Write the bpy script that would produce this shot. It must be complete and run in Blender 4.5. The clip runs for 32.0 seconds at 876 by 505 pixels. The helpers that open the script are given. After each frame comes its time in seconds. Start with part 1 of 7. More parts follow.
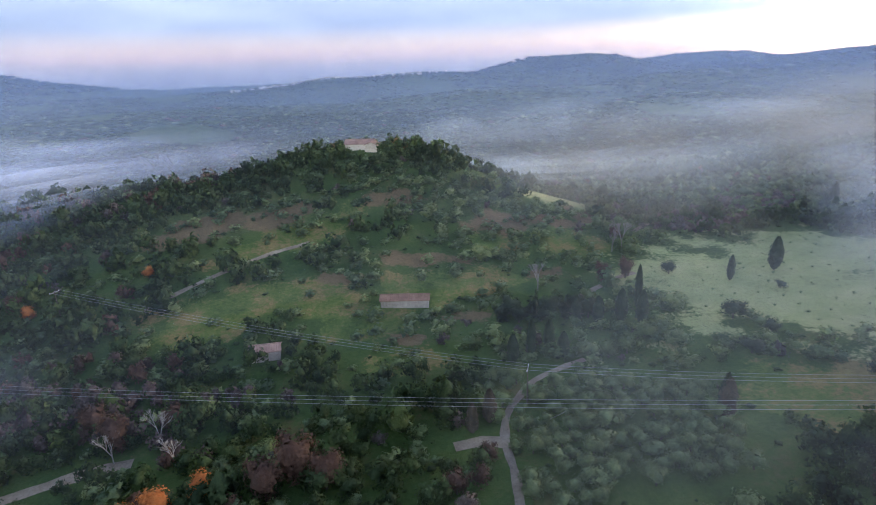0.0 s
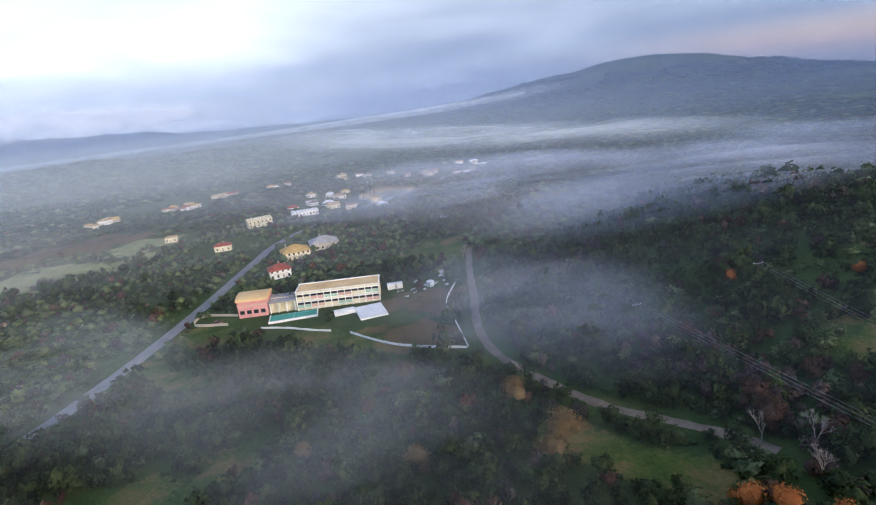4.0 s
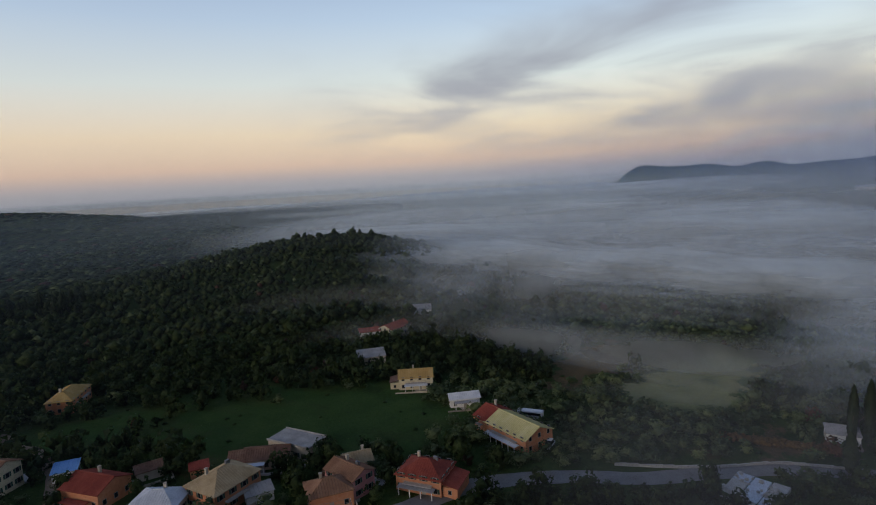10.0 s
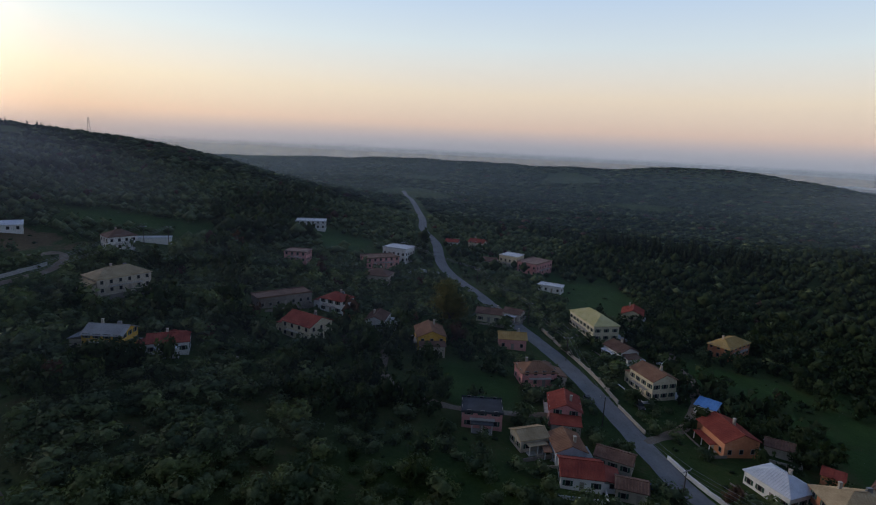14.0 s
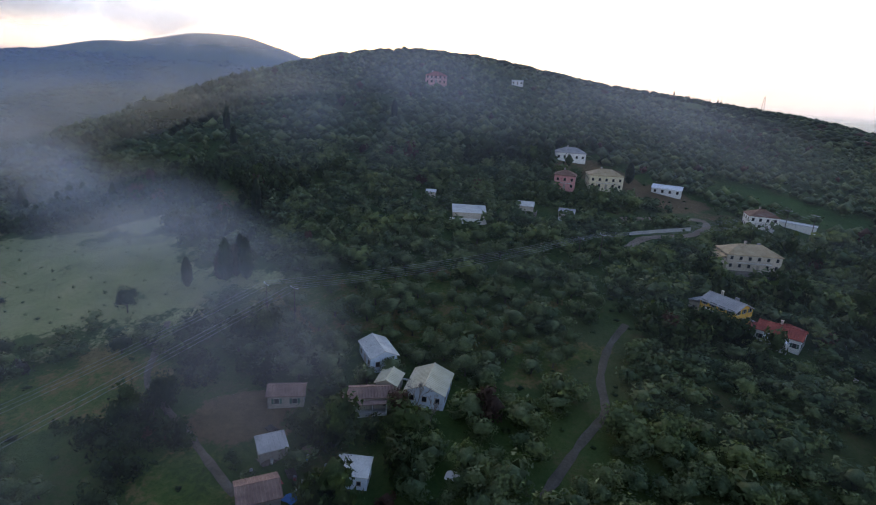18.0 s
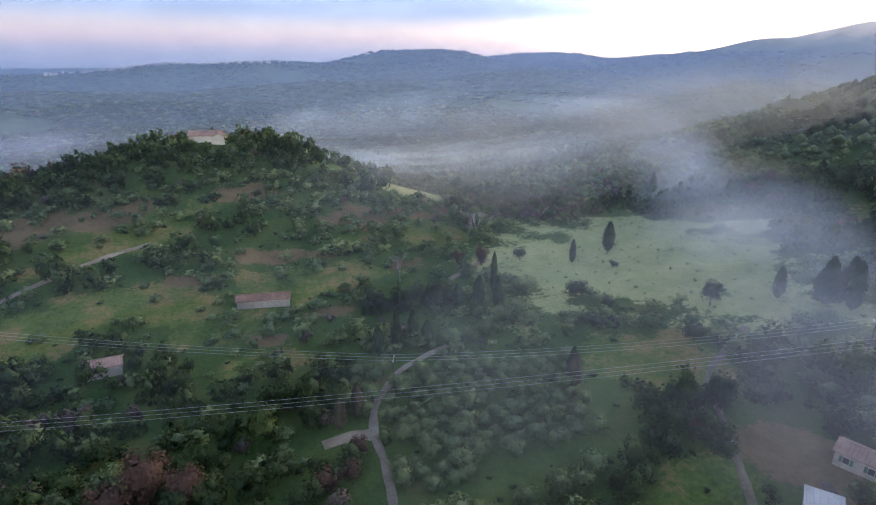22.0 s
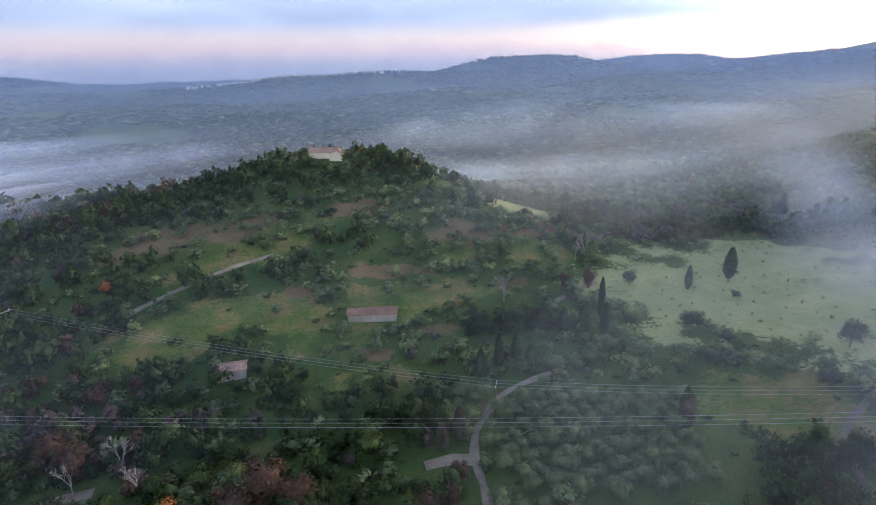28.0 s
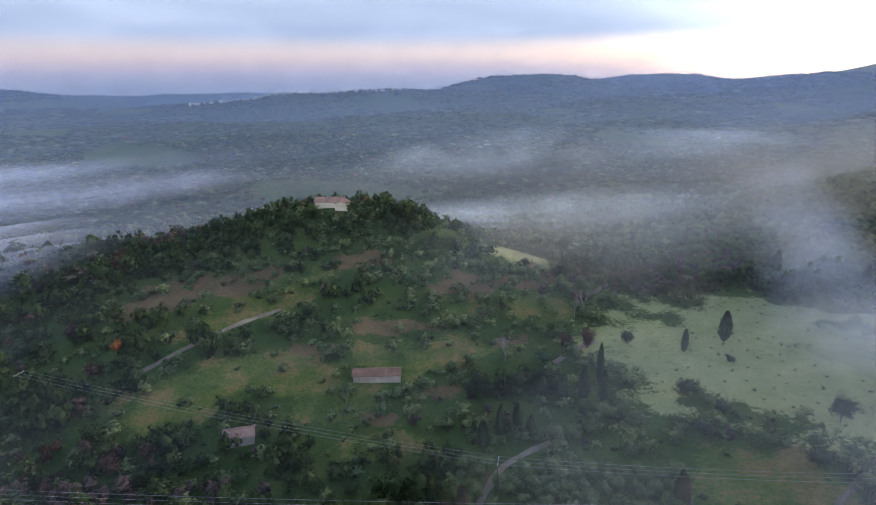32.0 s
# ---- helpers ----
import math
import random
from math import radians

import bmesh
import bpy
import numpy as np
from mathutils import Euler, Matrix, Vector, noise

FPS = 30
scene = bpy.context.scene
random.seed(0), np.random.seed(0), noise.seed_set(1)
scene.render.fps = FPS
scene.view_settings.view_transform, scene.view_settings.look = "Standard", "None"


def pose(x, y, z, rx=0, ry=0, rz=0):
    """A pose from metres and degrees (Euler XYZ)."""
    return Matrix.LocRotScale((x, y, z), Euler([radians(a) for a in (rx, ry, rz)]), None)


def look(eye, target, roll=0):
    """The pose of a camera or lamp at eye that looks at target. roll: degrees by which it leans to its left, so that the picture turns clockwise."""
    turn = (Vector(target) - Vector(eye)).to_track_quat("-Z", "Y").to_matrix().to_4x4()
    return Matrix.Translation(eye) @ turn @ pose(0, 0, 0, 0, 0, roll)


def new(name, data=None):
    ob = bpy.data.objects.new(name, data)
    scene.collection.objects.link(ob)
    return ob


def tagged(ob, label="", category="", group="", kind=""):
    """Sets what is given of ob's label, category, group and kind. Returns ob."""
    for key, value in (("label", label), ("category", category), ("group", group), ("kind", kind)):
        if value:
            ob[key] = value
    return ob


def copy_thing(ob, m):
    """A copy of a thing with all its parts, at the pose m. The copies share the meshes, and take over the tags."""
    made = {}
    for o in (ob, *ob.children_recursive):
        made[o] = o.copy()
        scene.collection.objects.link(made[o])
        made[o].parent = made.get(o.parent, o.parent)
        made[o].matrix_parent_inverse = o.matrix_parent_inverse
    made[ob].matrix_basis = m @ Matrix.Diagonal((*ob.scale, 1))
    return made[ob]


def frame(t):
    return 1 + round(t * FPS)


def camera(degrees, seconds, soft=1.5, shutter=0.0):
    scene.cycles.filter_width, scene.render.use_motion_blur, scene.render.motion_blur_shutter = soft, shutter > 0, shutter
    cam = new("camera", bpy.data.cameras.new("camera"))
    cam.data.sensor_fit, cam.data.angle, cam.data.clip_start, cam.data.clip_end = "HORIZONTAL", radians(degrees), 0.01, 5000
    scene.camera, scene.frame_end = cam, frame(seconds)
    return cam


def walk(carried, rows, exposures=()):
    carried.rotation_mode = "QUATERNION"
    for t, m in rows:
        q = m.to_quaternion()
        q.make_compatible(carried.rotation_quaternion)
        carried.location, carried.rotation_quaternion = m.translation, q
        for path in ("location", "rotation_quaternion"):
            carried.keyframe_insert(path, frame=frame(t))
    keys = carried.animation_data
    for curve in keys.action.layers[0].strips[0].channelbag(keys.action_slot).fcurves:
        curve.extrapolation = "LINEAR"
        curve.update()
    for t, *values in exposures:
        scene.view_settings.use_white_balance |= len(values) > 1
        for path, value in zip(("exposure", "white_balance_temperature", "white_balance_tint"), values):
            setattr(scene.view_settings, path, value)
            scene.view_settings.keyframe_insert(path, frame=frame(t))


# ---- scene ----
cam = camera(76.2, 32.0, soft=1.05)
scene.cycles.transparent_max_bounces = 160

# seconds, eye x, y, z, azimuth (clockwise from +y), elevation and lean, in degrees
PATH = [
    (0, 0.0, 0.0, 84.0, 0.00, -18.19, -1.97), (0.5, 0.0, 0.0, 84.0, -8.03, -18.07, -3.07), (1, 0.0, 0.0, 84.0, -15.76, -18.01, -3.95), (1.5, 0.0, 0.0, 84.0, -23.70, -16.60, -4.47),
    (2, 0.0, 0.0, 84.0, -32.75, -16.72, -5.14), (2.5, 0.0, 0.0, 84.0, -41.62, -15.92, -5.19), (3, 0.0, 0.0, 84.0, -50.47, -15.69, -5.32), (3.5, 0.0, 0.0, 84.0, -59.36, -15.85, -5.44),
    (5.5, 0.0, 0.0, 84.0, -89.30, -12.15, -7.22), (6, 0.0, 0.0, 84.0, -97.22, -12.14, -6.83), (6.5, 0.0, 0.0, 84.0, -104.40, -10.64, -6.77), (7, 0.0, 0.0, 84.0, -112.26, -9.92, -6.60),
    (7.5, 0.0, 0.0, 84.0, -120.54, -9.51, -6.35), (8, 0.0, 0.0, 84.0, -129.05, -8.96, -5.97), (8.5, 0.0, 0.0, 84.0, -137.72, -8.39, -5.54), (9, 0.0, 0.0, 84.0, -146.21, -8.01, -4.38),
    (9.5, 0.0, 0.0, 84.0, -154.08, -8.00, -3.85), (10, 0.0, 0.0, 84.0, -161.78, -7.73, -3.09), (10.5, 0.0, 0.0, 84.0, -169.64, -7.17, -2.97), (11, 0.0, 0.0, 84.0, -177.43, -8.25, -1.74),
    (11.5, 0.0, 0.0, 84.0, 174.28, -8.13, -0.34), (12, 0.0, 0.0, 84.0, 166.76, -8.10, 1.35), (12.5, 0.0, 0.0, 84.0, 159.69, -8.59, 2.52), (13, 0.0, 0.0, 84.0, 151.95, -9.07, 2.91),
    (13.5, 0.0, 0.0, 84.0, 143.30, -10.05, 2.99), (14, 0.0, 0.0, 84.0, 134.23, -11.08, 2.92), (14.5, 0.0, 0.0, 84.0, 125.43, -11.50, 3.52), (16.5, 0.0, 0.0, 84.0, 95.35, -13.86, 3.76),
    (17, 0.0, 0.0, 84.0, 88.26, -14.42, 3.81), (17.5, 0.0, 0.0, 84.0, 81.25, -16.11, 3.81), (18, 0.0, 0.0, 84.0, 73.82, -16.81, 3.56), (18.5, 0.0, 0.0, 84.0, 65.94, -17.24, 3.50),
    (19, 0.0, 0.0, 84.0, 57.18, -17.90, 3.72), (19.5, 0.0, 0.0, 84.0, 48.36, -18.55, 3.27), (20, 0.0, 0.0, 84.0, 39.42, -18.61, 2.21), (20.5, 0.0, 0.0, 84.0, 30.73, -18.86, 1.98),
    (21, 0.0, 0.0, 84.0, 22.06, -18.44, 1.42), (21.5, 0.0, 0.0, 84.0, 15.35, -18.23, 0.61), (22, 0.0, 0.0, 84.0, 14.93, -19.09, 0.40), (22.5, 0.0, 0.0, 84.0, 13.48, -18.65, 0.67),
    (23, 0.0, 0.0, 84.0, 11.88, -18.37, 0.01), (23.5, 0.0, 0.0, 84.0, 10.32, -18.38, -0.02), (24, 0.0, 0.0, 84.0, 9.23, -19.50, 0.07), (24.5, 0.0, 0.0, 84.0, 7.77, -16.11, -0.15),
    (25, 0.0, 0.0, 84.0, 6.70, -17.27, -1.39), (25.5, 0.0, 0.0, 84.0, 5.63, -18.41, -1.86), (27.5, -0.9, 1.0, 86.7, 3.93, -16.24, -2.12), (28, -1.0, 0.9, 88.7, 3.95, -18.52, -1.15),
    (28.5, -1.3, 1.2, 90.9, 4.20, -18.26, -0.11), (29, -1.5, 1.3, 93.1, 3.72, -17.55, -1.44), (29.5, -1.5, 1.3, 95.2, 3.75, -17.33, -0.68), (30, -1.6, 1.4, 97.2, 3.86, -17.74, -0.73),
    (30.5, -1.8, 1.4, 99.3, 3.96, -17.51, -0.42), (31, -2.0, 1.6, 101.4, 4.19, -16.95, -0.20), (31.5, -2.2, 1.5, 103.4, 3.99, -16.65, -0.29), (32, -2.4, 1.2, 105.5, 4.14, -17.32, -0.52),
]


def aim(x, y, z, az, el, lean):
    a, e = radians(az), radians(el)
    way = Vector((math.sin(a) * math.cos(e), math.cos(a) * math.cos(e), math.sin(e)))
    return look((x, y, z), Vector((x, y, z)) + way * 10, lean)


walk(cam, [(t, aim(*p)) for t, *p in PATH],
     [(0.0, 2.0, 6450, 12), (1.5, 2.0, 6500, 12), (3.0, 1.75, 6500, 12), (6.0, 0.6, 6300, 12), (7.0, 0.3, 6450, 12), (9.0, -0.25, 6450, 12), (11.0, -0.5, 6000, 12), (13.0, -0.3, 5850, 12), (16.5, -0.5, 5750, 12), (17.3, -0.3, 5700, 12), (18.0, 0.9, 6000, 12), (19.0, 1.6, 6250, 12), (20.0, 1.5, 6350, 12), (21.0, 1.6, 6400, 12), (22.0, 1.95, 6500, 12), (23.0, 2.05, 6550, 12), (28.0, 1.95, 6550, 12), (30.0, 1.9, 6550, 12), (32.0, 1.7, 6550, 12)])


# ---- node helpers ----
def tree_of(owner):
    owner.use_nodes = True
    owner.node_tree.nodes.clear()
    return owner.node_tree


def feed(nt, socket, value):
    if isinstance(value, bpy.types.NodeSocket):
        nt.links.new(value, socket)
    else:
        socket.default_value = value


def calc(nt, op, a, b=0.0, c=None):
    n = nt.nodes.new("ShaderNodeMath")
    n.operation = op
    feed(nt, n.inputs[0], a)
    feed(nt, n.inputs[1], b)
    if c is not None:
        feed(nt, n.inputs[2], c)
    return n.outputs[0]


def span(nt, value, a, b, lo=0.0, hi=1.0):
    n = nt.nodes.new("ShaderNodeMapRange")
    n.interpolation_type = "SMOOTHSTEP"
    feed(nt, n.inputs[0], value)
    for i, v in enumerate((a, b, lo, hi)):
        n.inputs[i + 1].default_value = v
    return n.outputs[0]


def blend(nt, fac, a, b, mode="MIX"):
    n = nt.nodes.new("ShaderNodeMix")
    n.data_type, n.blend_type = "RGBA", mode
    feed(nt, n.inputs[0], fac)
    feed(nt, n.inputs[6], (*a, 1) if isinstance(a, tuple) else a)
    feed(nt, n.inputs[7], (*b, 1) if isinstance(b, tuple) else b)
    return n.outputs[2]


def noise_of(nt, vector, scale, detail=4.0, rough=0.55, warp=0.0):
    n = nt.nodes.new("ShaderNodeTexNoise")
    if vector is not None:
        nt.links.new(vector, n.inputs["Vector"])
    n.inputs["Scale"].default_value, n.inputs["Detail"].default_value = scale, detail
    n.inputs["Roughness"].default_value, n.inputs["Distortion"].default_value = rough, warp
    return n.outputs[0]


def ramp(nt, fac, stops):
    n = nt.nodes.new("ShaderNodeValToRGB")
    feed(nt, n.inputs[0], fac)
    els = n.color_ramp.elements
    while len(els) < len(stops):
        els.new(0.5)
    for e, (p, c) in zip(els, stops):
        e.position, e.color = p, (*c, 1)
    return n.outputs[0]


# ---- sky: clear and warm in the east and south, grey cloud in the west and north ----
SUN_AZ, SUN_EL = 62.0, 5.0
world = bpy.data.worlds.new("sky")
scene.world = world
nt = tree_of(world)
tc = nt.nodes.new("ShaderNodeTexCoord").outputs["Generated"]
sep = nt.nodes.new("ShaderNodeSeparateXYZ")
nt.links.new(tc, sep.inputs[0])
dx, dy, dz = sep.outputs
nish = nt.nodes.new("ShaderNodeTexSky")
nish.sky_type, nish.sun_disc = "NISHITA", False
nish.sun_elevation, nish.sun_rotation = radians(SUN_EL), radians(SUN_AZ)
nish.air_density, nish.dust_density, nish.ozone_density = 1.0, 1.5, 1.0
nt.links.new(tc, nish.inputs[0]) if nish.inputs else None
sunny = calc(nt, "ADD", calc(nt, "MULTIPLY", dx, math.sin(radians(SUN_AZ))), calc(nt, "MULTIPLY", dy, math.cos(radians(SUN_AZ))))
south = calc(nt, "ADD", calc(nt, "MULTIPLY", dx, math.sin(radians(146))), calc(nt, "MULTIPLY", dy, math.cos(radians(146))))
clear = ramp(nt, span(nt, dz, -0.03, 0.55), [
    (0.0, (0.36, 0.41, 0.47)), (0.012, (0.50, 0.47, 0.50)), (0.03, (0.74, 0.54, 0.47)), (0.10, (0.85, 0.64, 0.48)), (0.26, (0.71, 0.72, 0.68)),
    (0.5, (0.50, 0.60, 0.74)), (1.0, (0.30, 0.42, 0.68))])
glow = span(nt, sunny, 0.76, 0.985)
clear = blend(nt, glow, clear, (1.8, 1.5, 1.25), "MIX")
clear_sky = blend(nt, 0.12, clear, nish.outputs[0], "ADD")
# cloud sheet, seen in perspective
over = calc(nt, "ADD", calc(nt, "ABSOLUTE", dz), 0.12)
flat = nt.nodes.new("ShaderNodeCombineXYZ")
nt.links.new(calc(nt, "DIVIDE", dx, over), flat.inputs[0])
nt.links.new(calc(nt, "DIVIDE", dy, over), flat.inputs[1])
puff = noise_of(nt, flat.outputs[0], 0.55, 4.0, 0.45, 0.4)
fine = noise_of(nt, flat.outputs[0], 2.2, 4.0, 0.5, 0.2)
cloud_col = ramp(nt, calc(nt, "ADD", calc(nt, "MULTIPLY", puff, 0.85), calc(nt, "MULTIPLY", fine, 0.15)), [
    (0.3, (0.32, 0.375, 0.45)), (0.5, (0.41, 0.465, 0.53)), (0.68, (0.575, 0.63, 0.68))])
cloud_col = blend(nt, span(nt, sunny, 0.89, 0.998), cloud_col, (1.6, 1.5, 1.45), "MIX")
low = span(nt, dz, 0.0, 0.16)
cover = calc(nt, "SUBTRACT", calc(nt, "ADD", calc(nt, "MULTIPLY", puff, 1.2), span(nt, south, -0.75, 0.75, 0.75, -0.75)), 0.15)
mask = calc(nt, "MULTIPLY", span(nt, cover, 0.25, 0.75), span(nt, south, 0.12, 0.58, 1.0, 0.0))
# a clear slot above the northern horizon
north = span(nt, dy, 0.55, 0.9)
slot = calc(nt, "MULTIPLY", north, span(nt, dz, 0.035, 0.075, 1.0, 0.0))
mask = calc(nt, "MULTIPLY", mask, calc(nt, "SUBTRACT", 1.0, slot))
# a bright gap in the cloud over the western ranges
gap_way = Vector((math.sin(radians(-137)) * math.cos(radians(7)), math.cos(radians(-137)) * math.cos(radians(7)), math.sin(radians(7))))
near_gap = calc(nt, "ADD", calc(nt, "ADD", calc(nt, "MULTIPLY", dx, gap_way.x), calc(nt, "MULTIPLY", dy, gap_way.y)), calc(nt, "MULTIPLY", dz, gap_way.z))
gap = calc(nt, "MULTIPLY", span(nt, near_gap, 0.962, 0.9985), span(nt, noise_of(nt, tc, 5.0, 4.0, 0.5, 0.6), 0.36, 0.62))
cloud_col = blend(nt, calc(nt, "MULTIPLY", gap, 0.6), cloud_col, (0.93, 0.84, 0.68))
# grey wisps in the clear south and south-west
wisp = span(nt, noise_of(nt, flat.outputs[0], 0.8, 4.0, 0.5, 0.5), 0.36, 0.72)
westward = calc(nt, "ADD", calc(nt, "MULTIPLY", dx, math.sin(radians(-146))), calc(nt, "MULTIPLY", dy, math.cos(radians(-146))))
wisp = calc(nt, "MULTIPLY", wisp, calc(nt, "MULTIPLY", span(nt, westward, 0.82, 0.985, 0.03, 0.85), span(nt, dz, 0.0, 0.10)))
clear_sky = blend(nt, wisp, clear_sky, (0.43, 0.45, 0.51))
sky_col = blend(nt, mask, clear_sky, cloud_col)
high = calc(nt, "MULTIPLY", span(nt, dz, 0.22, 0.62, 1.0, 0.26), span(nt, calc(nt, "SUBTRACT", dy, calc(nt, "MULTIPLY", dx, 0.5)), 0.35, 0.95, 1.0, 0.38))
sky_col = blend(nt, 1.0, sky_col, blend(nt, high, (0.10, 0.16, 0.30), (1.0, 1.0, 1.0)), "MULTIPLY")
bg = nt.nodes.new("ShaderNodeBackground")
nt.links.new(sky_col, bg.inputs[0])
bg.inputs[1].default_value = 1.0
nt.links.new(bg.outputs[0], nt.nodes.new("ShaderNodeOutputWorld").inputs[0])

sun = new("sun", bpy.data.lights.new("sun", "SUN"))
sun.data.energy, sun.data.angle, sun.data.color = 1.8, radians(24), (1.0, 0.89, 0.76)
sun.matrix_basis = look((math.sin(radians(SUN_AZ)) * 900, math.cos(radians(SUN_AZ)) * 900, 170), (0, 0, 0))


# ---- materials ----
def surface(name, colours, scale=1.0, rough=0.85, bump=0.0, bump_scale=None, metal=0.0, attribute="", vary=0.25, leafy=0.0):
    """Two-scale mottled paint between the given colours; attribute: a per-piece tint."""
    m = bpy.data.materials.new(name)
    t = tree_of(m)
    pos = t.nodes.new("ShaderNodeTexCoord").outputs["Object"]
    big = noise_of(t, pos, scale * 0.22, 3)
    small = noise_of(t, pos, scale * 2.5, 5, 0.65)
    mixed = calc(t, "ADD", calc(t, "MULTIPLY", big, 0.55), calc(t, "MULTIPLY", small, 0.45))
    n = len(colours)
    col = ramp(t, mixed, [(0.32 + 0.36 * i / max(n - 1, 1), c) for i, c in enumerate(colours)])
    if attribute:
        a = t.nodes.new("ShaderNodeAttribute")
        a.attribute_name = attribute
        tint = ramp(t, a.outputs["Fac"], [(0.0, (1 - vary * 1.4, 1 - vary, 1 - vary)), (0.5, (1, 1, 1)), (1.0, (1 + vary * 1.6, 1 + vary * 1.3, 1 + vary * 0.6))])
        col = blend(t, 1.0, col, tint, "MULTIPLY")
    else:
        r = t.nodes.new("ShaderNodeObjectInfo").outputs["Random"]
        col = blend(t, 1.0, col, ramp(t, r, [(0, (0.9, 0.9, 0.9)), (1, (1.08, 1.06, 1.03))]), "MULTIPLY")
    b = t.nodes.new("ShaderNodeBsdfPrincipled")
    t.links.new(col, b.inputs["Base Color"])
    b.inputs["Roughness"].default_value, b.inputs["Metallic"].default_value = rough, metal
    b.inputs["Specular IOR Level"].default_value = 0.25
    if bump:
        bn = t.nodes.new("ShaderNodeBump")
        bn.inputs["Strength"].default_value = min(bump, 1.0)
        bn.inputs["Distance"].default_value = 0.3
        t.links.new(noise_of(t, pos, bump_scale or scale * 4, 5, 0.7), bn.inputs["Height"])
        t.links.new(bn.outputs[0], b.inputs["Normal"])
    out = b.outputs[0]
    if leafy:  # leaves let some light through
        tr, mx = t.nodes.new("ShaderNodeBsdfTranslucent"), t.nodes.new("ShaderNodeMixShader")
        t.links.new(blend(t, 1.0, col, (1.35, 1.45, 0.95), "MULTIPLY"), tr.inputs[0])
        mx.inputs[0].default_value = leafy
        t.links.new(b.outputs[0], mx.inputs[1])
        t.links.new(tr.outputs[0], mx.inputs[2])
        out = mx.outputs[0]
    t.links.new(out, t.nodes.new("ShaderNodeOutputMaterial").inputs[0])
    return m


def ground_material():
    m = bpy.data.materials.new("ground")
    t = tree_of(m)
    pos = t.nodes.new("ShaderNodeTexCoord").outputs["Object"]
    a = t.nodes.new("ShaderNodeAttribute")
    a.attribute_name = "cover"
    w = t.nodes.new("ShaderNodeSeparateColor")
    t.links.new(a.outputs["Color"], w.inputs[0])
    big, mid, small = noise_of(t, pos, 0.012, 4), noise_of(t, pos, 0.09, 5, 0.6), noise_of(t, pos, 0.9, 5, 0.7)
    mixed = calc(t, "ADD", calc(t, "MULTIPLY", mid, 0.6), calc(t, "MULTIPLY", small, 0.4))
    scrub = ramp(t, mixed, [(0.3, (0.014, 0.028, 0.006)), (0.44, (0.032, 0.062, 0.011)), (0.54, (0.058, 0.084, 0.018)), (0.66, (0.120, 0.088, 0.036))])
    grass = ramp(t, mixed, [(0.32, (0.026, 0.044, 0.010)), (0.43, (0.052, 0.080, 0.016)), (0.51, (0.082, 0.100, 0.024)), (0.57, (0.142, 0.104, 0.038)), (0.65, (0.175, 0.138, 0.050))])
    lush = ramp(t, mixed, [(0.3, (0.020, 0.044, 0.009)), (0.5, (0.036, 0.074, 0.015)), (0.7, (0.058, 0.096, 0.022))])
    where = t.nodes.new("ShaderNodeSeparateXYZ")
    t.links.new(pos, where.inputs[0])
    grass = blend(t, span(t, where.outputs[1], -20.0, -75.0), grass, lush)
    meadow = ramp(t, mixed, [(0.3, (0.115, 0.145, 0.050)), (0.5, (0.205, 0.212, 0.082)), (0.7, (0.285, 0.262, 0.118))])
    earth = ramp(t, mixed, [(0.3, (0.060, 0.045, 0.020)), (0.5, (0.110, 0.076, 0.036)), (0.7, (0.160, 0.115, 0.056))])
    far = ramp(t, big, [(0.35, (0.024, 0.045, 0.014)), (0.55, (0.050, 0.074, 0.022)), (0.7, (0.100, 0.088, 0.042))])
    scrub = blend(t, 0.4, scrub, far)
    edge = calc(t, "MULTIPLY", calc(t, "SUBTRACT", mixed, 0.5), 4.2)
    col = scrub
    for i, c in ((1, grass), (0, meadow), (2, earth)):
        col = blend(t, span(t, calc(t, "ADD", w.outputs[i], calc(t, "MULTIPLY", edge, span(t, w.outputs[i], 0.0, 0.15))), 0.3, 0.7), col, c)
    b = t.nodes.new("ShaderNodeBsdfPrincipled")
    t.links.new(col, b.inputs["Base Color"])
    b.inputs["Roughness"].default_value, b.inputs["Specular IOR Level"].default_value = 0.95, 0.1
    bn = t.nodes.new("ShaderNodeBump")
    bn.inputs["Strength"].default_value, bn.inputs["Distance"].default_value = 0.7, 0.6
    t.links.new(calc(t, "ADD", small, mid), bn.inputs["Height"])
    t.links.new(bn.outputs[0], b.inputs["Normal"])
    t.links.new(b.outputs[0], t.nodes.new("ShaderNodeOutputMaterial").inputs[0])
    return m


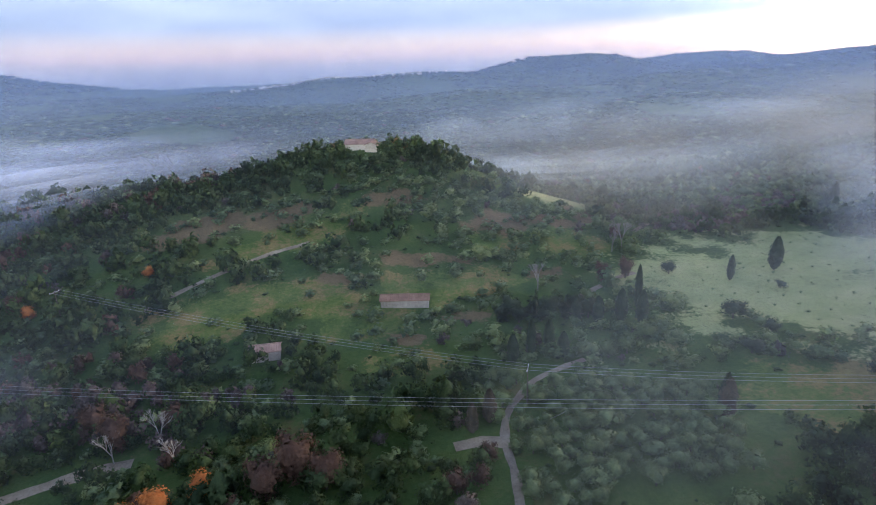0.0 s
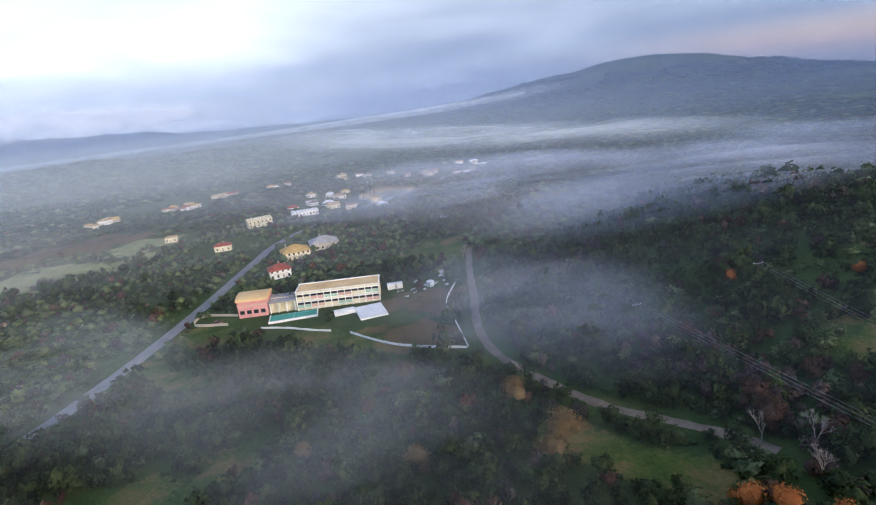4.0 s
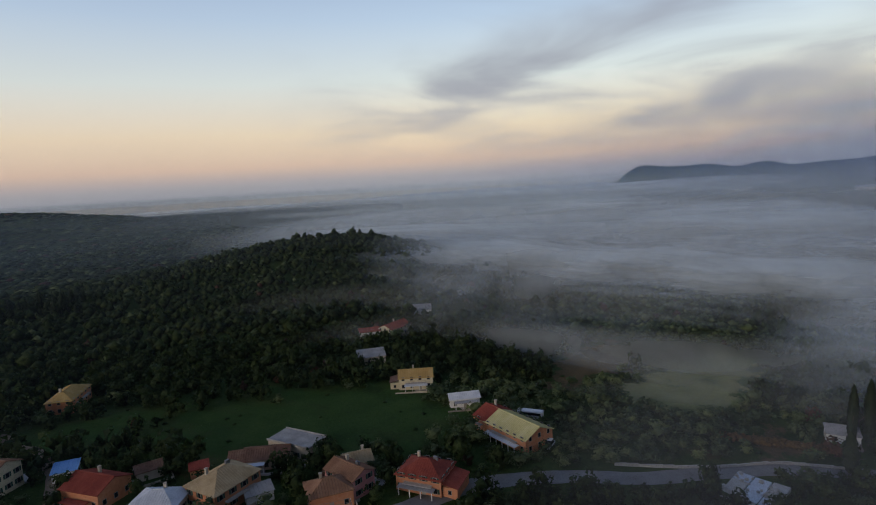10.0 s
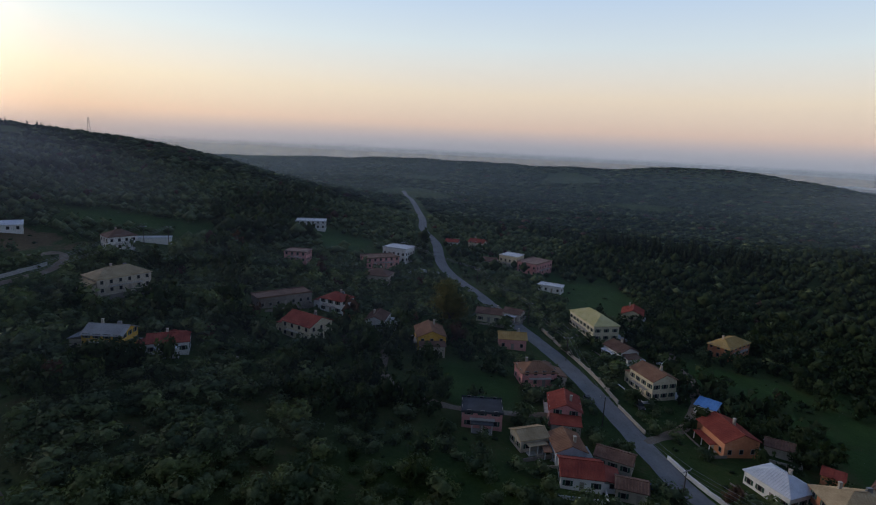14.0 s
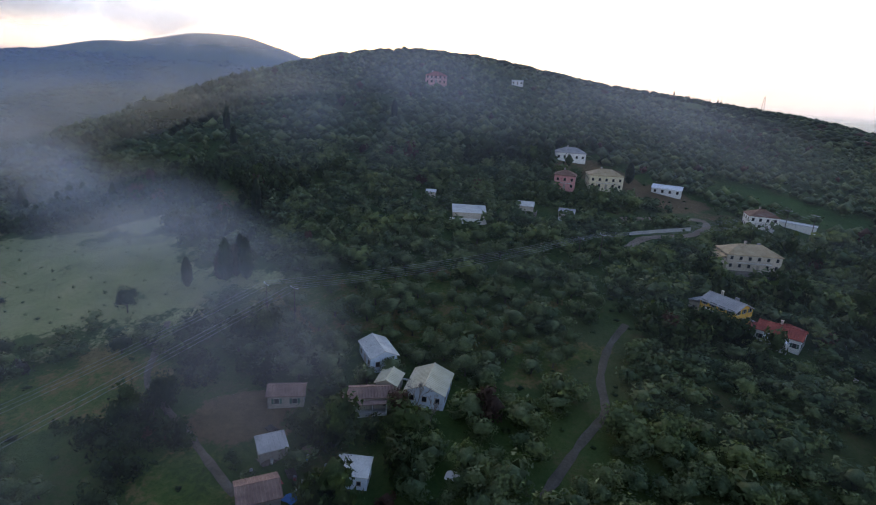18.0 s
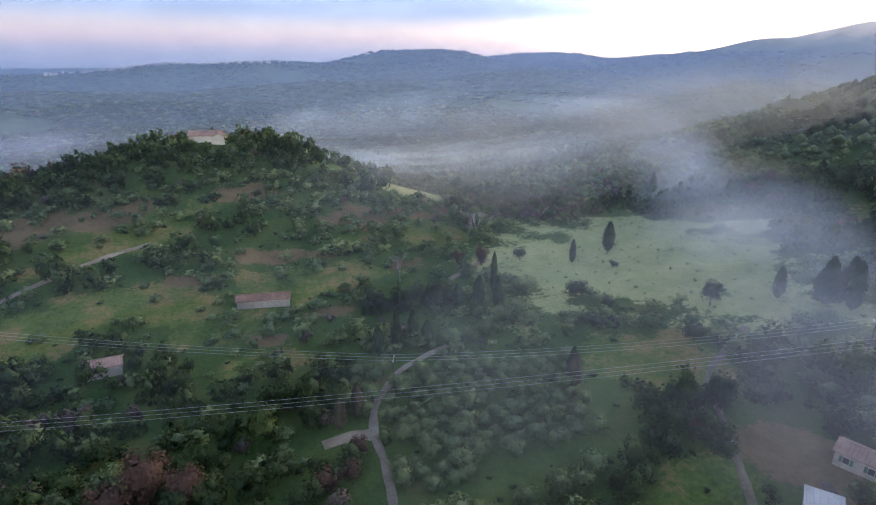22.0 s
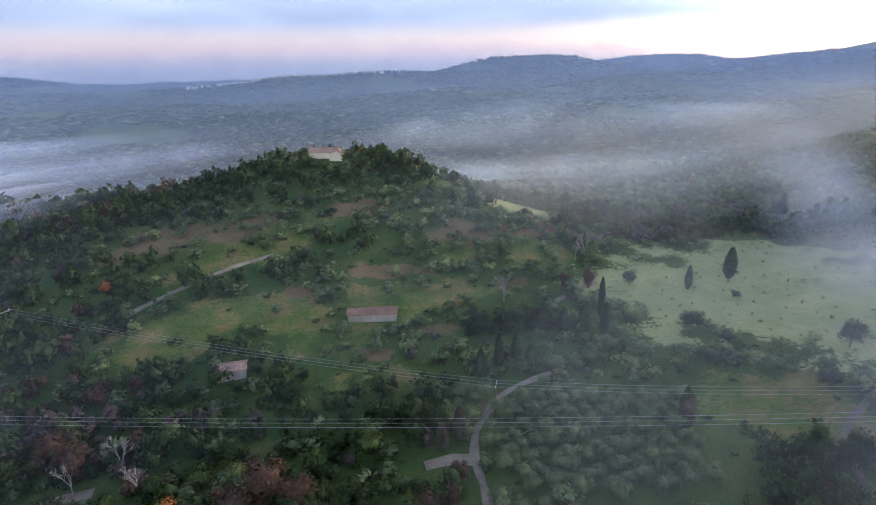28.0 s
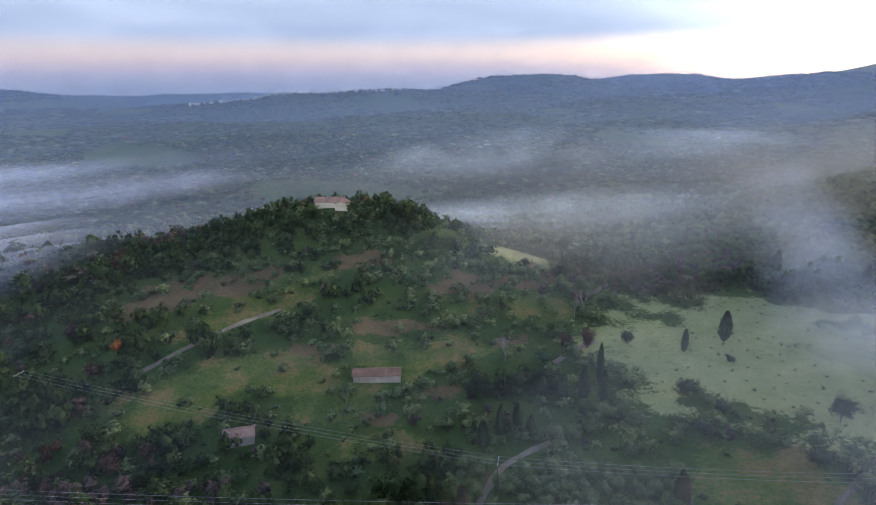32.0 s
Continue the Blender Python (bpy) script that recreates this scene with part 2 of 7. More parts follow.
def mist_material(name, density, colour, scale, lo, hi, seed, stretch=(1, 1, 1), ring=False, top=60.0, warp=0.9, reach=1.0, thin=0.22, facing=(0.10, 0.05, 0.99), foot=5.0, clear=153.0):
    """Thin mist, or painted distance haze on a ring: lets most light through, scatters the rest; its edges fray out by
    noise.
    """
    m = bpy.data.materials.new(name)
    t = tree_of(m)
    tcs = t.nodes.new("ShaderNodeTexCoord")
    mp = t.nodes.new("ShaderNodeMapping")
    t.links.new(tcs.outputs["Object"], mp.inputs[0])
    mp.inputs["Location"].default_value = (seed * 37.1, seed * 11.7, seed * 5.3)
    mp.inputs["Scale"].default_value = stretch
    n = noise_of(t, mp.outputs[0], scale, 7, 0.58, warp)
    body = span(t, n, lo, hi)
    if ring:
        s = t.nodes.new("ShaderNodeSeparateXYZ")
        t.links.new(tcs.outputs["Object"], s.inputs[0])
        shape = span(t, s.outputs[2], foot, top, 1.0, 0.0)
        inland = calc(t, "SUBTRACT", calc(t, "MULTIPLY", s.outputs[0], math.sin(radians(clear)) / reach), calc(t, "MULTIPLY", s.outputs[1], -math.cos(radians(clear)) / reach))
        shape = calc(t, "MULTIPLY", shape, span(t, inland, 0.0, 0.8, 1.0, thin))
    else:
        s = t.nodes.new("ShaderNodeSeparateXYZ")
        t.links.new(tcs.outputs["UV"], s.inputs[0])
        u = calc(t, "MULTIPLY", calc(t, "SUBTRACT", s.outputs[0], 0.5), 2.0)
        v = calc(t, "MULTIPLY", calc(t, "SUBTRACT", s.outputs[1], 0.5), 2.0)
        r2 = calc(t, "ADD", calc(t, "MULTIPLY", u, u), calc(t, "MULTIPLY", v, v))
        shape = span(t, r2, 0.05, 1.0, 1.0, 0.0)
    fac = calc(t, "MULTIPLY", calc(t, "MULTIPLY", body, shape), density)
    d, tl, ad = t.nodes.new("ShaderNodeBsdfDiffuse"), t.nodes.new("ShaderNodeBsdfTranslucent"), t.nodes.new("ShaderNodeMixShader")
    d.inputs[0].default_value = tl.inputs[0].default_value = (*colour, 1)
    ad.inputs[0].default_value = 0.35 if ring else 0.12
    if not ring:  # drops have no facing: light them as one sheet open to sky and sun
        up = t.nodes.new("ShaderNodeCombineXYZ")
        for i in range(3):
            up.inputs[i].default_value = facing[i]
        t.links.new(up.outputs[0], d.inputs["Normal"])
        t.links.new(up.outputs[0], tl.inputs["Normal"])
    t.links.new(d.outputs[0], ad.inputs[1])
    t.links.new(tl.outputs[0], ad.inputs[2])
    mx = t.nodes.new("ShaderNodeMixShader")
    t.links.new(fac, mx.inputs[0])
    t.links.new(t.nodes.new("ShaderNodeBsdfTransparent").outputs[0], mx.inputs[1])
    t.links.new(ad.outputs[0], mx.inputs[2])
    t.links.new(mx.outputs[0], t.nodes.new("ShaderNodeOutputMaterial").inputs[0])
    return m


M_GROUND = ground_material()
M_OLIVE = surface("olive_leaves", [(0.046, 0.066, 0.028), (0.088, 0.116, 0.050), (0.150, 0.178, 0.088)], 1.2, 0.8, attribute="tint", leafy=0.3)
M_WOOD = surface("wood_leaves", [(0.013, 0.024, 0.008), (0.030, 0.048, 0.015), (0.060, 0.082, 0.028)], 1.0, 0.85, attribute="tint", leafy=0.3)
M_CYPRESS = surface("cypress_leaves", [(0.012, 0.022, 0.012), (0.026, 0.040, 0.020), (0.045, 0.056, 0.028)], 2.0, 0.85, attribute="tint", leafy=0.2)
M_RUST = surface("autumn_leaves", [(0.044, 0.024, 0.018), (0.074, 0.040, 0.028), (0.112, 0.064, 0.042)], 1.5, 0.85, attribute="tint", leafy=0.3)
M_TWIG = surface("bare_twigs", [(0.040, 0.030, 0.025), (0.072, 0.055, 0.046), (0.112, 0.088, 0.074)], 1.5, 0.9, attribute="tint")
M_DEADLEAF = surface("dead_needles", [(0.032, 0.026, 0.018), (0.058, 0.045, 0.030), (0.085, 0.064, 0.042)], 1.5, 0.9, attribute="tint", leafy=0.2)
M_THICKET = surface("thicket_twigs", [(0.040, 0.026, 0.022), (0.070, 0.046, 0.038), (0.110, 0.078, 0.062)], 1.5, 0.9, attribute="tint")
M_BARK = surface("bark", [(0.05, 0.04, 0.03), (0.11, 0.09, 0.07)], 3.0, 0.95, 0.4)
M_ASPHALT = surface("asphalt", [(0.15, 0.142, 0.132), (0.215, 0.204, 0.19), (0.28, 0.266, 0.25)], 0.8, 0.8, 0.1)
M_TRACK = surface("gravel", [(0.11, 0.082, 0.056), (0.185, 0.142, 0.10), (0.28, 0.225, 0.165)], 0.8, 0.95, 0.3)
M_EARTHWAY = surface("trodden_earth", [(0.060, 0.050, 0.036), (0.105, 0.086, 0.060), (0.16, 0.135, 0.10)], 0.8, 0.95, 0.3)
M_CONCRETE = surface("concrete", [(0.30, 0.29, 0.27), (0.42, 0.41, 0.38), (0.55, 0.53, 0.5)], 0.6, 0.9, 0.15)
M_TAWNY = surface("tawny_leaves", [(0.10, 0.062, 0.026), (0.165, 0.105, 0.046), (0.22, 0.15, 0.07)], 1.5, 0.85, attribute="tint", leafy=0.3)
M_ORANGE = surface("orange_leaves", [(0.24, 0.07, 0.02), (0.36, 0.12, 0.03), (0.46, 0.19, 0.06)], 1.5, 0.85, attribute="tint", leafy=0.3)
M_YOLIVE = surface("yellowing_leaves", [(0.07, 0.07, 0.018), (0.12, 0.11, 0.03), (0.19, 0.16, 0.05)], 1.5, 0.85, attribute="tint", leafy=0.3)


# ---- the lie of the land: broad hills as (x, y, height, radius along, radius across, turn in degrees) ----
HILLS = [
    (-19, 251, 29.0, 47, 26, 0),  # hill with the house on top
    (-128, 221, 33.7, 109, 52, 0),  # its long shoulder
    (502, 203, 96.5, 211, 149, 0),  # olive hillside in the east
    (695, -69, 50.0, 291, 167, 0),  # its southern spur
    (-73, -464, 30.4, 100, 62, 0),  # wooded knoll behind the village
    (127, -456, 0.9, 127, 75, 0),
    (478, -1222, 40.7, 210, 151, 0),  # long ridge in the south
    (358, -1304, 7.8, 176, 120, 0),
    (1227, -1254, 30.9, 405, 209, 0),
    (149, 720, 20.0, 129, 54, 10),  # low wooded ridges in the north
    (-189, 900, 24.0, 189, 69, -12),
    (398, 980, 29.9, 168, 74, 20),
    (89, 1280, 32.0, 239, 79, 5),
    (-519, 1149, 22.0, 199, 79, 20),
    (712, 1436, 44.6, 239, 107, 15),
    (489, 2029, 104.1, 277, 304, 0),  # northern skyline
    (-206, 1757, 60.9, 370, 143, 8),
    (1151, 2610, 113.4, 296, 397, 0),
    (912, 966, 46.6, 220, 94, 30),
    (2168, 1598, 230.2, 327, 413, -50),  # cloud-capped mountain
    (1552, 1854, 96.9, 253, 319, -40),
    (-1966, 1852, 177.1, 484, 525, 45),  # north-western mountain
    (-1532, -1946, 92, 84, 76, 50),  # far western ranges
    (-1755, -1787, 84, 84, 76, 45),
    (-3319, -2767, 53.6, 540, 299, 50),
    (-3830, -1717, 167.8, 865, 470, 65),
    (-4038, -539, 61.7, 663, 378, 90),
    (-1379, -60, 24.0, 420, 109, 85),
    (-1751, 331, 22.0, 382, 130, 100),
    (1435, 587, 36.7, 247, 217, 0),  # eastern foothills
    (602, -217, 22.5, 162, 109, 0),
    (-1650, -1870, 62, 80, 70, 45),
    (-1880, -1650, 86, 84, 76, 45),
    (-2010, -1500, 84, 90, 76, 45),
]


def gnd(x, y):
    """Height of the ground at x, y (numbers or arrays)."""
    x, y = np.asarray(x, float), np.asarray(y, float)
    z = 0.7 + 7.0 / (1 + np.exp((y - 28) / 63)) / (1 + np.exp(-(x + 105) / 31))
    r = np.hypot(x, y)
    bed = 1 / (1 + np.exp(-(r - 2300) / 300)) / (1 + np.exp((y + 700) / 280))
    z = z - 34 * bed
    for hx, hy, h, a, b, turn in HILLS:
        c, s = math.cos(math.radians(turn)), math.sin(math.radians(turn))
        u, v = (x - hx) * c + (y - hy) * s, (y - hy) * c - (x - hx) * s
        z = z + h * np.exp(-0.5 * ((u / a) ** 2 + (v / b) ** 2))
    far = np.clip((r - 90) / 700, 0, 1)
    z = z + far * (3.0 * np.sin(x / 85 + 1.3) * np.cos(y / 74) + 1.8 * np.sin((x + y) / 52) * np.sin((x - y) / 66 + 0.6))
    wild = np.clip((r - 700) / 1500, 0, 1) * (1 - bed)
    z = z + wild * (11 * np.sin(x / 190 + 0.7 + 1.3 * np.sin(y / 330)) * np.sin(y / 170 + 0.3 + 1.1 * np.sin(x / 410)) + 6 * np.sin((x - y) / 83) * np.cos((x + y) / 101))
    return z


# fields as (x, y, radius along, radius across, turn, kind: 0 meadow, 1 grass, 2 earth)
FIELDS = [
    (106, 157, 42, 36, -20, 0), (123, 129, 22, 34, 0, 0), (81, 164, 21, 22, 0, 0),
    (-56, 188, 19.6, 7.0, 35, 1), (-11.2, 129, 11.2, 4.9, 15, 1), (8.4, 168, 25, 8.4, 5, 1), (-42, 158, 22, 8.4, -15, 1),
    (21, 196, 11.2, 5.6, 0, 1), (46, 196, 12.6, 12.6, 0, 1), (53, 241, 14.0, 9.8, 0, 0), (19.6, 238, 11.2, 7.0, 0, 1), (28, 210, 19.6, 5.6, 20, 2), (-2.8, 183, 16.8, 4.2, 5, 2),
    (-20, 215, 14, 4, 10, 2), (10, 150, 8, 3, 0, 2), (35, 175, 10, 3, 20, 2), (-62, 202, 14, 5, 30, 2), (-9, 141, 6, 2.6, 0, 2), (50, 215, 8, 4, 0, 2), (60, 225, 5, 11, 20, 2), (-30, 172, 9, 3, 10, 2),
    (80, 101, 16.8, 12.6, 30, 1), (64, 59, 11.2, 8.4, 20, 1), (136, 55, 38, 19, -62, 1), (185, 137, 8.4, 8.4, 0, 1), (128, 8, 14, 9, -50, 1),
    (53, -195, 21, 11.2, 20, 1), (-7.0, -175, 36, 25, 0, 1), (-36, -171, 16.8, 22, 0, 1), (144, -245, 19.6, 31, 35, 1), (122, -234, 14.0, 11.2, 0, 1), (101, -118, 12.6, 9.8, 0, 1),
    (-146, -157, 28, 16.8, 20, 0), (-176, -169, 16.8, 12.6, 20, 0), (-133, -196, 31, 14.0, 30, 2), (-134, -113, 15.4, 6.3, 40, 2), (-165, -162, 16.8, 12.6, 20, 1),
    (-406, -126, 28, 87, 10, 0), (-395, -196, 25, 36, 10, 0), (-493, -112, 34, 87, 15, 2), (-462, -42, 25, 25, 0, 0), (-280, 118, 19.6, 16.8, 20, 1), (-213, 78, 19.6, 14.0, 50, 2), (-179, 63, 18.2, 12.6, 30, 2),
    (-123, -39, 14.0, 34, 15, 1), (-162, -164, 19.6, 12.6, 0, 1), (-81, 76, 19.6, 7.0, 20, 1), (-64, 155, 19.6, 11.2, 10, 1), (-25, 148, 16.8, 7.0, 10, 1),
    (-205, -27, 34, 9, 30, 1), (-232, -8, 18, 9, 30, 1), (-205, 33, 10, 9, 30, 1), (-190, 40, 16, 10, 40, 1),
    (-84, 197, 17, 7.5, 25, 2), (-43, 196, 16.8, 8.4, 30, 1), (280, -14.0, 42, 14.0, 70, 2), (301, -84, 42, 14.0, 70, 1), (260, -179, 22, 14.0, 0, 1), (84, 64, 8.5, 9.0, 0, 2),
]

# ways: name, width, material, points on the ground
WAYS = [
    ("road", 6.2, 0, [(658, -560), (476, -420), (354, -323), (297, -273), (255, -246), (216, -213), (193, -199), (168, -189), (130, -171), (102, -158), (83, -147), (66, -136), (50, -125), (34, -116), (8.4, -112), (-22, -115), (-46, -120), (-69, -116), (-87, -109), (-105, -106), (-126, -101), (-147, -90), (-162, -77), (-182, -59), (-216, -39), (-246, -23), (-287, -3), (-344, 23), (-385, 44), (-428, 85), (-542, 218), (-658, 364)]),
    ("white_track", 3.2, 1, [(-266, 129), (-230, 111), (-203, 99), (-171, 84), (-146, 78), (-120, 80), (-101, 84), (-87, 91), (-74, 97), (-66, 99)]),
    ("hill_track", 1.7, 1, [(-90, 154), (-80, 164), (-67, 175), (-56, 183), (-45, 189)]),
    ("farm_track", 1.8, 1, [(12.6, 73), (13.3, 87), (12.6, 97), (14.0, 106), (18.2, 113), (22, 118), (29, 122), (36, 125)]),
    ("field_track", 2.0, 1, [(43, 158), (50, 163), (57, 168), (64, 171)]),
    ("meadow_track", 1.8, 1, [(76, 208), (84, 216), (96, 222), (108, 228), (130, 241)]),
    ("yard_track", 3.4, 1, [(2, 97), (8, 98), (13, 97)]),
    ("grove_track", 1.6, 2, [(67, 53), (78, 73), (87, 90), (97, 97), (109, 104)]),
    ("village_lane", 3.0, 1, [(80, -200), (73, -190), (64, -181), (56, -164), (52, -146), (55, -130)]),
    ("orchard_lane", 3.0, 1, [(134, -109), (123, -99), (112, -95), (104, -97), (92, -104), (73, -126)]),
    ("hillside_lane", 1.9, 2, [(154, -11.2), (140, -7.0), (125, -5.6), (113, -7.0), (101, -2.8), (84, 2.8)]),
    ("upper_lane", 3.2, 1, [(210, -11.2), (223, -18.2), (234, -34), (246, -42), (255, -42), (249, -28), (238, -8.4)]),
]


def curve_points(points, step):
    """Points every step metres along a smooth line through the given ones."""
    p = [Vector((*q, 0)) for q in points]
    p = [2 * p[0] - p[1]] + p + [2 * p[-1] - p[-2]]
    out = []
    for a, b, c, d in zip(p, p[1:], p[2:], p[3:]):
        n = max(2, int((c - b).length / step))
        for i in range(n):
            t = i / n
            out.append(0.5 * ((2 * b) + (c - a) * t + (2 * a - 5 * b + 4 * c - d) * t * t + (3 * b - a - 3 * c + d) * t ** 3))
    return out + [p[-2]]


LINES = {name: curve_points(pts, 2.5) for name, width, kind, pts in WAYS}


def field_weight(x, y):
    """Weights of meadow, grass and earth at arrays x, y."""
    w = np.zeros((3, *np.shape(x)))
    for fx, fy, a, b, turn, kind in FIELDS:
        c, s = math.cos(radians(turn)), math.sin(radians(turn))
        u, v = (x - fx) * c + (y - fy) * s, (y - fy) * c - (x - fx) * s
        d = np.sqrt((u / a) ** 2 + (v / b) ** 2) + 0.2 * np.sin(x / 6.1 + fy) * np.cos(y / 5.3 + fx) + 0.16 * np.sin((x + y) / 3.3 + fx) + 0.3 * np.sin(x / 10.3 + fx) * np.sin(y / 8.7 + fy)
        w[kind] = np.maximum(w[kind], np.clip((1.3 - d) / 0.65, 0, 1))
    return w


def mesh_from(name, verts, faces, smooth=True):
    """A mesh from arrays of vertices and of faces that all have as many corners."""
    me = bpy.data.meshes.new(name)
    verts, faces = np.asarray(verts, np.float32), np.asarray(faces, np.int32)
    k = faces.shape[1]
    me.vertices.add(len(verts))
    me.vertices.foreach_set("co", verts.ravel())
    me.loops.add(faces.size)
    me.loops.foreach_set("vertex_index", faces.ravel())
    me.polygons.add(len(faces))
    me.polygons.foreach_set("loop_start", np.arange(len(faces), dtype=np.int32) * k)
    me.polygons.foreach_set("use_smooth", np.full(len(faces), smooth))
    me.update(calc_edges=True)
    return me


def build_ground():
    radii = np.concatenate([np.linspace(0, 45, 8), np.arange(50, 400, 2.6), np.geomspace(403, 4950, 150)])
    n = 720
    a = np.linspace(0, 2 * math.pi, n, endpoint=False)
    r, a = np.meshgrid(radii, a, indexing="ij")
    x, y = r * np.sin(a), r * np.cos(a)
    z = gnd(x, y)
    i, j = np.meshgrid(np.arange(len(radii) - 1), np.arange(n), indexing="ij")
    k = (j + 1) % n
    faces = np.stack([i * n + j, i * n + k, (i + 1) * n + k, (i + 1) * n + j], -1).reshape(-1, 4)[:, ::-1]
    me = mesh_from("ground", np.stack([x, y, z], -1).reshape(-1, 3), faces)
    w = field_weight(x.ravel(), y.ravel())
    col = np.ones((x.size, 4), np.float32)
    col[:, :3] = w.T
    me.color_attributes.new("cover", "FLOAT_COLOR", "POINT").data.foreach_set("color", col.ravel())
    me.materials.append(M_GROUND)
    return tagged(new("ground", me), "hilly green land with olive groves, fields and scrub", "ground", kind="structure")


build_ground()


def build_way(name, width, kind):
    pts = LINES[name]
    verts, faces = [], []
    for i, p in enumerate(pts):
        d = pts[min(i + 1, len(pts) - 1)] - pts[max(i - 1, 0)]
        side = Vector((-d.y, d.x, 0)).normalized()
        wob = 1 + (0.05 if kind == 0 else 0.24) * math.sin(i * 1.7 + len(name)) * math.cos(i * 0.61)
        for s in (-1, -0.5, 0, 0.5, 1):
            q = p + side * (s * width * 0.5 * wob)
            verts.append((q.x, q.y, float(gnd(q.x, q.y)) + (0.22 if abs(s) < 1 else 0.08)))
    for i in range(len(pts) - 1):
        for j in range(4):
            faces.append((i * 5 + j, i * 5 + j + 1, i * 5 + j + 6, i * 5 + j + 5))
    me = mesh_from(name, verts, np.array(faces)[:, ::-1])
    me.materials.append((M_ASPHALT, M_TRACK, M_EARTHWAY)[kind])
    label = ("grey asphalt road winding through the village", "pale gravel track between trees and fields", "brown earth track through the olive grove")[kind]
    tagged(new(name, me), label, ("road", "track", "track")[kind], kind="structure")


for name, width, kind, _ in WAYS:
    build_way(name, width, kind)

sea = mesh_from("water", [(-4800, -4800, -19), (4800, -4800, -19), (4800, -1400, -19), (-4800, -1400, -19)], [(0, 1, 2, 3)])
m = bpy.data.materials.new("sea")
t = tree_of(m)
b = t.nodes.new("ShaderNodeBsdfPrincipled")
b.inputs["Base Color"].default_value = (0.06, 0.09, 0.12, 1)
b.inputs["Roughness"].default_value = 0.22
t.links.new(b.outputs[0], t.nodes.new("ShaderNodeOutputMaterial").inputs[0])
sea.materials.append(m)
tagged(new("water", sea), "calm pale sea at the horizon", "sea", kind="structure")
lagoon = mesh_from("lagoon", [(1750, -2300, -7), (4600, -2300, -7), (4600, -600, -7), (1950, -600, -7)], [(0, 1, 2, 3)])
lagoon.materials.append(m)
tagged(new("lagoon", lagoon), "bright strip of calm lagoon behind the eastern ridge", "lagoon", kind="structure")


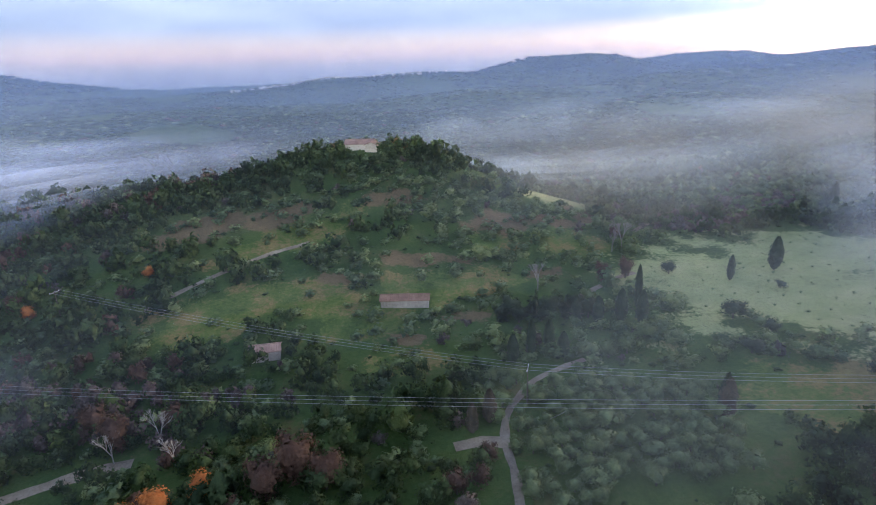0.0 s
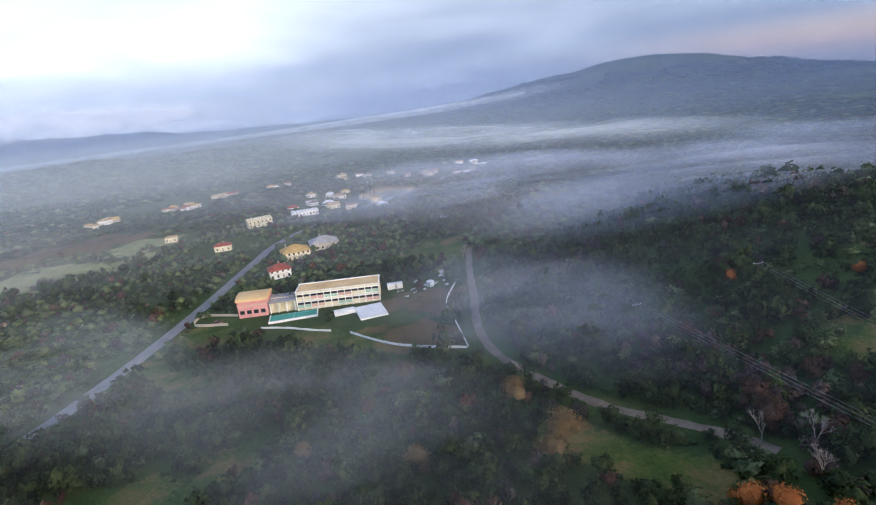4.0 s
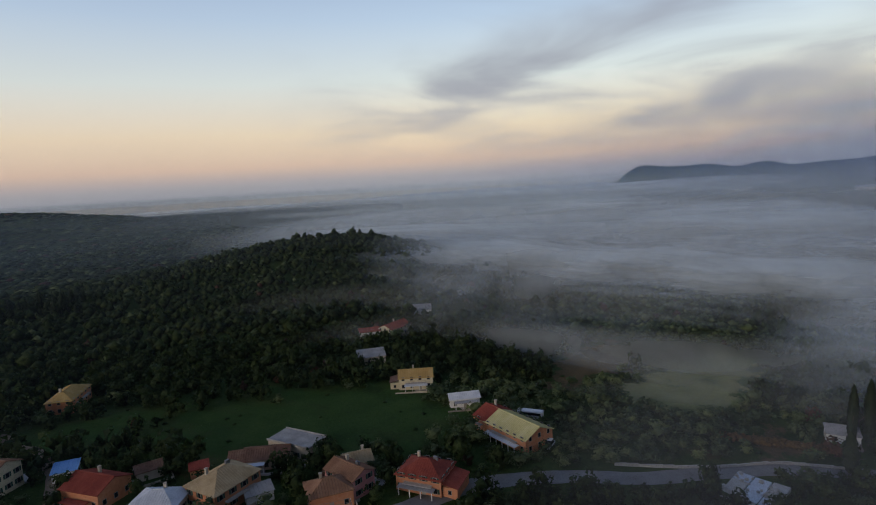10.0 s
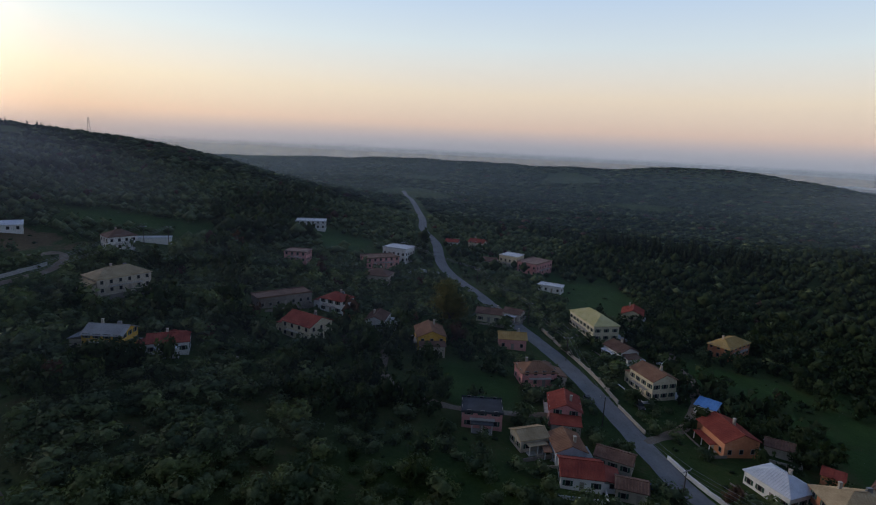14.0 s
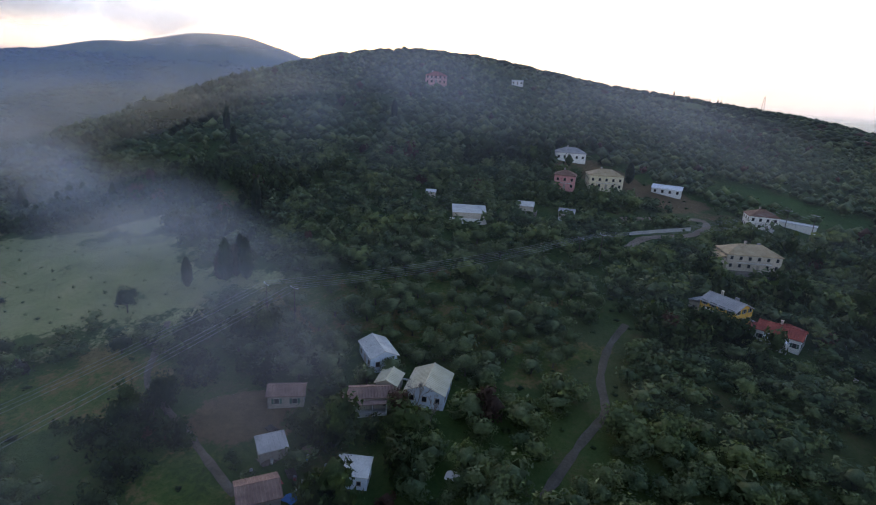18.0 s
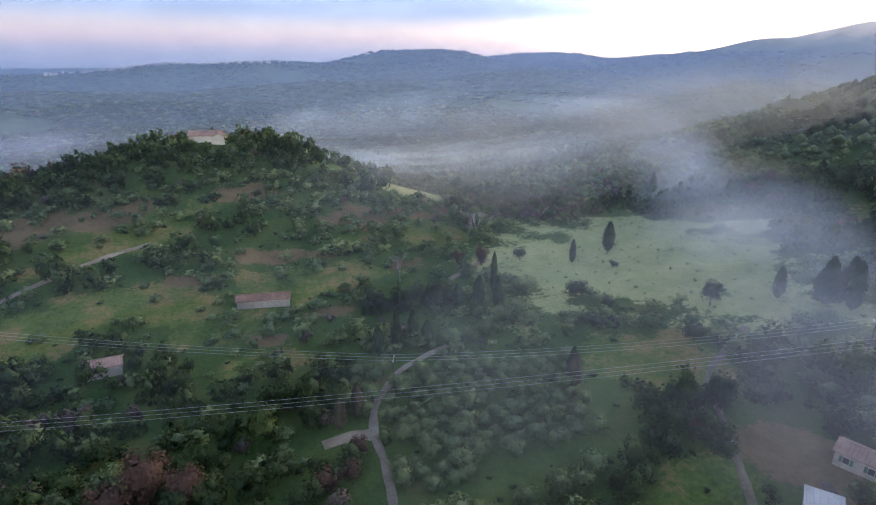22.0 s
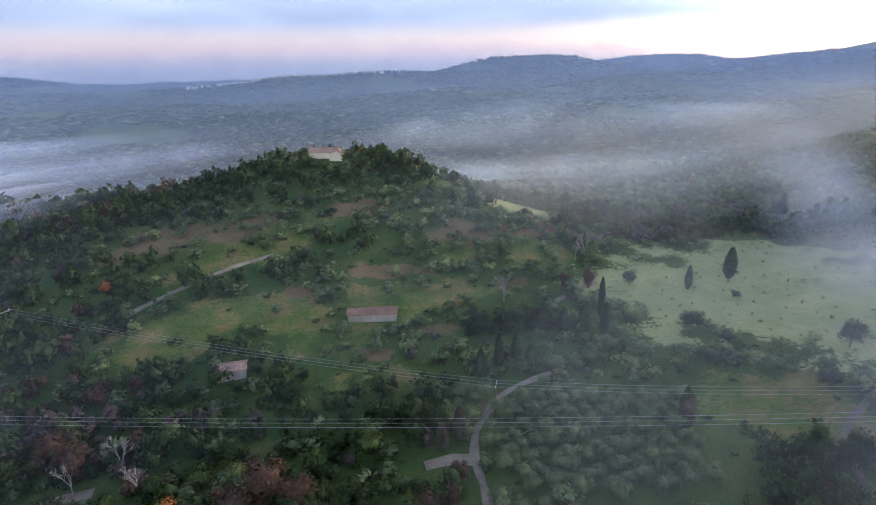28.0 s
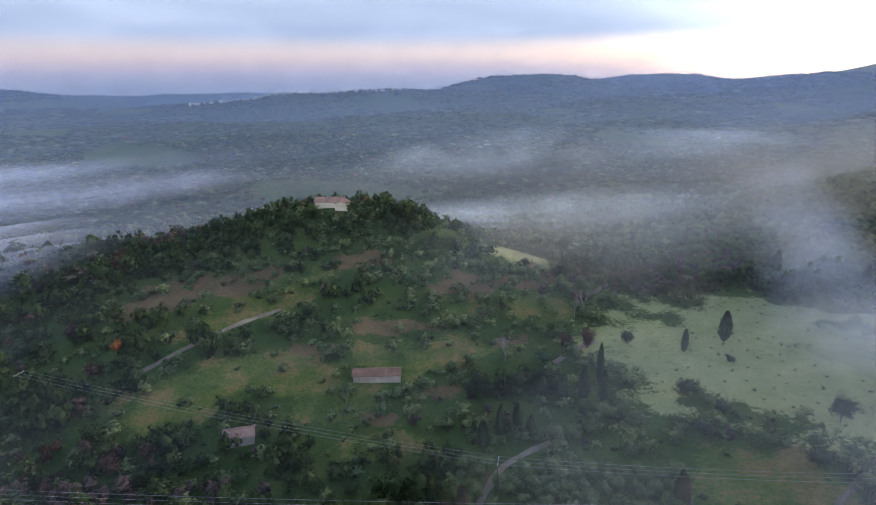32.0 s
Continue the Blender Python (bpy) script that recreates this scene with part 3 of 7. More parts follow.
# ---- houses: x, y, width, depth, height of the eaves, turn, roof, roof colour, wall colour ----
HOUSES = [
    (185.5, -258.3, 18.0, 12.2, 6.4, -83, 'flat', 'pinkt', 'pink'),
    (199.6, -254.5, 11.0, 10.0, 6.8, -167, 'flat', 'white', 'cream'),
    (155.1, -230.9, 12.0, 6.3, 3.0, -161, 'flat', 'white', 'white'),
    (108.4, -193.4, 20.7, 10.5, 6.0, 148, 'hip', 'barn', 'cream'),
    (105.7, -220.3, 10.2, 8.5, 5.4, -65, 'gable', 'red', 'cream'),
    (88.6, -179.1, 9.6, 7.7, 3.2, 154, 'gable', 'brown', 'white'),
    (68.1, -160.5, 11.0, 8.4, 6.0, 153, 'gable', 'rust', 'cream'),
    (66.8, -221.3, 15.8, 8.2, 4.5, -97, 'hip', 'ochre', 'orange'),
    (41.5, -147.2, 11.7, 9.3, 4.0, 143, 'gable', 'red', 'orange'),
    (51.6, -160.8, 5.6, 4.5, 2.8, -177, 'shed', 'blue', 'white'),
    (26.0, -134.7, 11.1, 8.4, 3.4, 158, 'hip', 'white', 'white'),
    (12.2, -135.7, 13.2, 10.5, 5.2, -139, 'hip', 'tan', 'orange'),
    (86.2, -102.5, 10.1, 8.1, 4.2, -137, 'flat', 'dark', 'pink'),
    (74.4, -122.1, 9.7, 8.1, 4.6, 128, 'gable', 'red', 'pink'),
    (72.1, -104.0, 7.3, 5.7, 3.0, -115, 'gable', 'tan', 'beige'),
    (63.8, -107.5, 8.5, 7.0, 3.4, 139, 'gable', 'rust', 'lblue'),
    (54.6, -113.9, 8.3, 5.3, 2.6, -162, 'gable', 'brown', 'beige'),
    (93.2, -134.8, 10.8, 8.1, 4.2, -125, 'hip', 'rust', 'pink'),
    (115.5, -151.0, 9.5, 6.8, 3.6, -137, 'gable', 'ochre', 'pink'),
    (138.3, -165.1, 9.9, 6.6, 3.4, -145, 'gable', 'brown', 'cream'),
    (134.5, -175.8, 7.4, 5.7, 3.0, -163, 'gable', 'brown', 'beige'),
    (129.3, -124.0, 11.1, 9.2, 5.4, 144, 'gable', 'rust', 'yellow'),
    (172.3, -115.6, 10.0, 8.0, 5.0, -161, 'hip', 'red', 'white'),
    (155.7, -92.9, 12.7, 10.2, 5.2, -166, 'gable', 'red', 'cream'),
    (185.9, -100.1, 20.6, 7.4, 4.0, -96, 'flat', 'brown', 'drab'),
    (152.9, -120.0, 10.1, 6.6, 3.4, -51, 'gable', 'brown', 'white'),
    (225.5, -190.0, 13.5, 10.8, 7.0, -157, 'flat', 'white', 'white'),
    (218.1, -171.6, 17.2, 9.6, 5.0, -106, 'flat', 'brown', 'pink'),
    (234.7, -134.9, 10.8, 8.4, 5.0, -140, 'flat', 'pinkt', 'pink'),
    (292.7, -177.2, 17.3, 10.9, 4.6, -126, 'flat', 'white', 'white'),
    (241.8, -271.4, 10.3, 8.0, 4.2, -158, 'gable', 'red', 'cream'),
    (198.0, -155.4, 11.7, 9.1, 3.4, -146, 'hip', 'brown', 'beige'),
    (164.4, -53.9, 7.0, 5.6, 3.0, -108, 'hip', 'red', 'white'),
    (-63.8, -149.4, 5.2, 10.7, 4.2, 108, 'gable', 'red', 'orange'),
    (-67.1, -138.9, 16.7, 10.7, 4.2, 108, 'gable', 'barn', 'orange'),
    (-51.9, -191.9, 12.2, 8.4, 4.4, 164, 'gable', 'ochre', 'cream'),
    (-61.9, -168.9, 9.9, 5.2, 2.8, 170, 'gable', 'white', 'white'),
    (-62.4, -265.0, 14.0, 9.0, 4.6, -146, 'gable', 'red', 'cream'),
    (-49.7, -265.6, 9.9, 6.9, 3.6, 174, 'flat', 'red', 'white'),
    (-42.4, -226.5, 11.3, 7.0, 3.4, 175, 'shed', 'grey', 'beige'),
    (-87.4, -302.4, 11.6, 7.8, 2.4, 164, 'shed', 'grey', 'white'),
    (-34.8, -124.6, 11.8, 9.4, 4.2, 139, 'hip', 'red', 'orange'),
    (-16.8, -129.4, 10.3, 6.8, 5.0, 122, 'gable', 'rust', 'pink'),
    (-11.1, -125.1, 10.1, 7.9, 4.0, -178, 'hip', 'rust', 'orange'),
    (-6.2, -153.8, 14.4, 7.4, 4.0, 134, 'flat', 'grey', 'beige'),
    (5.8, -150.6, 11.0, 7.0, 2.8, 170, 'gable', 'brown', 'beige'),
    (-94.4, -62.9, 23.4, 12.3, 4.5, 118, 'hip', 'rust', 'orange'),
    (-277.1, -169.2, 8.9, 4.4, 2.8, 131, 'gable', 'tan', 'white'),
    (-155.0, -108.4, 8.1, 4.9, 2.6, 135, 'shed', 'grey', 'white'),
    (113.0, 46.2, 9.4, 6.4, 3.2, 41, 'gable', 'tinw', 'lblue'),
    (105.2, 30.6, 9.6, 8.4, 3.0, 5, 'gable', 'cream', 'lblue'),
    (103.6, 39.4, 5.4, 4.6, 2.8, 5, 'gable', 'cream', 'beige'),
    (97.8, 41.3, 8.6, 4.7, 2.8, -62, 'gable', 'pinkt', 'beige'),
    (209.5, 49.2, 12.7, 7.2, 2.2, -73, 'shed', 'tinw', 'beige'),
    (226.1, 29.7, 6.8, 4.8, 2.2, -85, 'shed', 'tinw', 'beige'),
    (227.6, 12.9, 6.2, 4.3, 2.2, -89, 'shed', 'grey', 'beige'),
    (260.3, 17.4, 9.3, 7.5, 6.0, -88, 'hip', 'brown', 'pink'),
    (271.5, 0.4, 15.4, 9.4, 6.0, -76, 'hip', 'tan', 'cream'),
    (302.2, 19.2, 15.2, 9.6, 3.4, -81, 'hip', 'grey', 'white'),
    (281.7, -28.5, 13.2, 5.3, 2.6, -100, 'shed', 'white', 'white'),
    (260.8, -65.0, 11.3, 9.1, 5.6, -86, 'hip', 'brown', 'white'),
    (268.8, -81.4, 14.1, 3.5, 2.2, -114, 'flat', 'white', 'white'),
    (215.1, -52.4, 18.5, 10.3, 5.4, -78, 'hip', 'tan', 'beige'),
    (170.4, -38.8, 11.1, 8.3, 4.4, -133, 'gable', 'grey', 'yellow'),
    (162.4, -51.8, 10.9, 7.2, 3.2, -115, 'gable', 'red', 'white'),
    (370.5, 116.0, 13.8, 9.6, 5.0, -76, 'hip', 'red', 'pink'),
    (420.2, 70.1, 8.2, 4.9, 3.0, -81, 'flat', 'white', 'white'),
    (92.4, 58.4, 7.4, 4.7, 2.6, -65, 'gable', 'pinkt', 'drab'),
    (77.8, 52.7, 5.0, 4.0, 2.2, -46, 'shed', 'grey', 'drab'),
    (67.3, 48.6, 6.7, 6.0, 2.4, -49, 'gable', 'pinkt', 'drab'),
    (77.0, 35.5, 5.7, 4.2, 2.6, -78, 'shed', 'tinw', 'lblue'),
    (-47.2, 134.9, 7.7, 4.5, 2.4, 10, 'gable', 'pinkt', 'drab'),
    (-10.5, 157.6, 14.5, 4.6, 1.9, -2, 'gable', 'brown', 'drab'),
    (-26.6, 242.4, 6.0, 5.4, 2.2, 84, 'gable', 'pinkt', 'beige'),
    (-32.0, 246.0, 12.5, 7.0, 2.2, -5, 'gable', 'pinkt', 'beige'),
    (-302.0, 32.2, 11.3, 10.0, 4.6, 89, 'hip', 'red', 'white'),
    (-335.0, 46.7, 16.6, 12.9, 5.0, 87, 'hip', 'ochre', 'cream'),
    (-348.8, 67.2, 17.5, 13.6, 4.0, 84, 'hip', 'grey', 'beige'),
    (-454.9, 40.2, 18.5, 9.3, 5.0, 97, 'gable', 'cream', 'cream'),
    (-469.2, 78.8, 21.6, 8.6, 3.6, 88, 'flat', 'white', 'white'),
    (56.5, -101.9, 8.9, 7.9, 3.0, -141, 'gable', 'red', 'white'),
    (46.5, -106.1, 6.3, 4.9, 2.8, -151, 'gable', 'brown', 'beige'),
    (-19.4, -137.8, 8.4, 6.6, 3.2, -178, 'gable', 'tan', 'beige'),
    (220.1, 68.5, 3.8, 3.0, 2.2, -73, 'shed', 'tinw', 'beige'),
    (1.7, -150.8, 11.8, 7.8, 2.6, 166, 'gable', 'brown', 'beige'),
    (31.4, -154.6, 6.2, 4.8, 2.4, -164, 'gable', 'brown', 'beige'),
    (18.9, -150.0, 4.5, 3.2, 2.4, -173, 'shed', 'red', 'orange'),
    (205.8, -242.0, 9.1, 7.1, 2.6, -155, 'gable', 'brown', 'beige'),
    (249.8, -255.9, 8.2, 6.4, 2.6, -146, 'gable', 'red', 'white'),
    (4.5, -132.1, 6.2, 3.7, 2.4, -168, 'shed', 'grey', 'white'),
]

OCC = np.array([(h[0], h[1], 0.5 * max(h[2], h[3]) + (2.4 if h[1] < -60 else 1.3)) for h in HOUSES] + [(-234, 42, 14), (-232, 57, 14), (-238, 24, 12), (-240, 10, 14), (-213, 55, 11), (-222, 28, 12), (-250, -4, 9), (-158, -103, 4), (-152, -98, 4), (-135, -112, 3), (-176, -97, 3), (-170, -92, 4), (-107, -94, 9), (85, 72, 9), (-32, 239, 4.5), (-25, 236, 4), (-219, 55, 14), (-209, 56, 12), (-224, 22, 9), (-222, 32, 9), (-243, 12, 12), (-232, 75, 10), (-234, 90, 11), (-215, 72, 10), (-200, 68, 12), (-185, 64, 10)] + [(x, y, 7) for x, y in ((-199, 41), (-187, 46), (-176, 52), (-167, 62), (-157, 71), (-175, 77), (-196, 83), (-150, 66), (-165, 54), (-180, 44), (-213, 30), (-206, 24), (-214, 18), (-204, 50), (-196, 56), (-208, 42))])
FAR = [(-709, 31), (-695, 87), (-561, 122), (-678, 188), (-658, 223), (-606, 251), (-585, 298), (-861, 537), (-637, -30), (-626, -13), (-610, -85), (-808, -400), (-1023, -620), (-513, 144), (-397, 9), (-456, -24), (-470, 120), (-520, 95), (-540, 190), (-640, 330)]
OCC = np.concatenate([OCC, [(x - 6, y, 24) for x, y in FAR]])
WAY_PTS = [(np.array([(p.x, p.y) for p in LINES[n]]), w * 0.5 + (3.4 if n == "white_track" else 3.2 if k == 0 else 1.0)) for n, w, k, _ in WAYS]


def is_free(x, y, pad=0.0):
    """True where neither a house nor a way stands."""
    ok = np.ones(len(x), bool)
    for hx, hy, hr in OCC:
        ok &= (x - hx) ** 2 + (y - hy) ** 2 > (hr + pad) ** 2
    for pts, half in WAY_PTS:
        near = np.full(len(x), 1e9)
        for px, py in pts:
            near = np.minimum(near, (x - px) ** 2 + (y - py) ** 2)
        ok &= near > (half + pad) ** 2
    return ok


# ---- trees ----
ICO = bmesh.new()
bmesh.ops.create_icosphere(ICO, subdivisions=1, radius=1.0)
ICO_V = np.array([v.co[:] for v in ICO.verts])
ICO_F = np.array([[v.index for v in f.verts] for f in ICO.faces])
ICO.free()
OCT_V = np.array([(1, 0, 0), (0, 1, 0), (-1, 0, 0), (0, -1, 0), (0, 0, 1), (0, 0, -1)], float)
OCT_F = np.array([(0, 1, 4), (1, 2, 4), (2, 3, 4), (3, 0, 4), (1, 0, 5), (2, 1, 5), (3, 2, 5), (0, 3, 5)])


def leaf_cloud(rng, n, size, shape, clumps=7, spread=0.62, core=True):
    """Leaf sprays (triangles) over a crown of about unit radius, made of overlapping clumps of uneven size, with gaps between them."""
    c = rng.normal(size=(clumps, 3))
    c /= np.linalg.norm(c, axis=1, keepdims=True)
    c *= spread * rng.uniform(0.6, 1.1, (clumps, 1))
    rad = rng.uniform(0.30, 0.54, clumps)
    which = rng.choice(clumps, n, p=rad ** 2 / (rad ** 2).sum())
    out = c / np.linalg.norm(c, axis=1, keepdims=True)
    d = rng.normal(size=(n, 3)) + 0.9 * out[which]
    d /= np.linalg.norm(d, axis=1, keepdims=True)
    p = c[which] + d * (rad[which] * rng.uniform(0.62, 1.32, n))[:, None]
    u = np.cross(d, rng.normal(size=(n, 3)))
    u /= np.linalg.norm(u, axis=1, keepdims=True)
    v = np.cross(d, u) + d * rng.uniform(-0.5, 0.8, (n, 1))
    s = size * rng.uniform(0.5, 1.4, (n, 1))
    tri = (np.stack([p - u * s, p + u * s * 0.8, p + v * s * 1.5], 1) * shape).reshape(-1, 3)
    way = np.repeat(0.62 * d + 0.5 * p + 0.16 * rng.normal(size=d.shape), 3, axis=0)
    if not core:
        return tri, np.arange(3 * n).reshape(-1, 3), way
    big = np.argsort(-rad)[:clumps if n > 500 else 3 if n > 80 else 1]
    lump, lump_f = (ICO_V, ICO_F) if n > 600 else (OCT_V, OCT_F)
    inner = np.concatenate([(lump * rad[k] * 0.68 * rng.uniform(0.8, 1.12, (len(lump), 1)) + c[k]) * shape for k in big] + [lump * 0.58 * shape * rng.uniform(0.75, 1.15, (len(lump), 1))])
    fin = np.concatenate([lump_f + k * len(lump) for k in range(len(big) + 1)])
    return np.concatenate([inner, tri]), np.concatenate([fin, len(inner) + np.arange(3 * n).reshape(-1, 3)]), np.concatenate([inner, way])


def crowns(kind, n, rng):
    size = (2.0 if n > 60 else 1.4) / math.sqrt(n)
    if kind == "tuft":  # a far crown: one ragged lump
        v = OCT_V * rng.uniform(0.7, 1.2, (len(OCT_V), 1)) * np.array([1.0, 1.0, 0.8])
        w, f, way = leaf_cloud(rng, n, 0.30, np.array([1.0, 1.0, 0.9]), 5, 0.6, False)
        return np.concatenate([v, w]), np.concatenate([OCT_F, len(v) + f]), np.concatenate([v, way])
    if kind == "olive":
        return leaf_cloud(rng, n, size, np.array([1.08, 1.08, 0.92]), 11, 0.58)
    if kind == "cypress":
        h = np.sort(rng.uniform(-0.95, 0.97, n))
        t = (h + 1) / 2
        r = np.minimum(0.35 + 3.2 * t, 1.0) * np.clip((1.02 - t) / 0.42, 0.04, 1) ** 0.6 * rng.uniform(0.78, 1.12, n)
        a = rng.uniform(0, 2 * math.pi, n)
        p = np.stack([r * np.cos(a), r * np.sin(a), h], -1)
        s = 0.20 * rng.uniform(0.6, 1.3, n)
        side = np.stack([-np.sin(a), np.cos(a), np.zeros(n)], -1) * s[:, None]
        tri = np.stack([p - side, p + side, p * np.array([0.9, 0.9, 1]) + np.stack([0 * s, 0 * s, s * 0.75], -1)], 1).reshape(-1, 3)
        k, m = 8, 6
        zz = np.linspace(-0.98, 0.9, m)
        tt = (zz + 1) / 2
        rr = np.minimum(0.35 + 3.2 * tt, 1.0) * np.clip((1.0 - tt) / 0.42, 0.04, 1) ** 0.6 * 0.85
        core = np.array([(rr[i] * math.cos(j * 2 * math.pi / k), rr[i] * math.sin(j * 2 * math.pi / k), zz[i]) for i in range(m) for j in range(k)])
        q = []
        for i in range(m - 1):
            for j in range(k):
                e, g = i * k + j, i * k + (j + 1) % k
                q += [(e, g, g + k), (e, g + k, e + k)]
        out = np.repeat(np.stack([np.cos(a), np.sin(a), 0.35 + rng.uniform(-0.2, 0.2, n)], -1), 3, axis=0)
        return np.concatenate([core, tri]), np.concatenate([np.array(q), len(core) + np.arange(3 * n).reshape(-1, 3)]), np.concatenate([core * np.array([1, 1, 0.2]), out])
    if kind == "conifer":
        v, f, way = leaf_cloud(rng, n, size * 1.2, np.array([1.0, 1.0, 1.15]), 9, 0.7)
        t = np.clip((v[:, 2] + 1) / 2, 0, 1)
        v[:, :2] *= (1.25 - 1.05 * t)[:, None]
        return v, f, way
    return leaf_cloud(rng, n, size, np.array([1.05, 1.05, 1.02]), 8, 0.62)


def leaf_normals(me, way):
    """Shades each leaf as part of its rounded crown."""
    me.attributes.new("custom_normal", "FLOAT_VECTOR", "POINT").data.foreach_set("vector", way.astype(np.float32).ravel())


def outward(verts, faces, way):
    """Faces wound so that they face the given ways, and those ways at unit length."""
    way = way / np.maximum(np.linalg.norm(way, axis=1, keepdims=True), 1e-6)
    a, b, c = (verts[faces[:, k]] for k in range(3))
    back = (np.cross(b - a, c - a) * (way[faces[:, 0]] + way[faces[:, 1]] + way[faces[:, 2]])).sum(1) < 0
    faces = faces.copy()
    faces[back] = faces[back][:, ::-1]
    return faces, way


def wood(name, material, kind, x, y, radius, height, leaves, label, seed, lift=0.3):
    """Many trees as one object: crowns with stubby stems."""
    if not len(x):
        return
    rng = np.random.default_rng(seed)
    protos = [crowns(kind, leaves, rng) for _ in range(5)]
    z = gnd(x, y)
    verts, faces, tints, ways, base = [], [], [], [], 0
    pick = rng.integers(0, 5, len(x))
    for p, (pv, pf, pn) in enumerate(protos):
        pf, pn = outward(pv, pf, pn)
        ix = np.where(pick == p)[0]
        if not len(ix):
            continue
        a = rng.uniform(0, 2 * math.pi, len(ix))
        ca, sa = np.cos(a)[:, None], np.sin(a)[:, None]
        r, h = radius[ix][:, None], height[ix][:, None]
        vx = (pv[:, 0] * ca - pv[:, 1] * sa) * r + x[ix][:, None]
        vy = (pv[:, 0] * sa + pv[:, 1] * ca) * r + y[ix][:, None]
        vz = (pv[:, 2] * 0.5 + 0.5) * h * (1 - lift) + lift * h + z[ix][:, None] - 0.3
        verts.append(np.stack([vx, vy, vz], -1).reshape(-1, 3))
        faces.append((pf[None] + (np.arange(len(ix)) * len(pv))[:, None, None]).reshape(-1, 3) + base)
        tints.append(np.repeat(rng.uniform(0, 1, len(ix)), len(pv)))
        ways.append(np.stack([pn[:, 0] * ca - pn[:, 1] * sa, pn[:, 0] * sa + pn[:, 1] * ca, np.broadcast_to(pn[:, 2], (len(ix), len(pv)))], -1).reshape(-1, 3))
        base += len(ix) * len(pv)
    me = mesh_from(name, np.concatenate(verts), np.concatenate(faces), smooth=True)
    leaf_normals(me, np.concatenate(ways))
    me.attributes.new("tint", "FLOAT", "POINT").data.foreach_set("value", np.concatenate(tints).astype(np.float32))
    me.materials.append(material)
    tagged(new(name, me), label, "trees", kind="stuff")


def scatter(rng, r0, r1, step, az0=-180.0, az1=180.0):
    """Jittered points in a ring round the origin."""
    n = int(r1 / step) + 1
    g = np.arange(-n, n + 1) * step
    x, y = np.meshgrid(g, g)
    x = x.ravel() + rng.uniform(-0.42, 0.42, x.size) * step
    y = y.ravel() + rng.uniform(-0.42, 0.42, y.size) * step
    r, a = np.hypot(x, y), np.degrees(np.arctan2(x, y))
    ok = (r > r0) & (r < r1) & (a >= az0) & (a <= az1)
    return x[ok], y[ok]


def patch(x, y, scale, phase):
    """Slow waves from -1 to 1, for woods and clearings."""
    return (np.sin(x / scale + phase) * np.cos(y / (scale * 0.8) - phase * 1.7) + np.sin((x + y) / (scale * 0.6) + 2 * phase) * 0.6) / 1.6


def trunk_mesh(bm, height, radius, lean=0.25, seed=0, limbs=4):
    """A tapered stem that forks into limbs."""
    rng = random.Random(seed)

    def limb(p, q, r0, r1):
        d = (q - p).normalized()
        s = d.orthogonal().normalized()
        u = d.cross(s)
        rings = [[bm.verts.new(c + (s * math.cos(k * math.pi / 3) + u * math.sin(k * math.pi / 3)) * r) for k in range(6)] for c, r in ((p, r0), (q, r1))]
        for k in range(6):
            bm.faces.new((rings[0][k], rings[0][(k + 1) % 6], rings[1][(k + 1) % 6], rings[1][k]))

    fork = Vector((rng.uniform(-lean, lean), rng.uniform(-lean, lean), height * 0.45))
    limb(Vector((0, 0, -0.4)), fork, radius, radius * 0.7)
    for k in range(limbs):
        a = k * 2 * math.pi / limbs + rng.uniform(-0.4, 0.4)
        limb(fork, fork + Vector((math.cos(a) * height * 0.35, math.sin(a) * height * 0.35, height * rng.uniform(0.3, 0.5))), radius * 0.55, radius * 0.2)


def tree(name, kind, material, leaves, radius, height, lift, seed, label, category="tree", group=""):
    """One tree at the origin: trunk and crown."""
    top = new(name)
    tagged(top, label, category, group)
    bm = bmesh.new()
    trunk_mesh(bm, height * (0.5 if kind != "cypress" else 0.7), max(0.12, radius * 0.09), seed=seed)
    me = bpy.data.meshes.new("trunk")
    bm.to_mesh(me)
    bm.free()
    me.materials.append(M_BARK)
    new("trunk", me).parent = top
    rng = np.random.default_rng(seed)
    v, f, way = crowns(kind, leaves, rng)
    f, way = outward(v, f, way)
    v = v * np.array([radius, radius, 0.5 * height * (1 - lift)]) + np.array([0, 0, height * (0.5 * (1 - lift) + lift)])
    me = mesh_from("crown", v, f, True)
    leaf_normals(me, way)
    me.attributes.new("tint", "FLOAT", "POINT").data.foreach_set("value", np.full(len(v), 0.5, np.float32) + rng.uniform(-0.25, 0.25, len(v)).astype(np.float32))
    me.materials.append(material)
    new("crown", me).parent = top
    return top


def plant(ob, x, y, s=1.0, tall=1.0, turn=0.0, first=False):
    """Stands a tree, or a copy of it, on the ground."""
    m = pose(x, y, float(gnd(x, y)) - 0.05, 0, 0, turn) @ Matrix.Diagonal((s, s, s * tall, 1))
    if not first:
        m = m @ Matrix.Diagonal((1 / ob.scale.x, 1 / ob.scale.y, 1 / ob.scale.z, 1))
    if first:
        ob.matrix_basis = m
        return ob
    return copy_thing(ob, m)


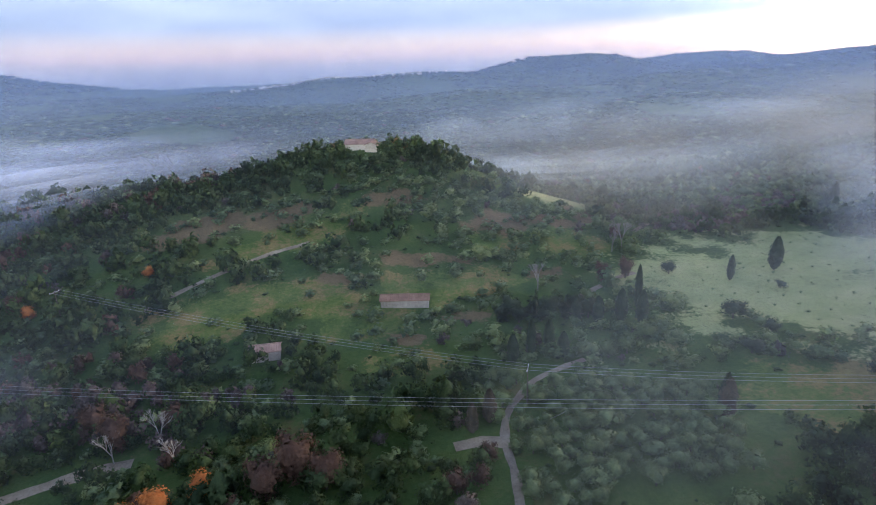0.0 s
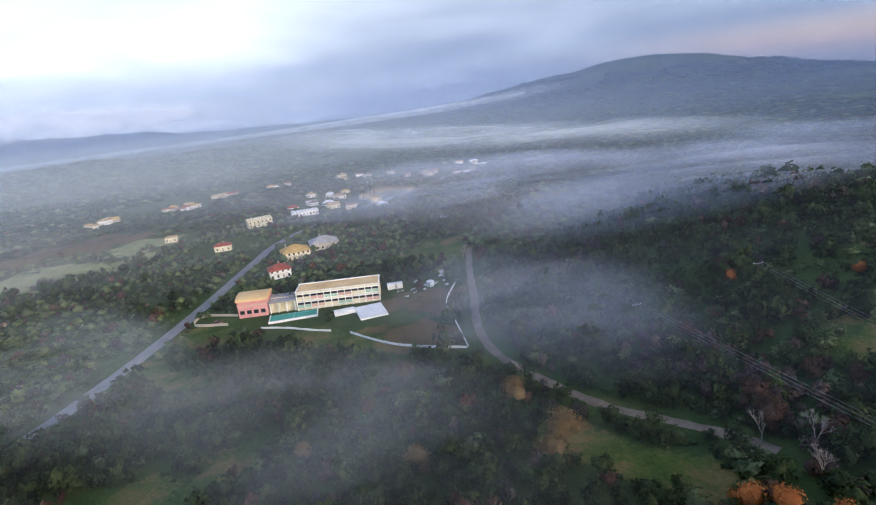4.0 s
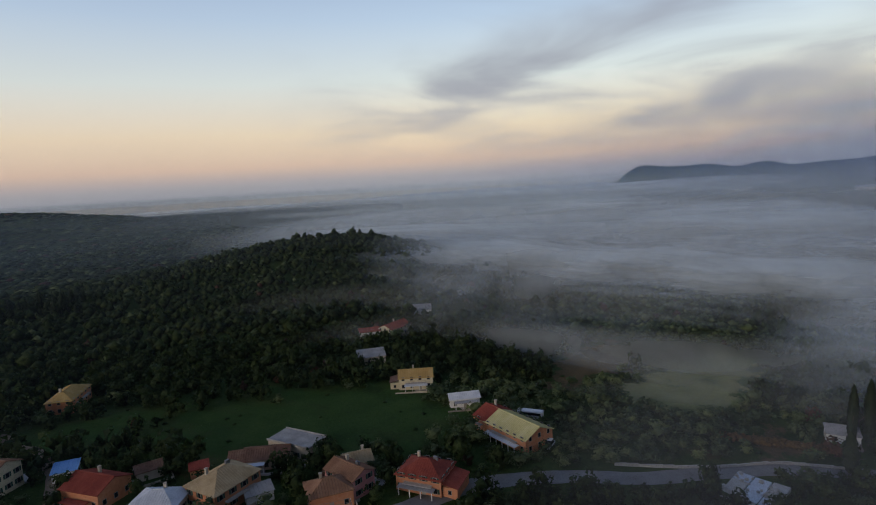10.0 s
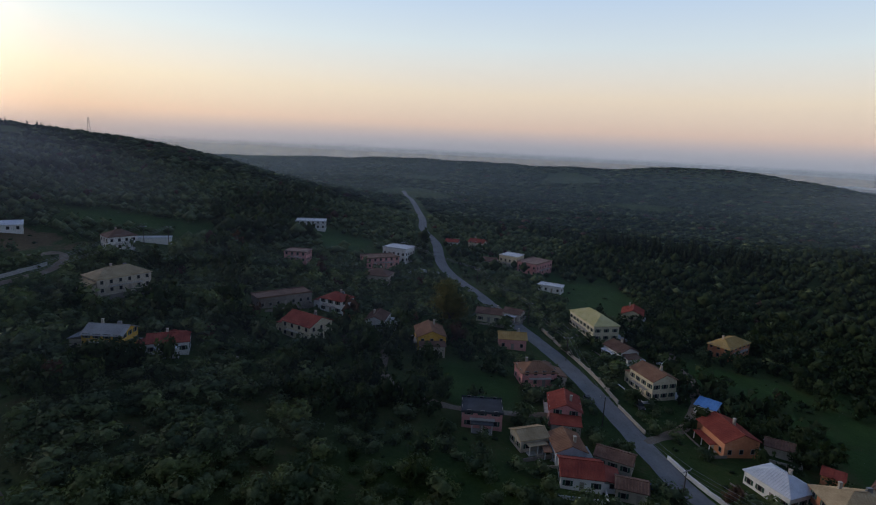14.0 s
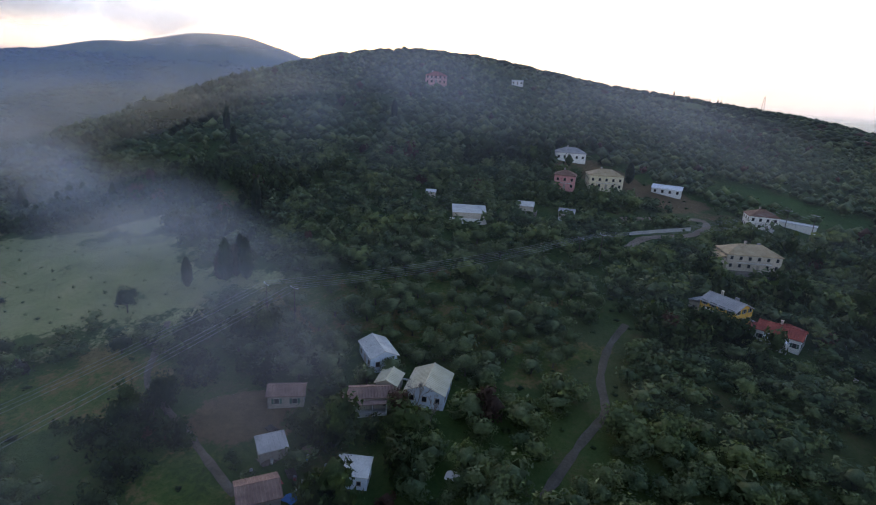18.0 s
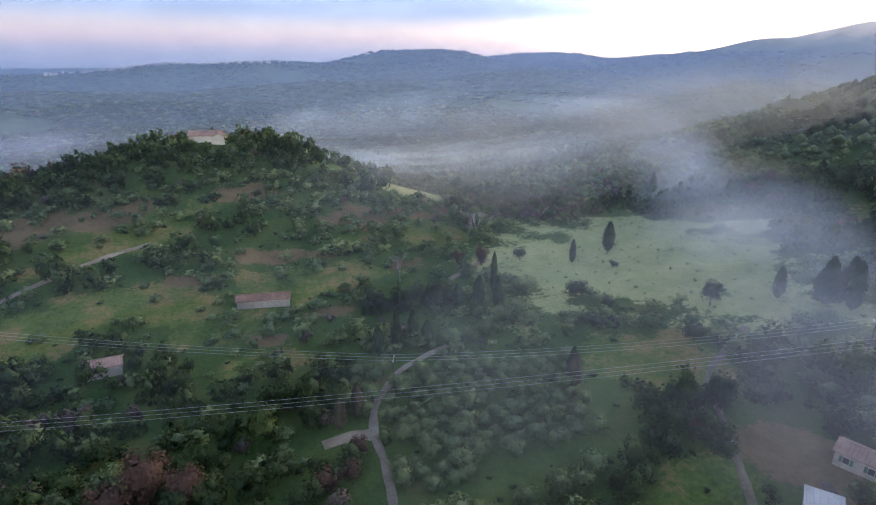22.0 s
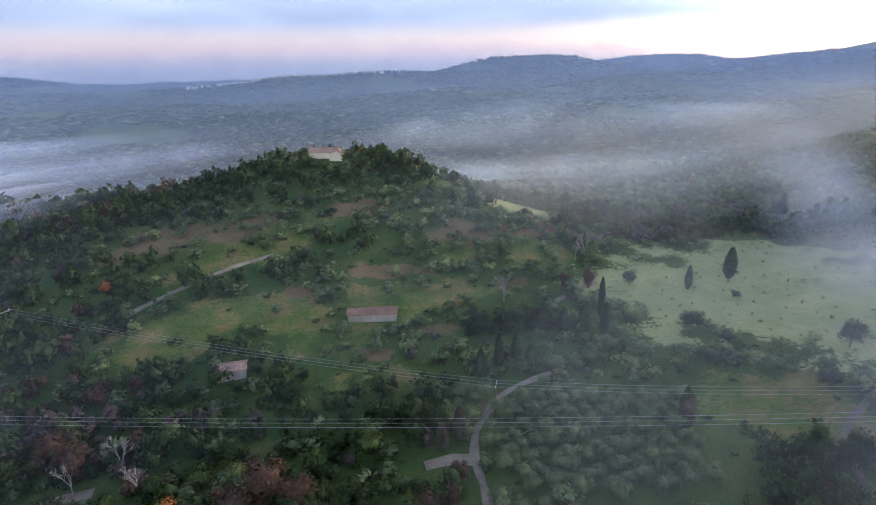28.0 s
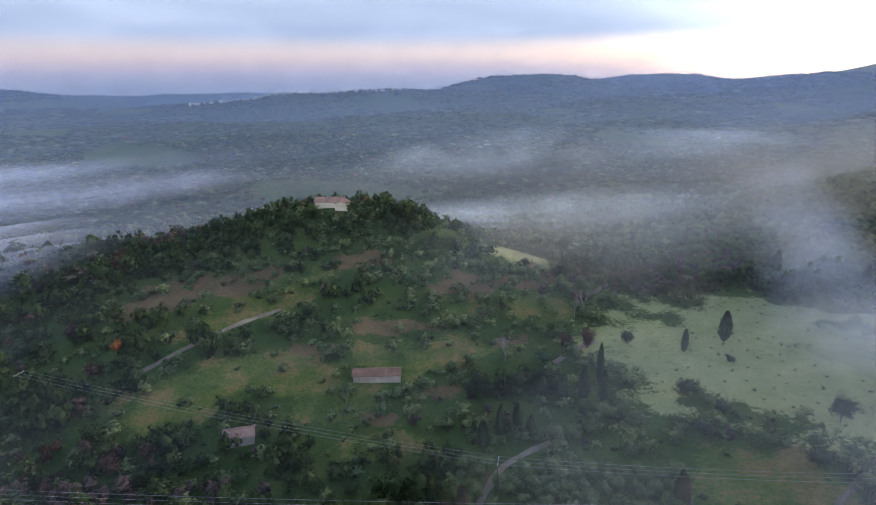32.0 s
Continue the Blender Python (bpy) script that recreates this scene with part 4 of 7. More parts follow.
def grow_woods():
    rng = np.random.default_rng(4)
    # an olive grove beside the farm track, each tree singly
    protos = [tree("olive_tree", "olive", M_OLIVE, 900, 2.65, 5.0, 0.04, 40 + k, "grey-green olive tree with a rounded crown in grass", group="olive grove") for k in range(5)]
    spots = []
    for i in range(16):
        for j in range(12):
            gx, gy = 17 + i * 3.5 - j * 0.9 + rng.uniform(-0.9, 0.9), 78 + j * 3.7 + i * 0.5 + rng.uniform(-0.9, 0.9)
            if gy < 120 - 0.28 * (gx - 17) and gx < 56 + 0.2 * (gy - 80) and rng.uniform() < 0.93:
                spots.append((gx, gy, 0.78, 1.0))
    orchard = []
    for i in range(-6, 10):  # wider rows on the grass round the barns
        for j in range(-8, 7):
            gx, gy = 140 + i * 4.6 + j * 3.6 + rng.uniform(-1.0, 1.0), 62 - i * 4.6 + j * 5.2 + rng.uniform(-1.0, 1.0)
            if 96 < gx < 190 and -2 < gy < 98 - 0.1 * gx and rng.uniform() < 0.85:
                orchard.append((gx, gy, 1.14, 0.95))
    n0 = 0
    for gx, gy, s, tall in spots + orchard:
        if n0 < 330 and is_free(np.array([gx]), np.array([gy]))[0]:
            plant(protos[n0 % 5], gx, gy, s * rng.uniform(0.75, 1.2), tall * rng.uniform(0.85, 1.15), rng.uniform(0, 360), first=n0 < 5)
            n0 += 1
    x, y = scatter(rng, 55, 480, 4.5)
    w = field_weight(x, y).max(axis=0)
    az, r = np.degrees(np.arctan2(x, y)), np.hypot(x, y)
    ok = (w < 0.3) & is_free(x, y, -0.6) & (is_free(x, y, 2.6) | (az < 55) | (az > 125)) & (rng.uniform(size=len(x)) < np.where(r > 260, 0.82, 1.0))
    hill = np.exp(-0.5 * (((x + 5) / 75) ** 2 + ((y - 165) / 34) ** 2))
    village = (np.abs(az - 148) < 36) & (r < 215)
    planted = (x > 8) & (x < 66) & (y > 74) & (y < 122)
    rows = (x > 88) & (x < 192) & (y > -6) & (y < 98 - 0.1 * x) & (x * 0.75 + y < 205)
    ok &= rng.uniform(size=len(x)) > np.maximum.reduce([0.74 * hill, 0.30 * village, 0.97 * planted, 0.45 * rows])
    x, y, az, r = x[ok], y[ok], az[ok], r[ok]
    pa = patch(x, y, 43, 0.7)
    u = rng.uniform(size=len(x))
    dark = ((az > -62) & (az < -12) & (r < 270)) | ((az > -62) & (az < 6) & (r < 130)) | ((az > -125) & (az < -60) & (r < 210)) | ((np.abs(az) > 150) & (r > 200)) | ((az > -42) & (az < 8) & (r > 225) & (r < 330))
    kind = np.where(dark, np.where(u < 0.85, 1, 0), np.where(pa + 0.5 * (u - 0.5) > np.where((az > 55) & (az < 112) & (r > 165), 0.72, np.where((az > 96) & (r < 330), 0.18, 0.25)), 1, 0))
    u = rng.uniform(size=len(x))
    kind = np.where(((az > -112) & (az < -20) & (u < 0.06 + 0.22 * (patch(x, y, 23, 2.2) > 0.45))) | (u < 0.012), 2, kind)
    pale = (rng.uniform(size=len(x)) < 0.03 + 0.25 * (patch(x, y, 31, 5.2) > 0.62)) & (az > -120) & (az < 40)
    kind = np.where(pale, 3, kind)
    specs = ((0, "olive", M_OLIVE, "grey-green olive trees on the slopes", 2.6, 4.2), (1, "round", M_WOOD, "dark green broadleaf woods", 2.8, 6.2), (2, "round", M_RUST, "rust-brown autumn trees in the woods", 2.4, 5.2), (3, "round", M_TWIG, "bare grey-brown trees in the woods", 2.2, 4.6))
    bands = ((r < 112, 380), ((r >= 112) & (r < 165), 200), ((r >= 165) & (r < 280), 66), (r >= 280, 22))
    for k, shape, mat, label, rad, hei in specs:
        for part_of, leaves in bands:
            ix = (kind == k) & part_of
            s = rng.uniform(0.5, 1.0, ix.sum()) + 0.55 * rng.uniform(size=ix.sum()) ** 4
            s = s * np.where((az[ix] > 55) & (az[ix] < 125) & (r[ix] < 330), 1.28, 1.0)
            wood(("olive_grove", "broadleaf_wood", "autumn_wood", "bare_wood")[k], mat, shape if leaves > 30 else "tuft", x[ix], y[ix], rad * s, hei * s * rng.uniform(0.8, 1.3, ix.sum()), leaves if leaves > 30 else 10, label, 10 + k, 0.06)
    # low bushes in the open
    x, y = scatter(rng, 60, 300, 7.0)
    w = field_weight(x, y)
    ok = ((w.max(axis=0) < 0.3) | ((rng.uniform(size=len(x)) < 0.25) & (w[0] < 0.2))) & is_free(x, y)
    x, y = x[ok], y[ok]
    s = rng.uniform(0.35, 1.0, len(x))
    wood("bushes", M_WOOD, "tuft", x, y, 1.2 * s, 1.5 * s, 10, "low dark green bushes and scrub", 31, 0.0)
    # a leafless thicket behind the meadow
    x, y = rng.uniform(80, 165, 900), rng.uniform(198, 246, 900)
    u, v = x - 118, y - 222 - 0.28 * (x - 118)
    ok = ((u / 40) ** 2 + (v / 15) ** 2 < 1 + 0.3 * np.sin(x / 5)) & is_free(x, y)
    s = rng.uniform(0.6, 1.1, ok.sum())
    wood("thicket", M_THICKET, "tuft", x[ok], y[ok], 1.9 * s, 3.4 * s, 16, "purple-brown leafless thicket behind the meadow", 37, 0.0)
    # leafless trees along the white track
    x, y = -86 + rng.normal(size=90) * 22, 113 + rng.normal(size=90) * 8
    ok = is_free(x, y)
    s = rng.uniform(0.6, 1.1, ok.sum())
    wood("bare_trees", M_THICKET, "round", x[ok], y[ok], 2.4 * s, 5.2 * s, 130, "purple-brown leafless trees beside the white track", 39, 0.1)
    # trees between the road and the wood
    u = rng.uniform(size=46)
    x, y = -176 + 40 * u + rng.uniform(1, 8, 46), -57 - 34 * u + rng.uniform(3, 11, 46)
    s = rng.uniform(0.8, 1.25, 46)
    wood("roadside_trees", M_WOOD, "round", x, y, 3.0 * s, 7.0 * s, 120, "dark broadleaf trees screening the road", 38, 0.06)
    # small trees over the open slopes of the hill, thicker towards its top
    x, y = scatter(rng, 90, 300, 4.9, -40, 25)
    crest = np.exp(-0.5 * (((x + 30) / 52) ** 2 + ((y - 236) / 26) ** 2))
    ok = is_free(x, y) & (rng.uniform(size=len(x)) < 0.36 + 0.64 * crest + 0.30 * patch(x, y, 17, 3.1)) & (field_weight(x, y)[0] < 0.4)
    x, y = x[ok], y[ok]
    s = rng.uniform(0.45, 1.0, len(x))
    wood("hill_trees", M_OLIVE, "olive", x, y, 2.9 * s, 4.4 * s, 72, "small dark trees and bushes dotted over the grassy hill", 33, 0.06)
    # farther off, coarser
    for r0, r1, step, size, leaves, seed in ((2000, 3200, 25, 12, 3, 23), (480, 950, 8.6, 4.6, 4, 21), (950, 2000, 16.5, 8, 3, 22)):
        x, y = scatter(rng, r0, r1, step)
        w = field_weight(x, y).max(axis=0)
        ok = (w < 0.3) & (patch(x, y, 105, 1.9) > -0.6) & is_free(x, y, 3.0) & (gnd(x, y) > (45 if r0 == 2000 else -8)) & (gnd(x, y) < (110 if r0 == 2000 else 320)) & ((r0 < 2000) | (x > 0) | (y > 0))
        x, y = x[ok], y[ok]
        s = rng.uniform(0.6, 1.3, len(x))
        mix = rng.uniform(size=len(x))
        for lo, hi, mat, label in ((0, 0.8, M_WOOD, "dark green woods in the distance"), (0.8, 0.97, M_OLIVE, "grey-green olive woods in the distance"), (0.97, 1.0, M_RUST, "brown trees in the distance")):
            ix = (mix >= lo) & (mix < hi)
            wood("far_wood", mat, "tuft", x[ix], y[ix], size * s[ix], min(size * 0.95, 4.6 if size < 10 else 9.0) * s[ix], leaves, label, seed, 0.0)


grow_woods()


# ---- houses ----
def shell(bm, x0, y0, z0, x1, y1, z1):
    """A box."""
    v = [bm.verts.new(p) for p in ((x0, y0, z0), (x1, y0, z0), (x1, y1, z0), (x0, y1, z0), (x0, y0, z1), (x1, y0, z1), (x1, y1, z1), (x0, y1, z1))]
    for f in ((3, 2, 1, 0), (4, 5, 6, 7), (0, 1, 5, 4), (1, 2, 6, 5), (2, 3, 7, 6), (3, 0, 4, 7)):
        bm.faces.new([v[i] for i in f])


def part(name, bm, material, parent, label=""):
    """Links a bmesh as one mesh object under a thing or a part."""
    me = bpy.data.meshes.new(name)
    bm.to_mesh(me)
    bm.free()
    me.materials.append(material)
    ob = new(name, me)
    ob.parent = parent
    return tagged(ob, label) if label else ob


WALLS = {
    "white": ((0.54, 0.53, 0.50), (0.74, 0.73, 0.70), (0.84, 0.83, 0.80)), "cream": ((0.48, 0.42, 0.28), (0.62, 0.55, 0.38), (0.70, 0.64, 0.48)),
    "beige": ((0.34, 0.29, 0.22), (0.48, 0.42, 0.33), (0.58, 0.52, 0.43)), "pink": ((0.46, 0.19, 0.18), (0.62, 0.29, 0.27), (0.70, 0.38, 0.35)),
    "orange": ((0.44, 0.17, 0.08), (0.58, 0.24, 0.12), (0.64, 0.33, 0.19)), "yellow": ((0.52, 0.29, 0.04), (0.68, 0.40, 0.06), (0.72, 0.48, 0.13)),
    "drab": ((0.15, 0.125, 0.10), (0.24, 0.205, 0.17), (0.34, 0.30, 0.255)),
    "lblue": ((0.40, 0.46, 0.54), (0.54, 0.60, 0.68), (0.64, 0.69, 0.74)),
}
ROOFS = {
    "red": ((0.15, 0.030, 0.022), (0.27, 0.055, 0.034), (0.38, 0.105, 0.065)), "tan": ((0.26, 0.19, 0.10), (0.40, 0.30, 0.17), (0.50, 0.40, 0.25)),
    "brown": ((0.10, 0.055, 0.038), (0.17, 0.095, 0.065), (0.25, 0.16, 0.11)), "white": ((0.48, 0.50, 0.53), (0.64, 0.66, 0.69), (0.74, 0.75, 0.77)),
    "ochre": ((0.34, 0.20, 0.06), (0.48, 0.31, 0.10), (0.56, 0.40, 0.18)), "dark": ((0.035, 0.037, 0.042), (0.06, 0.063, 0.07), (0.10, 0.10, 0.11)),
    "grey": ((0.20, 0.195, 0.19), (0.32, 0.31, 0.30), (0.44, 0.42, 0.40)), "blue": ((0.10, 0.24, 0.52), (0.16, 0.33, 0.64), (0.24, 0.42, 0.70)),
    "rust": ((0.17, 0.085, 0.048), (0.27, 0.14, 0.08), (0.36, 0.21, 0.125)),
    "barn": ((0.46, 0.40, 0.16), (0.58, 0.52, 0.24), (0.66, 0.60, 0.34)), "tinw": ((0.36, 0.35, 0.32), (0.52, 0.51, 0.47), (0.66, 0.65, 0.60)),
    "pinkt": ((0.15, 0.09, 0.07), (0.24, 0.15, 0.115), (0.34, 0.23, 0.18)), "cream": ((0.42, 0.37, 0.24), (0.54, 0.49, 0.34), (0.62, 0.57, 0.43)),
}
M_WALL = {k: surface("plaster_" + k, v, 0.5, 0.9, 0.08) for k, v in WALLS.items()}
M_ROOF = {k: surface("roofing_" + k, v, 1.4, 0.85, 0.2) for k, v in ROOFS.items()}
M_FRAME = surface("painted_wood", [(0.28, 0.24, 0.20), (0.42, 0.38, 0.33)], 2, 0.7)
M_SHUTTER = surface("shutter_green", [(0.03, 0.07, 0.05), (0.06, 0.11, 0.08)], 2, 0.7)
M_GLASS = surface("window_glass", [(0.015, 0.018, 0.022), (0.03, 0.034, 0.04)], 1, 0.12)
M_METAL = surface("grey_metal", [(0.22, 0.22, 0.22), (0.34, 0.34, 0.34)], 1, 0.5, metal=0.6)
M_GREEN = surface("green_court", [(0.05, 0.26, 0.19), (0.08, 0.36, 0.27)], 0.6, 0.8)
NAMES = {"rust": "rust-brown tiled", "red": "red tiled", "tan": "weathered tan tiled", "brown": "dark brown tiled", "white": "white", "ochre": "ochre tiled", "dark": "dark flat", "grey": "grey", "blue": "blue sheet", "barn": "pale yellow sheet", "tinw": "pale tin", "pinkt": "faded pink tiled", "cream": "cream"}
MESHES = {}


def shared(name, key, make, material, parent, at, turn=0.0, label=""):
    """A part whose mesh is shared by all alike ones."""
    if key not in MESHES:
        bm = bmesh.new()
        make(bm)
        me = bpy.data.meshes.new(name)
        bm.to_mesh(me)
        bm.free()
        me.materials.append(material)
        MESHES[key] = me
    ob = new(name, MESHES[key])
    ob.parent = parent
    ob.matrix_basis = pose(*at, 0, 0, turn)
    return tagged(ob, label) if label else ob


def window(parent, at, turn, w=0.95, h=1.25, shutters=True):
    def ring(bm):
        o, i = (w / 2 + 0.08, -0.1, h + 0.08), (w / 2, 0.0, h)
        rows = []
        for y in (-0.1, 0.05):
            for a, z0, z1 in (o, i):
                rows.append([bm.verts.new(c) for c in ((-a, y, z0), (a, y, z0), (a, y, z1), (-a, y, z1))])
        fo, fi, bo, bi = rows
        for k in range(4):
            j = (k + 1) % 4
            bm.faces.new((fo[k], fo[j], fi[j], fi[k]))
            bm.faces.new((bo[j], bo[k], bi[k], bi[j]))
            bm.faces.new((fo[j], fo[k], bo[k], bo[j]))
            bm.faces.new((fi[k], fi[j], bi[j], bi[k]))
    frame_ob = shared("window", ("window", w, h), ring, M_FRAME, parent, at, turn)
    shared("pane", ("pane", w, h), lambda bm: shell(bm, -w / 2, -0.03, 0, w / 2, 0.02, h), M_GLASS, frame_ob, (0, 0, 0))
    if shutters:
        for s in (-1, 1):
            shared("shutter", ("shutter", w, h), lambda bm: shell(bm, -w / 4, -0.07, 0, w / 4, 0.0, h), M_SHUTTER, frame_ob, (s * (w * 0.75 + 0.1), 0, 0))


def door(parent, at, turn, w=1.0, h=2.05):
    shared("door", ("door", w, h), lambda bm: shell(bm, -w / 2, -0.07, 0, w / 2, 0.03, h), M_FRAME, parent, at, turn)


def gable_roof(bm, w, d, h, pitch, over=0.45, tiles=None, hip=False):
    """Two- or four-sided roof of some thickness over w by d at height h; its rows of tiles go into tiles."""
    a, b, rise = w / 2 + over, d / 2 + over, (d / 2 + over) * pitch
    e = max(a - b, 0.15 * a) if hip else a
    up, dn = [[bm.verts.new((x, y, z + t)) for x, y, z in ((-a, -b, h), (a, -b, h), (a, b, h), (-a, b, h), (-e, 0, h + rise), (e, 0, h + rise))] for t in (0.16, 0.0)]
    for f in ((0, 1, 5, 4), (2, 3, 4, 5), (1, 2, 5), (3, 0, 4)):
        if len(f) == 3 and not hip:
            continue
        bm.faces.new([up[i] for i in f])
        bm.faces.new([dn[i] for i in reversed(f)])
    for i, j in ((0, 1), (2, 3), (1, 2), (3, 0)) if hip else ((0, 1), (2, 3), (1, 5), (5, 2), (3, 4), (4, 0)):
        bm.faces.new((up[j], up[i], dn[i], dn[j]))
    if tiles is None:
        return
    for s in (-1, 1):
        n = int(2 * a / 0.62)
        for i in range(n):
            x = -a + (i + 0.5) * 2 * a / n
            k = 1.0 if abs(x) <= e else max((a - abs(x)) / max(a - e, 0.01), 0.05)
            p, q = Vector((x, s * b, h + 0.17)), Vector((x, s * b * (1 - k), h + 0.17 + rise * k))
            v = [tiles.verts.new(c) for c in (p + Vector((-0.14, 0, 0)), p + Vector((0, 0, 0.09)), p + Vector((0.14, 0, 0)), q + Vector((0.14, 0, 0)), q + Vector((0, 0, 0.09)), q + Vector((-0.14, 0, 0)))]
            tiles.faces.new((v[0], v[1], v[4], v[5])), tiles.faces.new((v[1], v[2], v[3], v[4])), tiles.faces.new((v[0], v[2], v[1]))
    shell(tiles, -e, -0.16, h + rise + 0.1, e, 0.16, h + rise + 0.27)


def block_of(name, boxes, material, parent):
    """Boxes as one part."""
    bm = bmesh.new()
    for b in boxes:
        shell(bm, *b)
    return part(name, bm, material, parent)


def house(x, y, w, d, h, turn, roof, rc, wc, kind="house", label=""):
    z = float(gnd(x, y))
    top = new(kind)
    top.matrix_basis = pose(x, y, z, 0, 0, turn)
    rng = random.Random(int(x * 31 + y * 17))
    storeys = 2 if h > 4.1 else 1
    near = math.hypot(x, y) < 230
    small = w * d < 24
    farm = wc in ('drab', 'lblue') and y > 0
    tagged(top, label or f"{'two-storey ' if storeys == 2 else ''}house with {wc.replace('lblue', 'pale blue')} plaster and {NAMES[rc]} {'flat ' if roof == 'flat' else ''}roof", "shed" if small else "house", "village houses")
    bm = bmesh.new()
    shell(bm, -w / 2, -d / 2, -1.6, w / 2, d / 2, h)
    if roof == "gable":
        pitch = 0.42
        for s in (-1, 1):
            v = [bm.verts.new(c) for c in ((s * w / 2, -d / 2, h), (s * w / 2, d / 2, h), (s * w / 2, 0, h + d / 2 * pitch + 0.12), (s * (w / 2 - 0.25), -d / 2, h), (s * (w / 2 - 0.25), d / 2, h), (s * (w / 2 - 0.25), 0, h + d / 2 * pitch + 0.12))]
            bm.faces.new(v[:3] if s > 0 else v[2::-1])
            bm.faces.new((v[0], v[2], v[5], v[3])), bm.faces.new((v[1], v[4], v[5], v[2]))
    part("wall", bm, M_WALL[wc], top)
    bm = bmesh.new()
    tiled = rc not in ("white", "blue", "dark")
    if roof in ("gable", "hip"):
        tl = bmesh.new()
        gable_roof(bm, w, d, h, 0.42 if roof == "gable" else 0.48, 0.4, tl, roof == "hip")
    elif roof == "shed":
        tl = bmesh.new()
        a, b = w / 2 + 0.3, d / 2 + 0.3
        v = [bm.verts.new(c) for c in ((-a, -b, h), (a, -b, h), (a, b, h + d * 0.22), (-a, b, h + d * 0.22), (-a, -b, h + 0.1), (a, -b, h + 0.1), (a, b, h + d * 0.22 + 0.1), (-a, b, h + d * 0.22 + 0.1))]
        for f in ((3, 2, 1, 0), (4, 5, 6, 7), (0, 1, 5, 4), (1, 2, 6, 5), (2, 3, 7, 6), (3, 0, 4, 7)):
            bm.faces.new([v[i] for i in f])
        n = max(4, int(w / 0.8))
        for i in range(n):
            xx = -a + (i + 0.5) * 2 * a / n
            v = [tl.verts.new(c) for c in ((xx - 0.08, -b, h + 0.1), (xx, -b, h + 0.16), (xx + 0.08, -b, h + 0.1), (xx + 0.08, b, h + d * 0.22 + 0.1), (xx, b, h + d * 0.22 + 0.16), (xx - 0.08, b, h + d * 0.22 + 0.1))]
            tl.faces.new((v[0], v[1], v[4], v[5])), tl.faces.new((v[1], v[2], v[3], v[4]))
    else:
        shell(bm, -w / 2 - 0.25, -d / 2 - 0.25, h, w / 2 + 0.25, d / 2 + 0.25, h + 0.22)
        for x0, y0, x1, y1 in ((-w / 2 - 0.25, -d / 2 - 0.25, w / 2 + 0.25, -d / 2 - 0.05), (-w / 2 - 0.25, d / 2 + 0.05, w / 2 + 0.25, d / 2 + 0.25)):
            shell(bm, x0, y0, h + 0.22, x1, y1, h + 0.55)
    cover_ob = part("roof", bm, M_ROOF[rc], top)
    if roof != "flat":
        tagged(part("tiles", tl, M_ROOF[rc], cover_ob), kind="stuff")
    # openings on all four sides
    for side, length, dist in ((0, w, d / 2), (1, d, w / 2), (2, w, d / 2), (3, d, w / 2)):
        n = max(1, int(length / 2.7))
        a = side * 90
        c, s = math.cos(radians(a)), math.sin(radians(a))
        for fl in range(storeys):
            for i in range(n):
                u = (i + 0.5) * length / n - length / 2
                px, py = u * c + dist * s, u * s - dist * c
                if fl == 0 and i == n // 2 and side in (0, 2) and h > 2.7:
                    door(top, (px, py, 0.05), a)
                elif h > 2.5:
                    window(top, (px, py, 0.95 + fl * 2.75 if h > 2.9 else 0.8), a, 0.95 if not small else 0.7, 1.2 if not small else 0.8, not small and near and int(x) % 2 == 0)
    if not small and h > 3.0 and roof in ("gable", "hip") and rc not in ("tinw", "barn", "pinkt"):
        bm = bmesh.new()
        cx, cy = w * rng.uniform(-0.3, 0.3), d * 0.18
        shell(bm, cx - 0.3, cy - 0.3, h, cx + 0.3, cy + 0.3, h + d * 0.24 + 0.9)
        shell(bm, cx - 0.38, cy - 0.38, h + d * 0.24 + 0.9, cx + 0.38, cy + 0.38, h + d * 0.24 + 1.02)
        part("chimney", bm, M_WALL["beige"], top)
    if near and not small and not farm and w > 8 and h > 2.7 and roof in ("gable", "hip") and rc not in ("tinw", "barn") and rng.random() < 0.75:
        # a lower lean-to against one end
        aw, ad, ah, sx = rng.uniform(2.6, 4.2), d * rng.uniform(0.6, 0.95), h * rng.uniform(0.5, 0.7), rng.choice((-1, 1))
        x0, x1 = sorted((sx * (w / 2 + 0.004), sx * (w / 2 + aw)))
        annex = block_of("annex", [(x0, -ad / 2, -1.6, x1, ad / 2, ah)], M_WALL[wc if rng.random() < 0.6 else "beige"], top)
        bm = bmesh.new()
        lo, hi = ah + 0.02, ah + 0.9
        xi, xo = sx * (w / 2 + 0.004), sx * (w / 2 + aw + 0.35)
        v = [bm.verts.new(c) for c in ((xi, -ad / 2 - 0.3, hi), (xo, -ad / 2 - 0.3, lo), (xo, ad / 2 + 0.3, lo), (xi, ad / 2 + 0.3, hi), (xi, -ad / 2 - 0.3, hi + 0.14), (xo, -ad / 2 - 0.3, lo + 0.14), (xo, ad / 2 + 0.3, lo + 0.14), (xi, ad / 2 + 0.3, hi + 0.14))]
